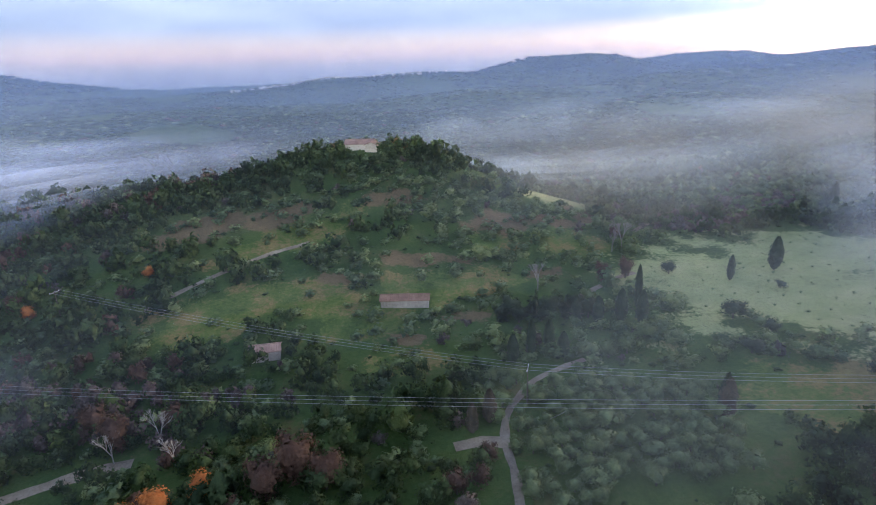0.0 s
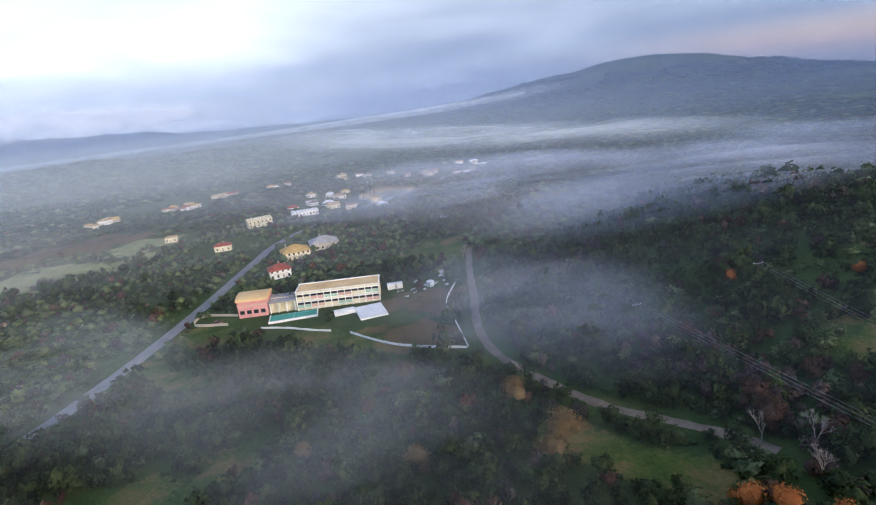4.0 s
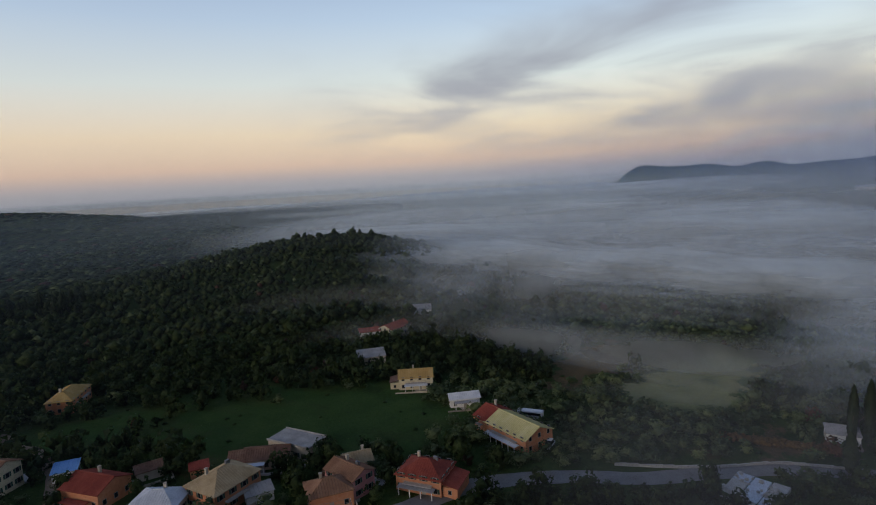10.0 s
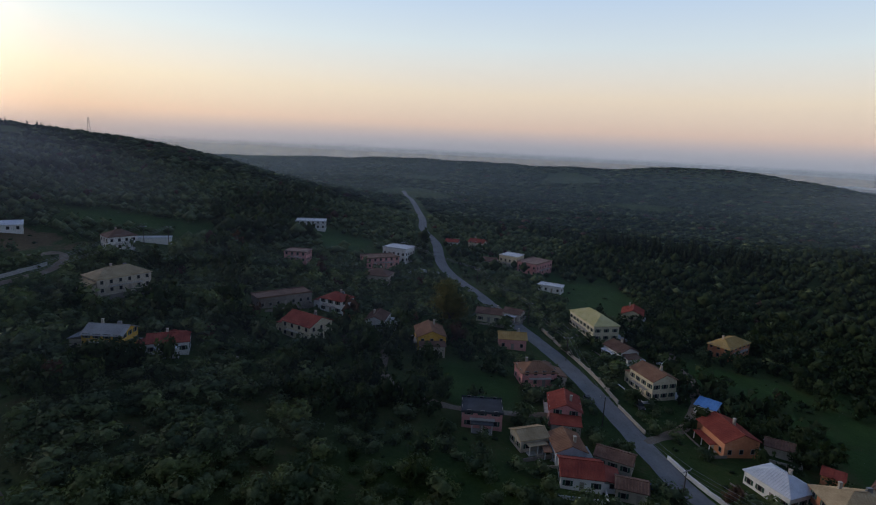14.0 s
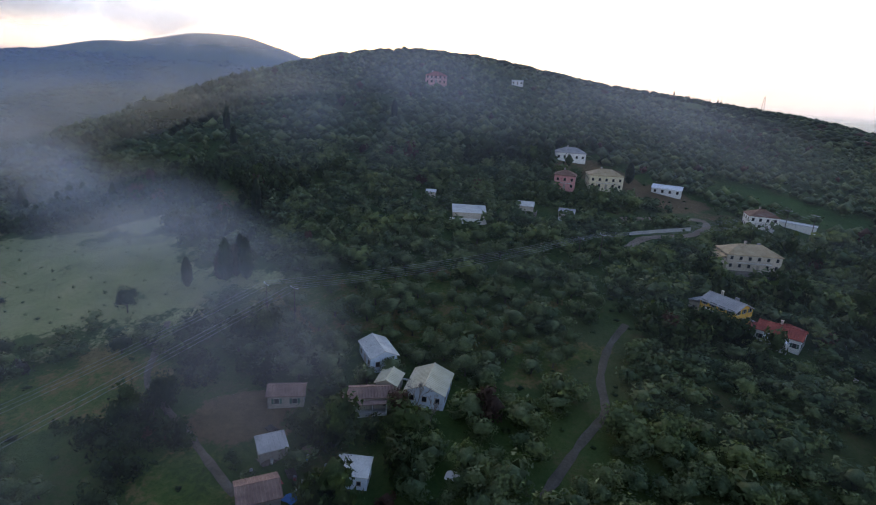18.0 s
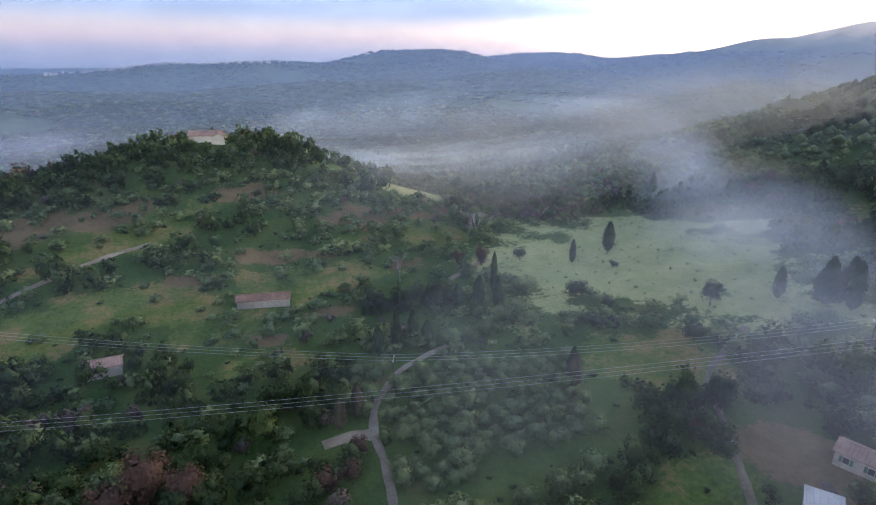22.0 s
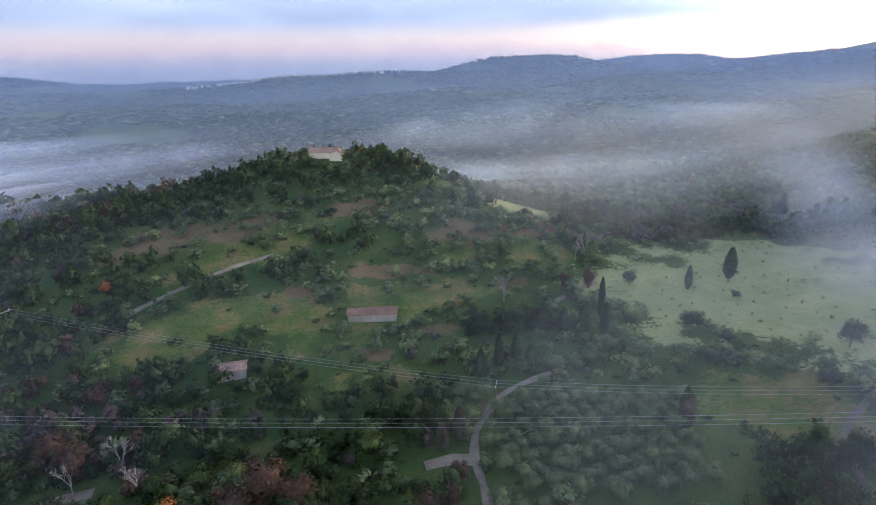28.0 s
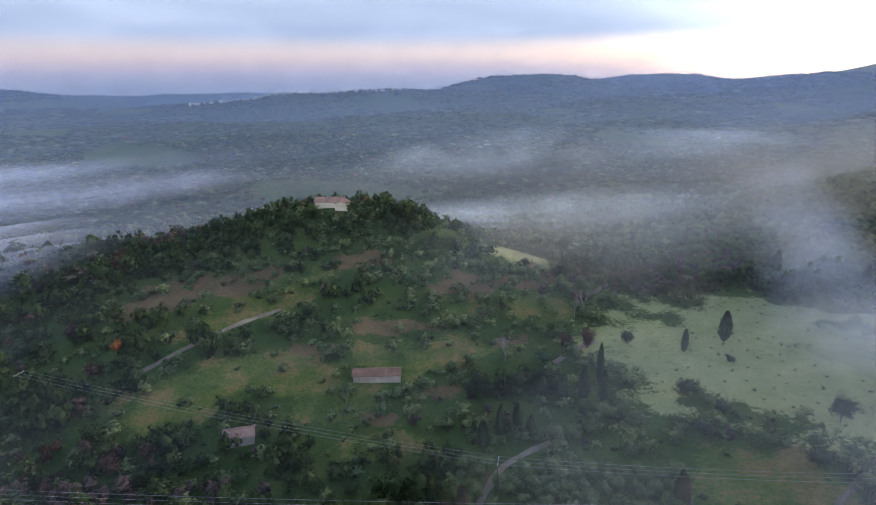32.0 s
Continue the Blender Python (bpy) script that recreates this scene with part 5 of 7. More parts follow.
        for f in ((3, 2, 1, 0), (4, 5, 6, 7), (0, 1, 5, 4), (1, 2, 6, 5), (2, 3, 7, 6), (3, 0, 4, 7)):
            bm.faces.new([v[i] for i in (f if sx > 0 else f[::-1])])
        part("annex_roof", bm, M_ROOF[rc if rng.random() < 0.6 else rng.choice(("brown", "grey", "red", "tan"))], top)
        window(top, ((x0 + x1) / 2, -ad / 2, 0.9), 0, 0.8, 1.0, False)
    if near and not small and not farm and 2.7 < h < 4.9 and w > 7 and roof != "shed" and rng.random() < 0.5:
        # a veranda along the front: slab, posts and a thin roof
        vw, vd = w * rng.uniform(0.5, 0.8), rng.uniform(1.8, 2.6)
        block_of("terrace", [(-vw / 2, -d / 2 - vd, -1.2, vw / 2, -d / 2 - 0.003, 0.12)], M_CONCRETE, top)
        n = max(2, int(vw / 2.4))
        for i in range(n + 1):
            xx = -vw / 2 + 0.15 + i * (vw - 0.3) / n
            block_of("post", [(xx - 0.1, -d / 2 - vd + 0.05, 0.12, xx + 0.1, -d / 2 - vd + 0.25, 2.35)], M_WALL["white"], top)
        block_of("veranda_roof", [(-vw / 2 - 0.2, -d / 2 - vd - 0.2, 2.35, vw / 2 + 0.2, -d / 2 - 0.42, 2.5)], M_ROOF[rng.choice((rc, "white", "grey"))], top)
    if near and not small and not farm and rng.random() < 0.7:
        # paved apron and a low garden wall
        aw, ad = w * rng.uniform(0.7, 1.1), rng.uniform(2.5, 4.5)
        block_of("apron", [(-aw / 2, d / 2 + 0.01, -1.4, aw / 2, d / 2 + ad, 0.10)], M_CONCRETE, top)
        gx = aw / 2 + rng.uniform(0.5, 2.0)
        block_of("garden_wall", [(-gx, -d / 2 - 3.6, -1.4, gx, -d / 2 - 3.4, 0.75), (gx - 0.2, -d / 2 - 3.4, -1.4, gx, -d / 2 + 1.0, 0.75)], M_WALL[rng.choice(("white", "beige", "drab"))], top)
    if near and storeys == 2 and rng.random() < 0.6:
        block_of("water_tank", [(w * 0.15, d * 0.1, h + d * 0.1, w * 0.15 + 1.1, d * 0.1 + 0.6, h + d * 0.24 + 0.6)], M_METAL, top)
    if storeys == 2 and not small:
        bm = bmesh.new()
        bw = w * 0.62
        shell(bm, -bw / 2, -d / 2 - 1.2, 2.7, bw / 2, -d / 2 - 0.003, 2.86)
        part("balcony", bm, M_CONCRETE, top)
        bm = bmesh.new()
        shell(bm, -bw / 2, -d / 2 - 1.2, 3.68, bw / 2, -d / 2 - 1.14, 3.74)
        for i in range(int(bw / 0.28) + 1):
            xx = -bw / 2 + 0.03 + i * (bw - 0.06) / int(bw / 0.28)
            shell(bm, xx - 0.02, -d / 2 - 1.19, 2.86, xx + 0.02, -d / 2 - 1.15, 3.68)
        part("railing", bm, M_FRAME, top)
    return top


for row in HOUSES:
    house(*row)


# ---- the school ----
def block(name, parent, boxes, material, label=""):
    bm = bmesh.new()
    for b in boxes:
        shell(bm, *b)
    return part(name, bm, material, parent, label)


M_PINK2 = surface("pale_pink_panel", [(0.50, 0.30, 0.25), (0.60, 0.38, 0.32)], 0.6, 0.85)
M_MINT = surface("mint_panel", [(0.30, 0.46, 0.36), (0.40, 0.55, 0.45)], 0.6, 0.85)
M_ROOFSALMON = surface("salmon_roof", [(0.48, 0.31, 0.14), (0.60, 0.41, 0.20), (0.66, 0.49, 0.28)], 0.5, 0.9)


def build_school():
    """Local x runs along the long front; local -y faces the wood."""
    z = float(gnd(-228, 45))
    top = new("school_building")
    top.matrix_basis = pose(-240.0, 30.5, z, 0, 0, 70)
    tagged(top, "long two-storey school with pastel panels and an orange flat roof", "school")
    L, D, H = 36.5, 11.0, 8.2
    block("wall", top, [(0, 0, -1.5, L, D, H)], M_WALL["cream"])
    block("parapet", top, [(-0.3, -0.3, H, L + 0.3, 0.2, H + 0.28), (-0.3, D - 0.2, H, L + 0.3, D + 0.3, H + 0.6), (-0.3, 0.2, H, 0.2, D - 0.2, H + 0.28), (L - 0.2, 0.2, H, L + 0.3, D - 0.2, H + 0.28)], M_WALL["white"])
    block("roof", top, [(0.2, 0.2, H, L - 0.2, D - 0.2, H + 0.25)], M_ROOFSALMON, "orange roof surface")
    for fl in range(2):
        zb = 1.0 + fl * 3.6
        block("ledge", top, [(-0.1, -0.55, zb + 2.6, L + 0.1, 0, zb + 2.85)], M_WALL["white"])
        block("ledge", top, [(-0.1, -0.35, zb - 0.15, L + 0.1, 0, zb + 0.05)], M_WALL["white"])
        for i in range(12):
            x0 = 0.25 + i * (L - 0.3) / 12
            x1 = x0 + (L - 0.3) / 12 - 0.22
            w = block("window", top, [(x0, -0.1, zb + 1.35, x1, 0.05, zb + 1.45), (x0, -0.1, zb + 2.4, x1, 0.05, zb + 2.5), (x0, -0.1, zb + 1.45, x0 + 0.08, 0.05, zb + 2.4), (x1 - 0.08, -0.1, zb + 1.45, x1, 0.05, zb + 2.4)], M_FRAME)
            block("pane", w, [(x0 + 0.08, -0.04, zb + 1.45, x1 - 0.08, 0.0, zb + 2.4)], M_GLASS)
            block("panel", top, [(x0, -0.12, zb + 0.08, x1, 0.0, zb + 1.3)], (M_MINT if (i // 2 + fl) % 3 == 0 else M_PINK2 if (i // 2) % 2 else M_WALL["cream"]))
    for i in range(13):
        x0 = i * (L - 0.25) / 12
        block("pillar", top, [(x0, -0.5, -1.2, x0 + 0.25, 0, H)], M_WALL["white"])
    hall = new("sports_hall")
    hall.matrix_basis = pose(-248.2, 6.2, z, 0, 0, 71)
    tagged(hall, "school hall with a low orange barrel roof and pink front", "hall")
    block("wall", hall, [(0, 0, -1.5, 12.6, 12, 7.2)], M_WALL["pink"])
    bm = bmesh.new()
    n = 10
    ring = [[bm.verts.new((xx, 6 - 6.6 * math.cos(math.pi * k / n), 7.15 + 2.0 * math.sin(math.pi * k / n))) for k in range(n + 1)] for xx in (-0.5, 13.1)]
    for k in range(n):
        bm.faces.new((ring[0][k], ring[1][k], ring[1][k + 1], ring[0][k + 1]))
    bm.faces.new(ring[0]), bm.faces.new(ring[1][::-1]), bm.faces.new((ring[0][n], ring[1][n], ring[1][0], ring[0][0]))
    part("roof", bm, M_ROOFSALMON, hall, "orange curved roof")
    block("band", hall, [(-0.12, -0.12, 4.6, 12.72, -0.003, 5.6)], M_PINK2)
    for i in range(4):
        w = block("window", hall, [(0.7 + i * 3.0, -0.1, 1.2, 2.7 + i * 3.0, 0.05, 1.3), (0.7 + i * 3.0, -0.1, 3.0, 2.7 + i * 3.0, 0.05, 3.1)], M_FRAME)
        block("pane", w, [(0.7 + i * 3.0, -0.04, 1.3, 2.7 + i * 3.0, 0.0, 3.0)], M_GLASS)
    link = new("entrance_wing")
    link.matrix_basis = pose(-243.9, 18.6, z, 0, 0, 71)
    tagged(link, "low wing of the school with grey flat roofs", "building")
    block("wall", link, [(0, 2, -1.5, 12.3, 10, 4.6)], M_WALL["cream"])
    block("roof", link, [(-0.2, 0.5, 4.6, 12.4, 6.0, 4.9), (-0.2, 6.0, 5.2, 12.4, 10.3, 5.5)], M_ROOF["grey"])
    block("clerestory", link, [(0, 6.0, 4.6, 12.2, 10, 5.2)], M_WALL["beige"])
    for i in range(5):
        block("tank", link, [(1 + i * 2.2, 7, 5.5, 1.9 + i * 2.2, 8.2, 6.4)], M_METAL)
    for i in range(4):
        block("pillar", link, [(0.4 + i * 3.6, 0.7, -1.0, 0.75 + i * 3.6, 1.05, 4.6)], M_WALL["white"])
    court = new("sports_court")
    court.matrix_basis = pose(-232.0, 17.0, z + 0.3, 0, 0, 77)
    tagged(court, "green sports court with a white kerb beside the school", "court")
    block("surface", court, [(0, 0, -1.5, 19.7, 8.0, 0.15)], M_GREEN)
    block("kerb", court, [(-0.4, -0.4, -1.5, 20.1, 0, 0.5), (-0.4, 0, -1.5, 0, 8, 0.5), (19.7, 0, -1.5, 20.1, 8, 0.5)], M_WALL["white"])
    block("line", court, [(1, 0.8, 0.154, 18.7, 0.9, 0.16), (1, 7.1, 0.154, 18.7, 7.2, 0.16), (9.8, 0.9, 0.154, 9.9, 7.1, 0.16)], M_WALL["white"])
    yard = new("paved_yard")
    yard.matrix_basis = pose(-225.0, 52.0, z + 0.75, 0, 0, 84)
    tagged(yard, "pale concrete yard in front of the school", "yard", kind="structure")
    block("slab", yard, [(0, -16, -2.5, 11.5, -1, 0.25)], M_WALL["white"])
    block("steps", yard, [(-9, -4, -1.5, -0.2, -1.2, 0.9), (-9, -5, -1.5, -0.2, -4, 0.5)], M_WALL["white"])


build_school()


def container(x, y, turn, length, material, label):
    """A site hut: ribbed box with a door, a window and a flat lid."""
    top = new("site_hut")
    top.matrix_basis = pose(x, y, float(gnd(x, y)) + 0.12, 0, 0, turn)
    tagged(top, label, "hut")
    block("wall", top, [(0, 0, -0.4, length, 2.4, 2.4)] + [(0.2 + k * 0.6, -0.05, 0.1, 0.4 + k * 0.6, 0, 2.3) for k in range(int(length / 0.6))], material)
    block("roof", top, [(-0.15, -0.15, 2.4, length + 0.15, 2.55, 2.55)], M_ROOF["white"])
    block("door", top, [(length * 0.5, -0.1, 0.05, length * 0.5 + 0.9, -0.05, 2.0)], M_FRAME)


container(-238, 72, 75, 7.0, M_WALL["white"], "white site hut on the rough ground beside the school")
container(-238, 98, 60, 3.4, M_WALL["white"], "small white hut at the end of the school grounds")
container(-229, 88, 20, 2.6, M_WALL["lblue"], "pale blue shed on the rough ground beside the school")
rg = random.Random(17)
for k in range(14):
    heap = new("building_rubble")
    x, y = -231 + rg.uniform(-9, 9), 86 + rg.uniform(-12, 12)
    heap.matrix_basis = pose(x, y, float(gnd(x, y)), 0, 0, rg.uniform(0, 360))
    tagged(heap, "small pale heap of building rubble on bare ground", "rubble", "rubble heaps")
    for q in range(3):
        bm = bmesh.new()
        bmesh.ops.create_icosphere(bm, subdivisions=1, radius=rg.uniform(0.35, 0.9))
        for v in bm.verts:
            v.co *= rg.uniform(0.6, 1.2)
            v.co.z *= 0.6
        part("stone", bm, M_CONCRETE, heap).matrix_basis = pose(rg.uniform(-1, 1), rg.uniform(-1, 1), 0.15)


# ---- low walls along the ways ----
def wall_along(points, height, thick, material, label, post_step=0.0, step=3.0):
    top = new("garden_wall")
    x0, y0 = points[0]
    tagged(top, label, "wall")
    pts = curve_points(points, step)
    for i, (p, q) in enumerate(zip(pts, pts[1:])):
        d = q - p
        if d.length < 0.3:
            continue
        zl = min(float(gnd(p.x, p.y)), float(gnd(q.x, q.y)))
        bm = bmesh.new()
        jit = 0.06 * math.sin(i * 2.3)
        shell(bm, 0, -thick / 2, -0.8, d.length, thick / 2, height + jit)
        shell(bm, -0.01, -thick / 2 - 0.05, height + jit, d.length + 0.01, thick / 2 + 0.05, height + jit + 0.08)
        ob = part("section", bm, material, top)
        ob.matrix_basis = pose(p.x, p.y, zl, 0, 0, math.degrees(math.atan2(d.y, d.x)))
        if post_step and i % 2 == 0:
            bm = bmesh.new()
            shell(bm, -0.25, -0.25, -0.5, 0.25, 0.25, height + 0.45)
            shell(bm, -0.32, -0.32, height + 0.45, 0.32, 0.32, height + 0.58)
            part("post", bm, material, top).matrix_basis = pose(p.x, p.y, zl, 0, 0, math.degrees(math.atan2(d.y, d.x)))


wall_along([(121, -176), (108, -168), (99, -163), (84, -154), (70, -143.5)], 1.1, 0.3, M_WALL["beige"], "low plastered wall beside the village road", 1)
wall_along([(48, -127.5), (39, -122.5), (30, -119.5), (20, -119), (8, -120)], 1.0, 0.35, M_WALL["white"], "low whitewashed wall on the bend of the road")
wall_along([(69, -142), (57, -134)], 0.9, 0.3, M_WALL["beige"], "low plastered wall beside the village road")
wall_along([(-199, 43), (-187, 48), (-176, 54), (-166, 63), (-157.5, 72.5)], 0.75, 0.22, M_WALL["white"], "white boundary wall below the school grounds")
wall_along([(-158, 73.2), (-175, 78), (-192, 82.5), (-203, 86), (-214, 93), (-224, 101)], 0.75, 0.22, M_WALL["white"], "white boundary wall beside the rough school ground")
wall_along([(-229, 13), (-222, 22), (-213, 30), (-206, 37)], 0.7, 0.22, M_WALL["white"], "white boundary wall below the school")
wall_along([(-243, 1), (-252, -12), (-262, -8), (-252, 6)], 1.0, 0.3, M_WALL["beige"], "wall round the school car park")
wall_along([(-84, -117), (-98, -111), (-111, -107), (-126, -104), (-140, -96)], 0.8, 0.35, M_CONCRETE, "concrete roadside parapet")
wall_along([(190, -163), (204, -183), (196, -196)], 1.4, 0.3, M_WALL["white"], "long white garden wall by the main road")
wall_along([(223, -12), (232, -24), (241, -36)], 1.2, 0.4, M_CONCRETE, "stone retaining wall below the upper lane")
wall_along([(170, -72), (158, -62), (148, -66)], 0.9, 0.25, M_WALL["beige"], "low garden wall among the olive trees")


# ---- poles and wires ----
def pole(x, y, height, turn, arms=1, label="wooden power pole with a cross-arm and insulators", guy=False):
    top = new("power_pole")
    top.matrix_basis = pose(x, y, float(gnd(x, y)), 0, 0, turn)
    tagged(top, label, "power pole", "power line")
    bm = bmesh.new()
    bmesh.ops.create_cone(bm, cap_ends=True, segments=8, radius1=0.17, radius2=0.11, depth=height + 0.6, matrix=Matrix.Translation((0, 0, height / 2 - 0.3)))
    part("mast", bm, M_BARK, top)
    for k in range(arms):
        za = height - 0.35 - k * 0.9
        block("cross_arm", top, [(-0.08, -1.5, za, 0.08, 1.5, za + 0.14)], M_METAL)
        for yy in (-1.4, 0.0, 1.4):
            bm = bmesh.new()
            bmesh.ops.create_cone(bm, cap_ends=True, segments=6, radius1=0.09, radius2=0.05, depth=0.3, matrix=Matrix.Translation((0, yy, za + 0.29)))
            part("insulator", bm, M_WALL["white"], top)
    if guy:
        bm = bmesh.new()
        shell(bm, -0.02, -0.02, 0, 0.02, 0.02, height * 1.25)
        part("guy_wire", bm, M_METAL, top).matrix_basis = pose(4.5, -5.5, -0.2, 38, 30, 0)


def wire(p, q, sag, thick=0.028):
    """One hanging wire from p to q."""
    c = bpy.data.curves.new("wire", "CURVE")
    c.dimensions, c.bevel_depth, c.bevel_resolution = "3D", thick, 0
    s = c.splines.new("POLY")
    n = 20
    s.points.add(n)
    for i in range(n + 1):
        t = i / n
        v = Vector(p).lerp(Vector(q), t)
        s.points[i].co = (v.x, v.y, v.z - sag * 4 * t * (1 - t), 1)
    c.materials.append(M_WIRE)
    tagged(new("power_wire", c), "thin grey overhead power wire", "wire", "power line")


M_WIRE = surface("wire", [(0.22, 0.22, 0.22), (0.3, 0.3, 0.3)], 1, 0.6)


def line(points, height, sag, arms=1, guy_at=None):
    pts = [Vector((*p, 0)) for p in points]
    for i, p in enumerate(pts):
        d = pts[min(i + 1, len(pts) - 1)] - pts[max(i - 1, 0)]
        pole(p.x, p.y, height, math.degrees(math.atan2(d.y, d.x)), arms, guy=(i == guy_at))
    for p, q in zip(pts, pts[1:]):
        d = (q - p).normalized()
        side = Vector((-d.y, d.x, 0))
        for off in (-1.4, 0, 1.4):
            a, b = p + side * off, q + side * off
            wire((a.x, a.y, float(gnd(p.x, p.y)) + height + 0.1), (b.x, b.y, float(gnd(q.x, q.y)) + height + 0.1), sag)


line([(-112, 152), (19, 109.4), (121, 82), (188, 5), (262, -75)], 9.4, 1.6, 1, 1)
line([(-125, 116), (120, 73), (192, -2), (258, -84)], 10.5, 2.2)
line([(229, -196), (176, -199), (128, -177), (97, -157.5), (66, -128), (38, -112), (-14, -109)], 8.5, 1.0)


# ---- single trees ----
cypress = tree("cypress", "cypress", M_CYPRESS, 600, 1.0, 10.0, 0.04, 61, "tall narrow dark green cypress", group="cypresses")
CYPRESSES = [  # x, y, half width, height
    (104, 162, 2.0, 10.5), (89, 159, 1.1, 8.0), (57, 148, 1.1, 13), (50, 141, 1.7, 10), (55, 139, 1.6, 10), (44, 142, 1.6, 8), (38, 143, 1.6, 8), (23, 128, 1.2, 10.5), (18, 126, 1.5, 8), (28, 130, 1.4, 9), (31, 127, 1.5, 7),
    (58, 99, 1.4, 9.5), (-158.5, -103.5, 1.5, 19), (-161, -100.5, 1.4, 18), (-155.5, -106, 1.4, 17), (-176, -98, 1.7, 20), (-138.5, -94.4, 1.9, 11), (274, -331, 2.2, 9), (274, -397, 2.0, 9), (299, 117, 1.8, 10), (284, -11, 2.2, 10),
    (173, 151, 2.2, 11), (174, 121, 1.8, 15), (133, 104, 2.2, 13), (136, 99, 2.2, 13), (139, 103, 1.8, 12), (126, 112, 1.6, 9), (163, 176, 1.6, 10), (150, 205, 1.6, 10), (228, 170, 1.8, 11), (250, 190, 1.8, 12),
]
for i, (x, y, r, h) in enumerate(CYPRESSES):
    plant(cypress, x, y, r, h / (10.0 * r), i * 67, first=i == 0)
rng = random.Random(8)
for i in range(34):
    a = radians(-17 + i * 0.72 + rng.uniform(-0.3, 0.3))
    r = rng.uniform(264, 284)
    plant(cypress, r * math.sin(a), r * math.cos(a), rng.uniform(0.7, 1.1), rng.uniform(0.7, 1.0), i * 31)
pine = tree("conifer", "conifer", M_CYPRESS, 300, 2.4, 9.0, 0.1, 66, "dark conifer in a dense plantation", group="conifer plantation")
for i in range(90):
    x, y = 165 + rng.uniform(-62, 62), -398 + rng.uniform(-22, 22)
    plant(pine, x, y, rng.uniform(0.9, 1.3), rng.uniform(0.9, 1.5), i * 47, first=i == 0)
for i in range(26):
    plant(pine, 590 + rng.uniform(-90, 60), -20 - i * 7 + rng.uniform(-6, 6), rng.uniform(0.5, 0.75), rng.uniform(0.9, 1.3), i * 29)
for i in range(9):  # a dark belt along the lower edge of the meadow
    plant(pine, 19 + i * 3.3 + rng.uniform(-1.5, 1.5), 148.5 + rng.uniform(-3, 3), rng.uniform(0.6, 1.0), rng.uniform(0.5, 1.1), i * 53)
brown = tree("brown_conifer", "cypress", M_DEADLEAF, 600, 1.7, 9.0, 0.04, 67, "tall rust-brown dead conifer at the edge of the olive grove", group="brown conifers")
for i, (x, y, s) in enumerate([(58, 98, 1.0), (133, 106, 1.0), (136.5, 103, 1.1), (10, 104, 0.9), (6, 101, 0.8)]):
    plant(brown, x, y, s, 1.0, i * 50, first=i == 0)
grove_oak = tree("broad_tree", "olive", M_OLIVE, 700, 3.0, 5.6, 0.05, 72, "full pale green tree beside the meadow", group="broad trees")
for i, (x, y, s) in enumerate([(37, 125, 1.0), (47, 126, 0.9), (42, 125, 0.85), (53, 131, 1.05), (49, 130, 0.8), (60, 128, 0.8)]):
    plant(grove_oak, x, y, s, 1.0, i * 50, first=i == 0)
oak = tree("round_tree", "olive", M_CYPRESS, 800, 3.2, 6.0, 0.06, 71, "dark round evergreen tree on the meadow", group="meadow trees")
for i, (x, y, s, tall) in enumerate([(109, 117, 0.8, 1.7), (79, 137, 1.0, 0.95), (84, 128, 0.7, 0.9), (99, 150, 0.5, 0.9), (75, 120, 0.9, 0.8), (94, 104, 0.9, 0.9), (74, 168, 0.8, 1.0), (80, 79, 0.85, 2.1), (79, 81, 0.6, 1.7)] + [(18 + k * 2.2, 148 + 3 * math.sin(k * 2.1), 0.75 + 0.3 * math.sin(k * 1.3), 1.0) for k in range(13)]):
    plant(oak, x, y, s, tall, i * 50, first=i == 0)
plane = tree("plane_tree", "round", M_YOLIVE, 2600, 7.5, 18.0, 0.12, 75, "big yellowing plane tree beside the village road")
plant(plane, 139, -143, 1.0, 1.0, 20, first=True)
low = tree("autumn_tree", "round", M_RUST, 1200, 4.0, 9.0, 0.1, 76, "rust-brown autumn tree among the houses", group="autumn trees")
for i, (x, y, s) in enumerate([(126, -134, 0.9), (131, -127, 0.7), (-71, 103, 1.0), (-78, 108, 0.9), (-60, 108, 0.8), (-29, 90, 1.3), (-34, 86, 1.1), (-23, 88, 1.0), (-127, 155, 0.8), (96, 34, 0.7), (93, 30, 0.6), (9, 92, 0.5), (2, 84, 0.6), (60, 168, 0.8), (52, 166, 0.8), (170, 172, 0.9), (183, 178, 0.9)]):
    plant(low, x, y, s, 1.0, i * 41, first=i == 0)
flame = tree("orange_tree", "round", M_ORANGE, 1000, 3.4, 6.5, 0.05, 77, "bright orange autumn tree at the edge of the wood", group="orange trees")
for i, (x, y, s) in enumerate([(-53, 83, 1.25), (-58, 80, 1.1), (-47, 88, 1.0), (-31, 76, 0.8), (-10, 66, 0.7), (-122, 153, 0.8), (-93, 170, 0.7)]):
    plant(flame, x, y, s, 0.9, i * 70, first=i == 0)
tawny = tree("tawny_tree", "round", M_TAWNY, 1500, 5.5, 10, 0.05, 78, "tawny autumn tree in the wood below the school", group="tawny trees")
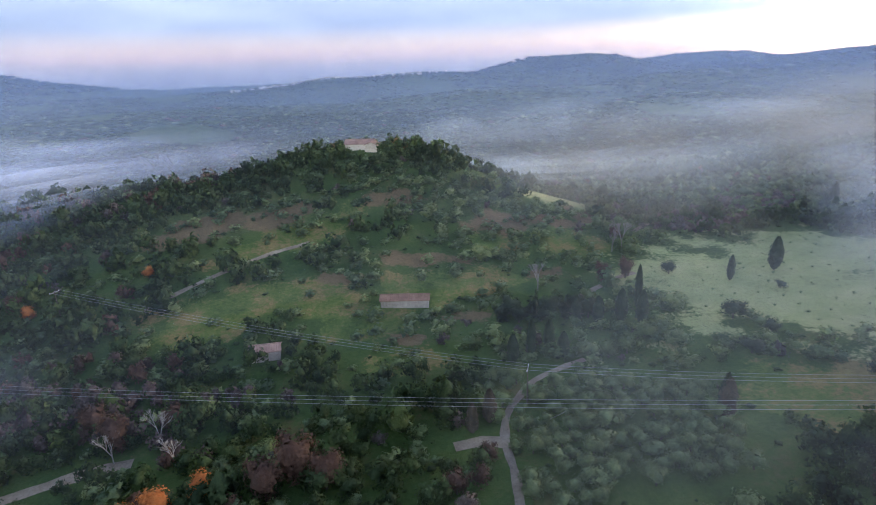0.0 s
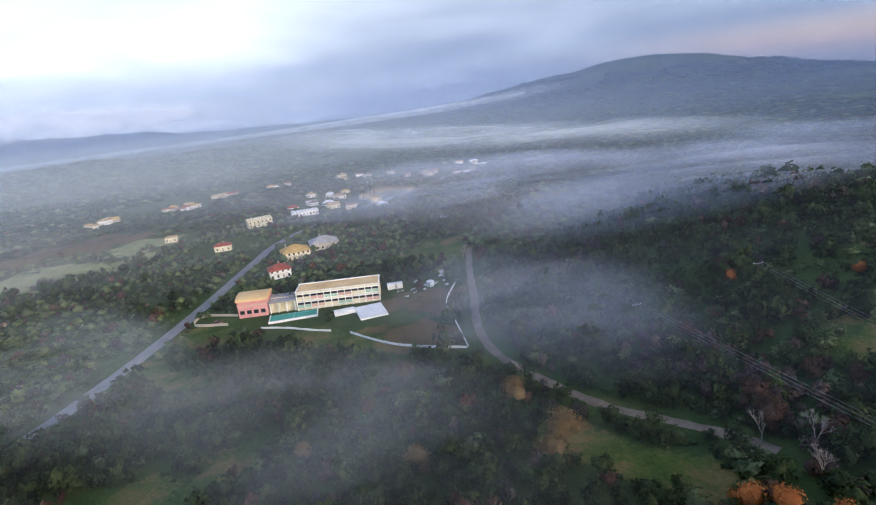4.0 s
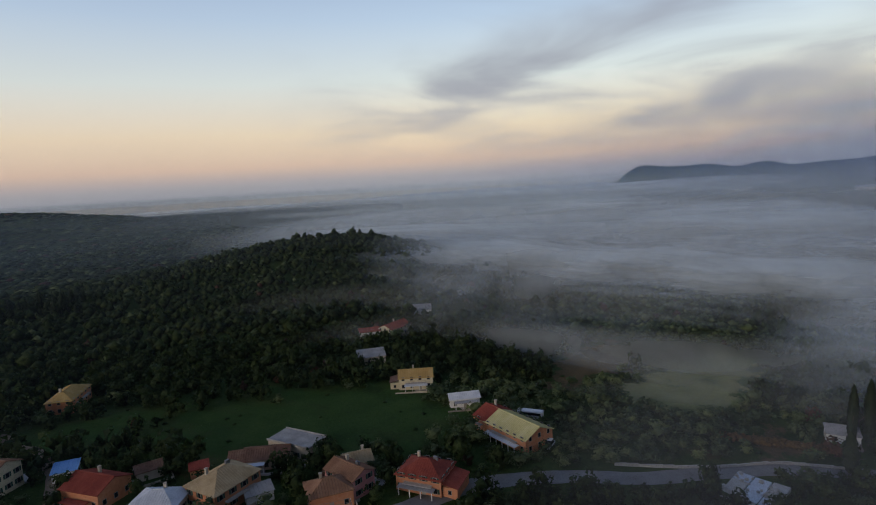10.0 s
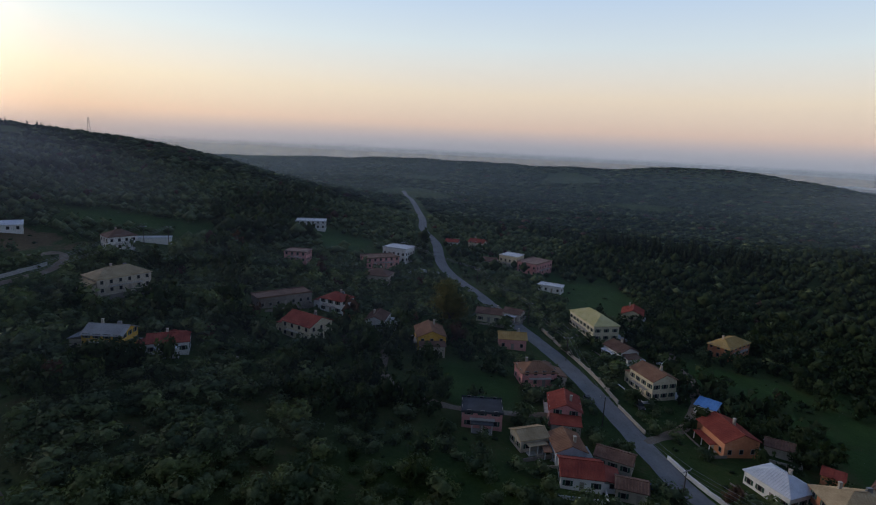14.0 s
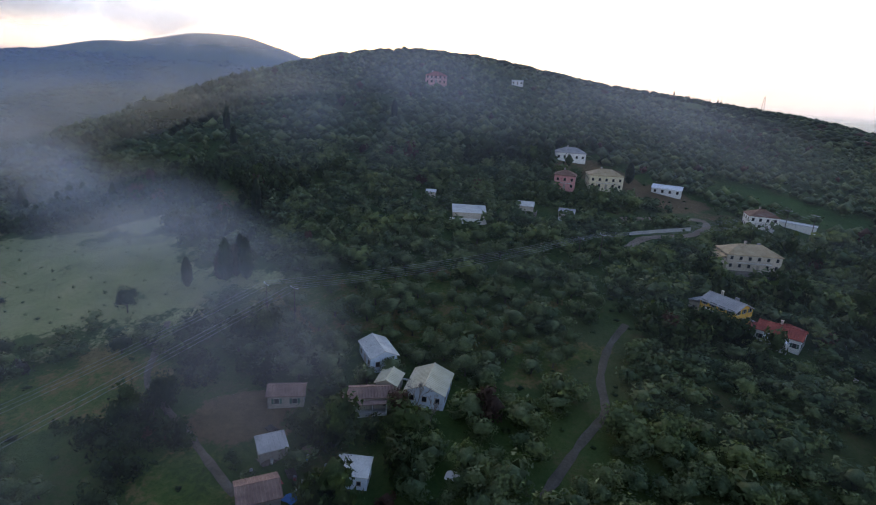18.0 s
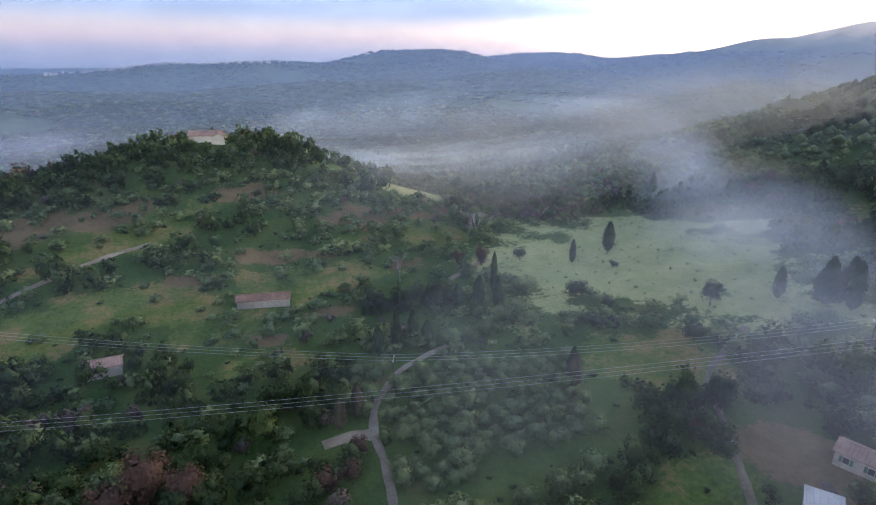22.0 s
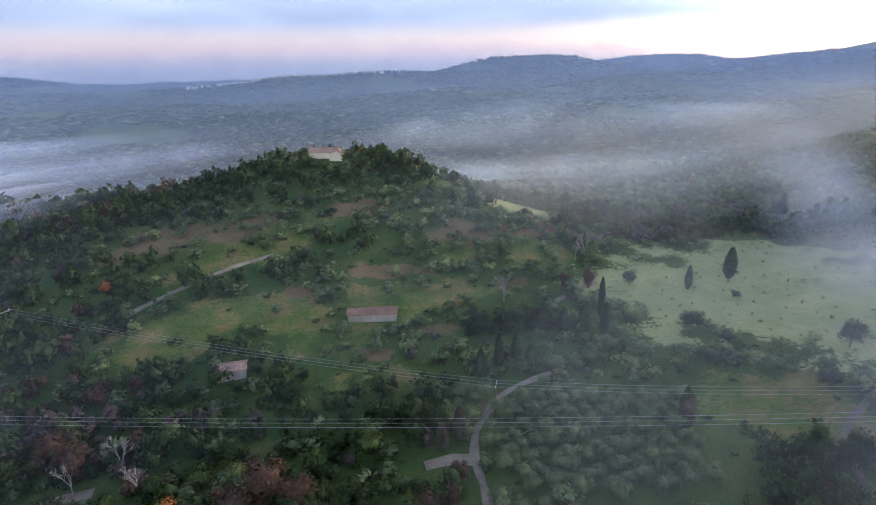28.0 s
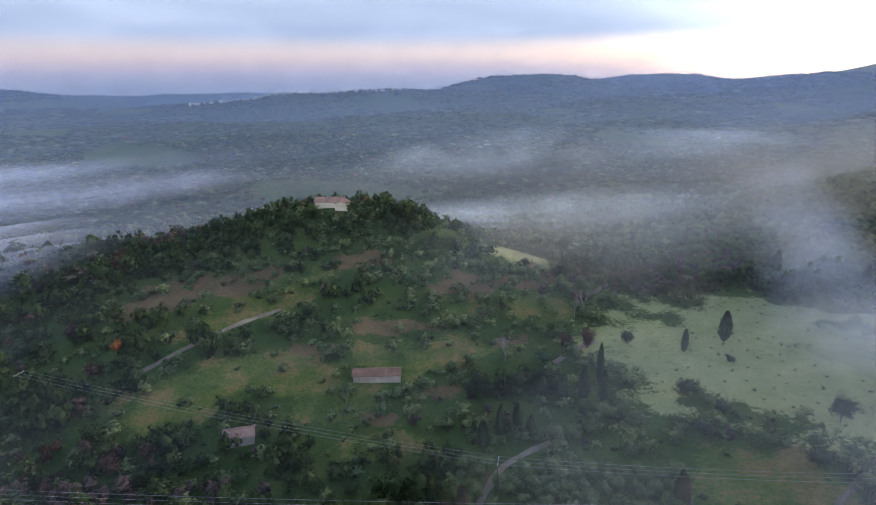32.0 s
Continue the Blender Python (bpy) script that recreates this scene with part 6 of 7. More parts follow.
for i, (x, y, s) in enumerate([(-94, 64, 1.0), (-88, 58, 0.8), (-115, 66, 0.9), (-104, 34, 0.7), (-84, 8, 0.7), (-122, 10, 0.6)]):
    plant(tawny, x, y, s, 0.9, i * 70, first=i == 0)
gold = tree("golden_tree", "round", M_TAWNY, 300, 2.4, 4.5, 0.05, 79, "golden bush beside the hilltop house", group="golden bushes")
for i, (x, y, s) in enumerate([(-44, 246, 1.0), (-17, 247, 1.1), (-13, 246, 0.8)]):
    plant(gold, x, y, s, 1.0, i * 70, first=i == 0)


def bare_tree(seed, label):
    """A leafless tree: forking branches down to twigs."""
    top = new("bare_tree")
    tagged(top, label, "tree", "bare trees")
    rg = random.Random(seed)
    bm, tw = bmesh.new(), bmesh.new()

    def grow(target, p, d, length, r, depth):
        q = p + d * length
        s = d.orthogonal().normalized()
        u = d.cross(s)
        rings = [[target.verts.new(c + (s * math.cos(k * 2.0944) + u * math.sin(k * 2.0944)) * rr) for k in range(3)] for c, rr in ((p, r), (q, r * 0.62))]
        for k in range(3):
            target.faces.new((rings[0][k], rings[0][(k + 1) % 3], rings[1][(k + 1) % 3], rings[1][k]))
        if depth:
            for _ in range(3 if depth > 1 else 4):
                e = (d + Vector((rg.uniform(-0.7, 0.7), rg.uniform(-0.7, 0.7), rg.uniform(-0.1, 0.5)))).normalized()
                grow(bm if depth > 2 else tw, q, e, length * rg.uniform(0.6, 0.85), r * 0.6, depth - 1)

    grow(bm, Vector((0, 0, -0.3)), Vector((0, 0, 1)), 2.6, 0.22, 5)
    part("trunk", bm, M_TWIGPALE, top)
    tagged(part("twig_crown", tw, M_TWIGPALE, top), kind="stuff")
    return top


M_TWIGPALE = surface("pale_bark", [(0.14, 0.12, 0.105), (0.22, 0.195, 0.175), (0.30, 0.27, 0.24)], 2, 0.9)
bare = bare_tree(5, "leafless pale-barked tree on the slope")
for i, (x, y, s) in enumerate([(31, 163, 1.1), (66, 191, 1.3), (95, 27, 0.8), (98, 31, 0.9), (-62, 104, 1.0), (-70, 99, 0.9), (-56, 97, 0.9), (62, 189, 1.0), (-250, 118, 1.0)]):
    plant(bare, x, y, s, 1.0, i * 77, first=i == 0)

# young trees in rows over the meadow
rg = np.random.default_rng(12)
mx, my = np.meshgrid(np.arange(70, 150, 5.5), np.arange(85, 195, 5.0))
mx, my = mx.ravel() + rg.uniform(-0.9, 0.9, mx.size), my.ravel() + rg.uniform(-0.9, 0.9, mx.size)
ok = (field_weight(mx, my)[0] > 0.5) & is_free(mx, my) & (rg.uniform(size=mx.size) < 0.75)
sz = rg.uniform(0.45, 1.0, ok.sum())
wood("young_trees", M_OLIVE, "olive", mx[ok], my[ok], 0.7 * sz, 1.2 * sz, 24, "young olive saplings in rows on the meadow", 51, 0.1)
# reeds beside the road
u = rg.uniform(size=420)
rx, ry = -122.5 - 24.7 * u + rg.uniform(-1.6, 1.6, 420), -122.4 + 18.6 * u + rg.uniform(-1.6, 1.6, 420)
wood("reeds", M_TAWNY, "tuft", rx, ry, rg.uniform(0.5, 1.0, 420), rg.uniform(1.4, 2.4, 420), 14, "tawny reed bed beside the road", 52, 0.0)


# ---- vehicles ----
M_TYRE = surface("tyre", [(0.015, 0.015, 0.016), (0.03, 0.03, 0.03)], 4, 0.9)
M_PAINT = {k: surface("car_paint_" + k, [c, tuple(1.15 * v for v in c)], 1, 0.3) for k, c in (("white", (0.62, 0.63, 0.64)), ("dark", (0.03, 0.032, 0.036)), ("blue", (0.05, 0.11, 0.28)), ("red", (0.22, 0.03, 0.03)))}


def car(x, y, turn, colour, length=4.2, height=1.45, width=1.75, kind="car", label=""):
    top = new(kind)
    top.matrix_basis = pose(x, y, float(gnd(x, y)) + 0.22, 0, 0, turn)
    tagged(top, label or f"parked {colour} car with dark windows", kind, "parked cars")
    a, w = length / 2, width / 2
    boxy = height > 2
    bm = bmesh.new()
    shell(bm, -a, -w, 0.28, a, w, 0.85 if not boxy else height)
    bmesh.ops.bevel(bm, geom=bm.edges[:], offset=0.1, segments=2, affect="EDGES")
    part("body", bm, M_PAINT[colour], top)
    if not boxy:
        bm = bmesh.new()
        vs = [bm.verts.new(c) for c in ((-a * 0.75, -w * 0.93, 0.84), (a * 0.45, -w * 0.93, 0.84), (a * 0.45, w * 0.93, 0.84), (-a * 0.75, w * 0.93, 0.84), (-a * 0.55, -w * 0.8, height), (a * 0.15, -w * 0.8, height), (a * 0.15, w * 0.8, height), (-a * 0.55, w * 0.8, height))]
        for f in ((4, 5, 6, 7), (0, 1, 5, 4), (1, 2, 6, 5), (2, 3, 7, 6), (3, 0, 4, 7)):
            bm.faces.new([vs[i] for i in f])
        cabin = part("cabin", bm, M_GLASS, top, "dark glazed cabin")
        block("roof", cabin, [(-a * 0.55, -w * 0.8, height, a * 0.15, w * 0.8, height + 0.05)], M_PAINT[colour])
    else:
        block("windscreen", top, [(a, -w * 0.85, height * 0.55, a + 0.02, w * 0.85, height * 0.88)], M_GLASS)
        for s in (-1, 1):
            y0, y1 = sorted((s * w, s * (w + 0.02)))
            block("side_window", top, [(-a * 0.85, y0, height * 0.58, a * 0.85, y1, height * 0.85)], M_GLASS)
    for sx in (-0.62, 0.62):
        for sy in (-1, 1):
            bm = bmesh.new()
            bmesh.ops.create_cone(bm, cap_ends=True, segments=14, radius1=0.32, radius2=0.32, depth=0.2, matrix=Matrix.Translation((a * sx, sy * (w - 0.08), 0.1)) @ Matrix.Rotation(radians(90), 4, "X"))
            wheel = part("wheel", bm, M_TYRE, top)
            bm = bmesh.new()
            bmesh.ops.create_cone(bm, cap_ends=True, segments=10, radius1=0.19, radius2=0.19, depth=0.03, matrix=Matrix.Translation((a * sx, sy * (w + 0.03), 0.1)) @ Matrix.Rotation(radians(90), 4, "X"))
            part("rim", bm, M_METAL, wheel)
    for s in (-1, 1):
        block("headlight", top, [(a - 0.02, s * w * 0.7 - 0.15, 0.55, a + 0.02, s * w * 0.7 + 0.15, 0.72)], M_WALL["white"])


for row in [(76, -137, 135, "dark"), (99, -206, 30, "white"), (77, -186, 100, "white"), (65, -147, 140, "dark"), (46, -111, 40, "blue"), (49.5, -107.5, 40, "dark"), (-247, -3, 60, "red"), (203, -186, 120, "white")]:
    car(*row)
car(-73, -131.5, 40, "white", 5.0, 1.9, 1.9, "pickup", "white pickup parked at the end of the barn")
car(-77, -150, -40, "white", 8.0, 2.9, 2.3, "bus", "white minibus parked behind the barn")

# ---- broken concrete yard by the lane ----
slab = new("concrete_yard")
slab.matrix_basis = pose(-107, -95, float(gnd(-107, -95)) + 0.15, 0, 0, 25)
tagged(slab, "cracked pale concrete yard strewn with rubble beside the lane", "yard")
rg = random.Random(3)
for i in range(4):
    for j in range(3):
        block("slab", slab, [(-8 + i * 4.1, -6 + j * 4.1, -1.0, -4.1 + i * 4.1 + rg.uniform(-0.3, 0), -2.1 + j * 4.1 + rg.uniform(-0.3, 0), rg.uniform(0.05, 0.25))], M_CONCRETE if rg.random() < 0.6 else M_WALL["lblue"])
for i in range(40):
    bm = bmesh.new()
    bmesh.ops.create_icosphere(bm, subdivisions=1, radius=rg.uniform(0.25, 0.7))
    for v in bm.verts:
        v.co *= rg.uniform(0.7, 1.2)
    part("rubble", bm, M_CONCRETE, slab).matrix_basis = pose(rg.uniform(-8, 8), rg.uniform(-6, 6), 0.3)

# ---- farther villages ----
rg = random.Random(21)
for i, (x, y) in enumerate(FAR):
    for k in range(1 if i in (4, 7, 14, 15) else 4):
        px, py = x + (rg.uniform(-24, 24) if k else 0), y + (rg.uniform(-24, 24) if k else 0)
        w = rg.uniform(7, 12)
        house(px, py, w, w * rg.uniform(0.55, 0.8), rg.choice((2.8, 3.2, 3.6)), rg.uniform(50, 110), rg.choice(("gable", "hip", "hip", "flat")), rg.choice(("red", "tan", "tan", "ochre", "white", "pinkt")), rg.choice(("white", "cream", "white", "beige")), "distant_house")
bm = bmesh.new()
for i in range(300):
    a = radians(max(-19, min(3, rg.gauss(-9, 4.5))))
    r = rg.uniform(1740, 1850)
    x, y = r * math.sin(a), r * math.cos(a)
    z, w, h = float(gnd(x, y)), rg.uniform(4, 9), rg.uniform(3, 6)
    shell(bm, x - w / 2, y - w / 3, z - 3, x + w / 2, y + w / 3, z + h + 1)
me = bpy.data.meshes.new("town")
bm.to_mesh(me)
bm.free()
me.materials.append(M_WALL["beige"])
tagged(new("town", me), "pale houses of a distant hilltop town", "town", kind="stuff")
for x, y, L, turn in ((-1420, -1330, 150, 40), (-1480, -1000, 110, 35)):
    g = new("greenhouse")
    g.matrix_basis = pose(x, y, float(gnd(x, y)) + 0.5, 0, 0, turn)
    tagged(g, "long white greenhouse in the misty plain", "greenhouse")
    block("wall", g, [(-L / 2, -25, -4, L / 2, 25, 6)], M_WALL["white"])
    bm = bmesh.new()
    gable_roof(bm, L, 50, 6, 0.12, 0.3)
    part("roof", bm, M_ROOF["white"], g)


def pylon(x, y, h):
    top = new("pylon")
    top.matrix_basis = pose(x, y, float(gnd(x, y)))
    tagged(top, "steel lattice pylon on the ridge", "pylon", "pylons")
    for sx in (-1, 1):
        for sy in (-1, 1):
            bm = bmesh.new()
            vs = [bm.verts.new((sx * r + dx, sy * r + dy, z)) for r, z in ((2.6, -0.5), (0.5, h)) for dx, dy in ((-0.14, -0.14), (0.14, -0.14), (0.14, 0.14), (-0.14, 0.14))]
            for k in range(4):
                bm.faces.new((vs[k], vs[(k + 1) % 4], vs[4 + (k + 1) % 4], vs[4 + k]))
            part("leg", bm, M_METAL, top)
    for z, w in ((h * 0.8, 5), (h * 0.92, 4), (h, 2.5)):
        block("cross_arm", top, [(-w, -0.2, z, w, 0.2, z + 0.3)], M_METAL)
    for k in range(6):
        z = h * k / 7 + 1
        r = 2.6 - 2.1 * z / h
        block("brace", top, [(-r, -r - 0.08, z, r, -r + 0.08, z + 0.2), (-r, r - 0.08, z, r, r + 0.08, z + 0.2)], M_METAL)


pylon(760, -165, 30)
pylon(880, -190, 30)


# ---- clutter round the farmstead ----
M_TARP = {k: surface("tarp_" + k, [c, tuple(1.3 * v for v in c)], 1.2, 0.6, 0.3) for k, c in (("teal", (0.03, 0.22, 0.20)), ("blue", (0.06, 0.16, 0.38)), ("white", (0.52, 0.52, 0.50)), ("red", (0.28, 0.05, 0.04)), ("brown", (0.12, 0.09, 0.06)))}
rg = random.Random(29)


def tarp(x, y, size, colour):
    """A crumpled sheet over a heap."""
    top = new("tarpaulin")
    top.matrix_basis = pose(x, y, float(gnd(x, y)), 0, 0, rg.uniform(0, 360))
    tagged(top, f"crumpled {colour} tarpaulin over a heap in the farmyard", "tarpaulin", "farmyard clutter")
    bm = bmesh.new()
    bmesh.ops.create_grid(bm, x_segments=7, y_segments=7, size=size)
    for v in bm.verts:
        r = v.co.length / size
        v.co.z = max(0.0, (1 - r * r * 0.8)) * size * 0.5 * rg.uniform(0.7, 1.1) + 0.03
        v.co.x *= rg.uniform(0.85, 1.15)
    part("sheet", bm, M_TARP[colour], top)
    bm = bmesh.new()
    shell(bm, -size * 0.5, -size * 0.5, -0.3, size * 0.5, size * 0.5, size * 0.2)
    part("heap", bm, M_TARP["brown"], top)


def wood_pile(x, y, turn, n):
    top = new("wood_pile")
    top.matrix_basis = pose(x, y, float(gnd(x, y)), 0, 0, turn)
    tagged(top, "stacked pile of cut logs beside the farm sheds", "wood pile", "farmyard clutter")
    for k in range(n):
        bm = bmesh.new()
        bmesh.ops.create_cone(bm, cap_ends=True, segments=7, radius1=0.17, radius2=0.15, depth=2.2 + rg.uniform(-0.3, 0.3))
        part("log", bm, M_BARK, top).matrix_basis = pose(rg.uniform(-0.1, 0.1), (k % 5) * 0.34 + (k // 5 % 2) * 0.17, 0.17 + (k // 5) * 0.29, 0, 90, 0)


def drum(x, y, colour):
    top = new("oil_drum")
    top.matrix_basis = pose(x, y, float(gnd(x, y)))
    tagged(top, f"{colour} metal drum standing in the farmyard", "drum", "farmyard clutter")
    bm = bmesh.new()
    bmesh.ops.create_cone(bm, cap_ends=True, segments=12, radius1=0.3, radius2=0.3, depth=0.9, matrix=Matrix.Translation((0, 0, 0.45)))
    part("barrel", bm, M_TARP[colour], top)
    for z in (0.3, 0.6, 0.88):
        bm = bmesh.new()
        bmesh.ops.create_cone(bm, cap_ends=True, segments=12, radius1=0.325, radius2=0.325, depth=0.05, matrix=Matrix.Translation((0, 0, z)))
        part("hoop", bm, M_METAL, top)


for x, y, size, colour in ((78.3, 39.4, 1.3, "teal"), (76.2, 52.6, 1.6, "brown"), (73.8, 43.3, 0.8, "white"), (69.7, 43.7, 1.2, "blue"), (69.5, 39, 1.0, "white"), (81, 47, 1.1, "brown"), (84, 19, 1.3, "white"), (72, 48, 0.9, "red"), (86, 44, 1.2, "brown")):
    tarp(x, y, size, colour)
for x, y, turn, n in ((78, 51, 20, 15), (84, 56, 70, 10), (75, 46, 45, 10)):
    wood_pile(x, y, turn, n)
for k in range(12):
    drum(77 + rg.uniform(-7, 9), 48 + rg.uniform(-9, 9), rg.choice(("blue", "red", "white", "teal")))


# ---- mist ----
# see-through cylinders paint the distance haze; far ones are coloured bluer and darker
def haze_ring(radius, density, top, seed, low=False):
    n = 96
    a = np.linspace(0, 2 * math.pi, n, endpoint=False)
    v = np.concatenate([np.stack([radius * np.sin(a), radius * np.cos(a), np.full(n, z)], -1) for z in (-30, top + 5)])
    j = np.arange(n)
    f = np.stack([j, (j + 1) % n, n + (j + 1) % n, n + j], -1)
    me = mesh_from("haze", v, f)
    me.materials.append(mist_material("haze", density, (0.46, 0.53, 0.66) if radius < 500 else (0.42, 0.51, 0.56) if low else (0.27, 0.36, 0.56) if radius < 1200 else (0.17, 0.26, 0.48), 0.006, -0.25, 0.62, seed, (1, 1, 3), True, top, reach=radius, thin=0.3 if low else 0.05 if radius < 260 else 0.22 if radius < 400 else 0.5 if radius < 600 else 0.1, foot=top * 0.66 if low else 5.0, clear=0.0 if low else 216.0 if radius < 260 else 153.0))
    tagged(new("haze", me), "see-through ring sheet painted as bluish distance haze", "haze", kind="stuff")


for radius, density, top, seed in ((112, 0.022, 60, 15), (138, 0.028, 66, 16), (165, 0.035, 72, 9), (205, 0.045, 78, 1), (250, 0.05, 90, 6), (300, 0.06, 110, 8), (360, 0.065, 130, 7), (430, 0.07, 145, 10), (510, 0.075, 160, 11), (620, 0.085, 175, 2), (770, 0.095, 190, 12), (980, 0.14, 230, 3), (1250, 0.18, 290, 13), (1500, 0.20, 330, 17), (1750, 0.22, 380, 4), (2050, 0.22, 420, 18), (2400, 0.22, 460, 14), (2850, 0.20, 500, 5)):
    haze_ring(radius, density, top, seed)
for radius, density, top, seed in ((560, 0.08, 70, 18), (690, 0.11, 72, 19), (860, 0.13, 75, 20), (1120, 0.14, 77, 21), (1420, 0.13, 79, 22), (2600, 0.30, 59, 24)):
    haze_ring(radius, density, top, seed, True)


def fog_bank(x, y, z, length, width, turn, density, scale, lo, hi, seed, layers=3, rise=5.0, tone=(0.92, 0.97, 0.94)):
    """A bank of fog: a few thin sheets one above the other, z metres above the broad lie of the land."""
    n = 24
    u, v = np.meshgrid(np.linspace(0, 1, n + 1), np.linspace(0, 1, n + 1), indexing="ij")
    c, s = math.cos(radians(turn)), math.sin(radians(turn))
    i, j = np.meshgrid(np.arange(n), np.arange(n), indexing="ij")
    k = i * (n + 1) + j
    f = np.stack([k, k + n + 1, k + n + 2, k + 1], -1).reshape(-1, 4)
    mat = mist_material("fog", 1 - (1 - density) ** (1.5 / layers), tone, scale, lo, hi, seed)
    top = new("fog_bank")
    top.matrix_basis = pose(x, y, 0, 0, 0, turn)
    tagged(top, "drifting bank of pale morning fog", "fog", kind="stuff")
    for q in range(layers):
        grow = 1.0 - 0.10 * q
        px, py = (u - 0.5) * length * grow, (v - 0.5) * width * grow
        pz = gnd(x + px * c - py * s, y + px * s + py * c)
        for _ in range(16):
            e = np.pad(pz, 1, mode="edge")
            pz = (e[:-2, 1:-1] + e[2:, 1:-1] + e[1:-1, :-2] + e[1:-1, 2:] + 2 * pz) / 6
        pz = pz + z + q * rise + 0.8 * np.sin(u * 7 + seed + q) * np.cos(v * 5 + seed * 2)
        me = mesh_from("fog_sheet", np.stack([px, py, pz], -1).reshape(-1, 3), f)
        uv = me.uv_layers.new(name="UVMap")
        idx = f.ravel()
        uv.data.foreach_set("uv", np.stack([u.ravel()[idx], v.ravel()[idx]], -1).astype(np.float32).ravel())
        me.materials.append(mat)
        new("fog_sheet", me).parent = top


# where a row ends in a tone, that colour also carries the local light
FOGS = [
    (140, 145, 6, 150, 78, 68, 0.30, 0.018, 0.20, 0.78, 3, 3, 5.0, (0.66, 0.68, 0.68)),      # plume over the meadow
    (172, 225, 6, 150, 52, 62, 0.42, 0.016, 0.20, 0.76, 4, 3, 5.0, (0.66, 0.68, 0.68)),
    (240, 345, 8, 260, 60, 60, 0.40, 0.012, 0.22, 0.75, 6, 3, 5.0, (0.66, 0.68, 0.70)),
    (116, 92, 6, 120, 78, 56, 0.13, 0.018, 0.18, 0.78, 5, 3, 5.0, (0.62, 0.63, 0.64)),
    (86, 62, 8, 90, 60, 40, 0.09, 0.022, 0.18, 0.78, 14, 3, 5.0, (0.60, 0.57, 0.60)),
    (62, 112, 8, 170, 100, 40, 0.075, 0.012, 0.10, 0.80, 63, 3, 5.0, (0.66, 0.70, 0.66)),    # over the grove
    (-105, -88, 9, 190, 120, 35, 0.09, 0.012, 0.12, 0.80, 64, 3, 5.0, (0.72, 0.68, 0.66)),   # over the road
    (110, 265, 8, 300, 150, 30, 0.16, 0.009, 0.18, 0.80, 16),
    (-300, 480, 8, 460, 130, 40, 0.45, 0.008, 0.24, 0.74, 7, 3, 5.0, (0.68, 0.74, 0.88)),   # behind the hill, its dim blue light put into the tone
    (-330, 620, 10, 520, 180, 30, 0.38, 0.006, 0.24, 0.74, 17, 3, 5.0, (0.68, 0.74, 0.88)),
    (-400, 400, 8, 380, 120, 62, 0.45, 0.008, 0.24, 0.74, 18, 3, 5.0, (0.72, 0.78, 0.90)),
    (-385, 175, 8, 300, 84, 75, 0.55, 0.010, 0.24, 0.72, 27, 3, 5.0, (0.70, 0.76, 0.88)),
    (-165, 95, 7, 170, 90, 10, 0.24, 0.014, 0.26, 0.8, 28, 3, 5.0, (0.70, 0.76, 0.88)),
    (-265, -390, 6, 480, 420, 60, 0.92, 0.009, 0.32, 0.70, 9),   # western valley
    (-340, -290, 8, 560, 360, 30, 0.85, 0.008, 0.33, 0.72, 10),
    (-560, -520, 10, 640, 420, 35, 0.93, 0.005, 0.16, 0.62, 11),
    (-430, -900, 12, 1300, 860, 50, 0.90, 0.003, 0.20, 0.57, 13, 2),
    (-1300, -2300, 20, 3600, 2400, 50, 0.93, 0.0012, 0.18, 0.5, 21, 2),
    (250, -1900, 14, 2600, 700, 5, 0.93, 0.0022, 0.12, 0.55, 51, 2),
    (-260, -1330, 10, 620, 420, 20, 0.9, 0.004, 0.14, 0.58, 52, 2),
    (-200, -45, 9, 170, 80, 20, 0.20, 0.016, 0.26, 0.78, 15),
    (-225, -130, 7, 200, 120, 35, 0.45, 0.012, 0.22, 0.74, 55),
    (-1000, 420, 16, 1500, 480, 20, 0.55, 0.003, 0.30, 0.68, 19, 2),
    (-1900, 150, 20, 2600, 560, 80, 0.70, 0.0016, 0.27, 0.6, 23, 2),
    (-120, 15, 7, 170, 100, 30, 0.10, 0.016, 0.2, 0.8, 41),
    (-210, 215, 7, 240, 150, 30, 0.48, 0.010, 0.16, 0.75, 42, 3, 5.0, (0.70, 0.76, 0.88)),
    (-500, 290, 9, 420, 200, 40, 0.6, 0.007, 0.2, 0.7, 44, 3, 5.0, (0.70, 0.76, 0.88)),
    (60, 330, 9, 360, 150, 10, 0.40, 0.008, 0.2, 0.8, 43),
    (250, 680, 14, 800, 300, 20, 0.40, 0.005, 0.24, 0.75, 25),
    (400, 40, 10, 420, 300, 70, 0.26, 0.006, 0.15, 0.80, 61, 3, 7.0, (0.74, 0.70, 0.68)),     # thin mist on the eastern slope, sunlit warmth put into the tone
    (330, 150, 9, 360, 220, 40, 0.22, 0.007, 0.15, 0.80, 62, 3, 6.0, (0.70, 0.68, 0.68)),
]
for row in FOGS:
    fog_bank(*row)


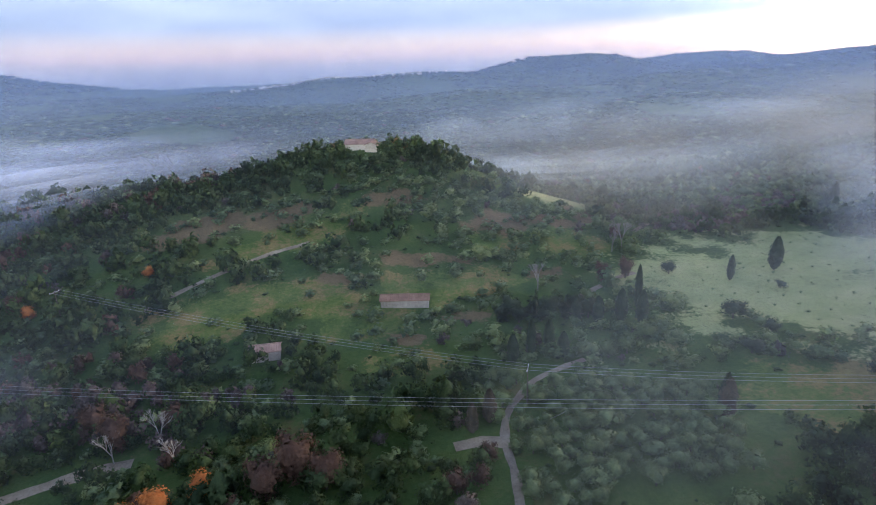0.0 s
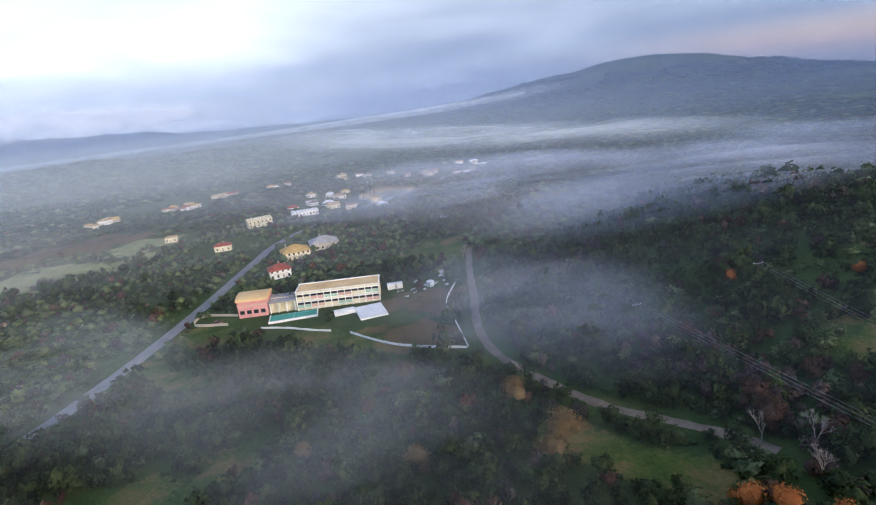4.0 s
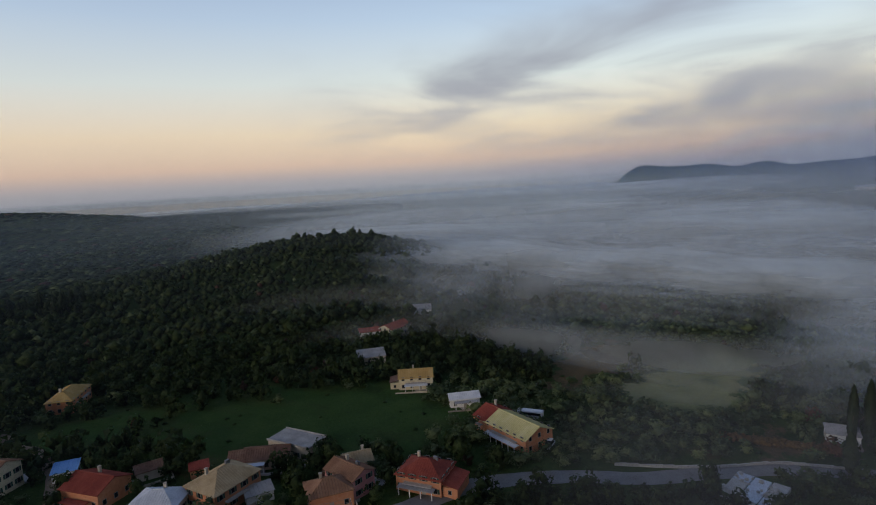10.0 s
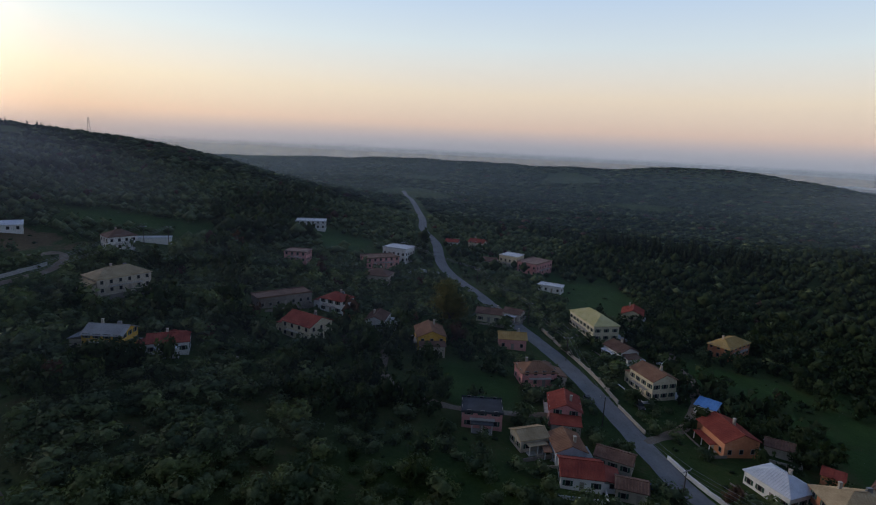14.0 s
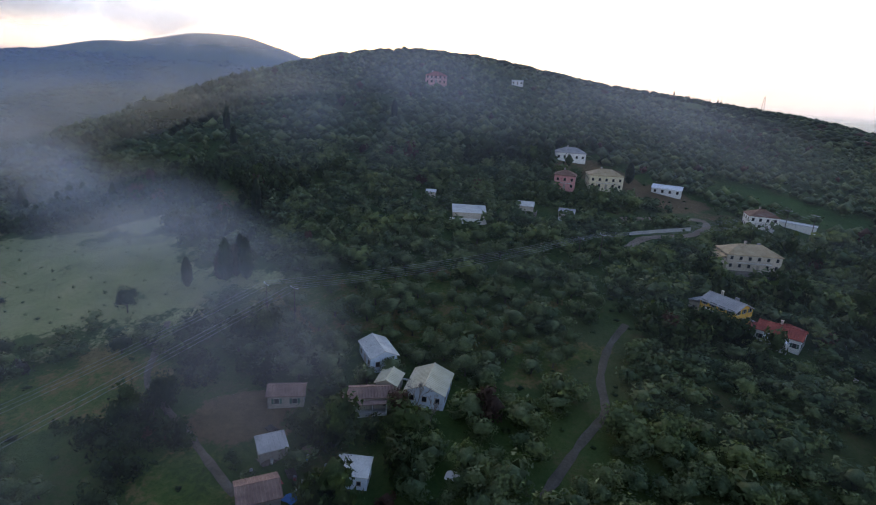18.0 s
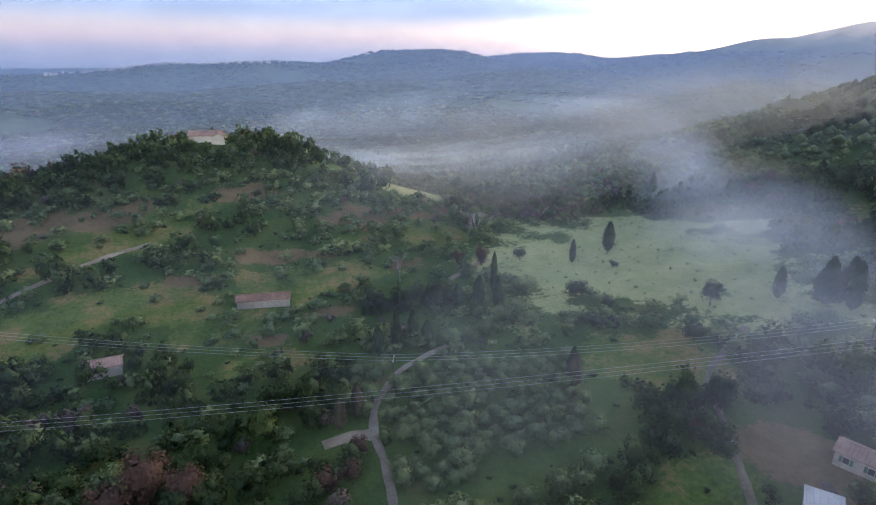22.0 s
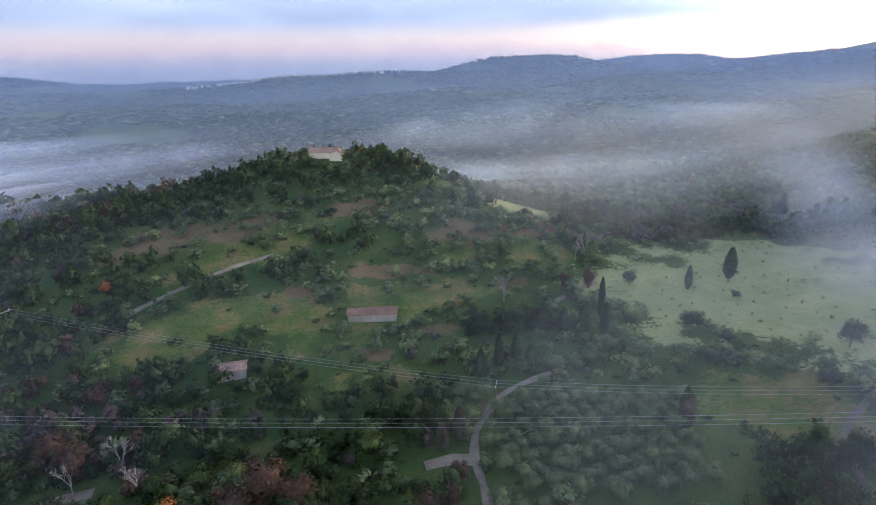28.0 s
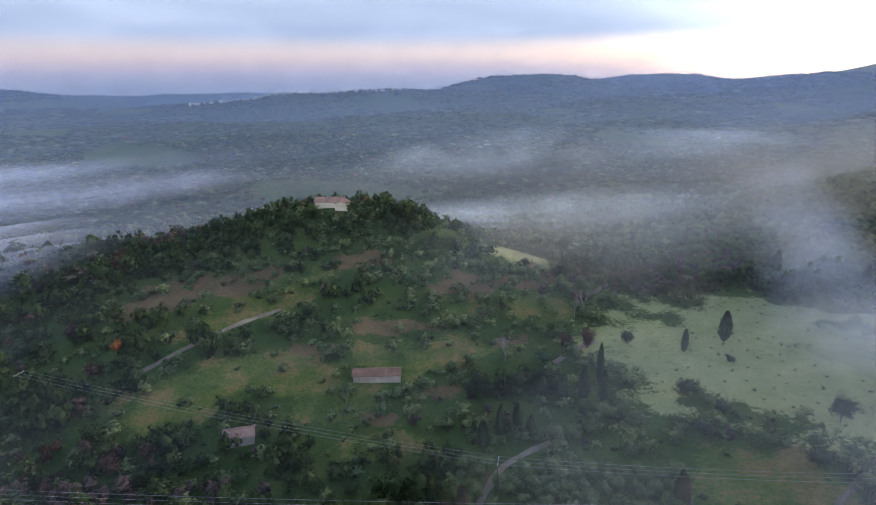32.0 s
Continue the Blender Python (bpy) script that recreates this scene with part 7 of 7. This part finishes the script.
def mist_veil(az, r, width, height, density, seed):
    """A soft upright billow of mist standing on the land at a bearing and distance from the middle of the place."""
    n = 10
    u, v = np.meshgrid(np.linspace(0, 1, n + 1), np.linspace(0, 1, n + 1), indexing="ij")
    i, j = np.meshgrid(np.arange(n), np.arange(n), indexing="ij")
    k = i * (n + 1) + j
    f = np.stack([k, k + n + 1, k + n + 2, k + 1], -1).reshape(-1, 4)
    a = radians(az)
    x, y = r * math.sin(a), r * math.cos(a)
    bend = 0.12 * width * np.cos((u - 0.5) * math.pi + seed)
    me = mesh_from("mist_veil", np.stack([(u - 0.5) * width, bend, (v - 0.5) * height], -1).reshape(-1, 3), f)
    me.uv_layers.new(name="UVMap").data.foreach_set("uv", np.stack([u.ravel()[f.ravel()], v.ravel()[f.ravel()]], -1).astype(np.float32).ravel())
    # light on the mist is put into its tone by bearing; far veils paint blue haze
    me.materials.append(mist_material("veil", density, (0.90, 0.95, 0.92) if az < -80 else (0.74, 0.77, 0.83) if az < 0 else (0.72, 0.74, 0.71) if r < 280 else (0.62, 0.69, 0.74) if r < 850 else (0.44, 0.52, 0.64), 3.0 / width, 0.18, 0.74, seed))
    ob = new("mist_veil", me)
    ob.matrix_basis = pose(x, y, float(gnd(x, y)) + height * 0.32, 0, 0, -az)
    tagged(ob, "soft billow of morning mist and painted haze over the land", "mist", kind="stuff")


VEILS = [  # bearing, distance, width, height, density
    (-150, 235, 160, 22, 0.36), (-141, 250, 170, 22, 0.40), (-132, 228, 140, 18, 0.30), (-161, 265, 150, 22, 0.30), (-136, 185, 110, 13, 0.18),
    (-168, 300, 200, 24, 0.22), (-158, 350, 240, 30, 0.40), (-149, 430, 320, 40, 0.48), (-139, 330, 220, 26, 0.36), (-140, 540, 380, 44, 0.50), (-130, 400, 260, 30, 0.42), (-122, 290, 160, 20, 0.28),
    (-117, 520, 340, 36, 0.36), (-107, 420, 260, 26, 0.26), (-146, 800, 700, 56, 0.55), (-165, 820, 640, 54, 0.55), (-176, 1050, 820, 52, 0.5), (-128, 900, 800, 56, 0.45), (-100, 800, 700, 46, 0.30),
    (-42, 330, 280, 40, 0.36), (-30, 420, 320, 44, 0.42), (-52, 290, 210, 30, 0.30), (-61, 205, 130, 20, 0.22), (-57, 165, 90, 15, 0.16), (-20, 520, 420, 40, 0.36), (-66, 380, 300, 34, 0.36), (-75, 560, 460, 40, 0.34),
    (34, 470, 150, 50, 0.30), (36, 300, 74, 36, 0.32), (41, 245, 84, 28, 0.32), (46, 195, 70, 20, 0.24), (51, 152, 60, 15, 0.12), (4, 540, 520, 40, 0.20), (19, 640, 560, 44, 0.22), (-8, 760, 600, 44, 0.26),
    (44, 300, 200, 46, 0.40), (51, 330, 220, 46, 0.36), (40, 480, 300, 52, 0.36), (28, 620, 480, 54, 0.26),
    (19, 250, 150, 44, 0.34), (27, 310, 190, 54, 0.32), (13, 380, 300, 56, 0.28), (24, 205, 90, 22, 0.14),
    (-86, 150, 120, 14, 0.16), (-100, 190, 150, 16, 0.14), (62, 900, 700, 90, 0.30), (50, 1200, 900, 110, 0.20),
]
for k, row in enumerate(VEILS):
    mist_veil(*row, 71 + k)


def cloud_cap(x, y, z, width, height, turn, seed, density=0.85):
    """Cloud clinging to a mountain's top: an upright ragged veil."""
    n = 8
    u, v = np.meshgrid(np.linspace(0, 1, n + 1), np.linspace(0, 1, n + 1), indexing="ij")
    i, j = np.meshgrid(np.arange(n), np.arange(n), indexing="ij")
    k = i * (n + 1) + j
    f = np.stack([k, k + n + 1, k + n + 2, k + 1], -1).reshape(-1, 4)
    me = mesh_from("cloud_cap", np.stack([(u - 0.5) * width, 30 * np.sin(u * 9), (v - 0.5) * height], -1).reshape(-1, 3), f)
    me.uv_layers.new(name="UVMap").data.foreach_set("uv", np.stack([u.ravel()[f.ravel()], v.ravel()[f.ravel()]], -1).astype(np.float32).ravel())
    me.materials.append(mist_material("cloud", density, (0.95, 0.96, 0.98), 0.002, 0.2, 0.65, seed, facing=(0.66, 0.35, 0.66)))
    ob = new("cloud_cap", me)
    ob.matrix_basis = pose(x, y, z, 0, 0, turn)
    tagged(ob, "pale cloud clinging to the mountain top", "cloud", kind="stuff")


cloud_cap(1640, 1350, 270, 1700, 330, -50, 31)
cloud_cap(-2900, -1000, 140, 3200, 190, -72, 33, 0.5)
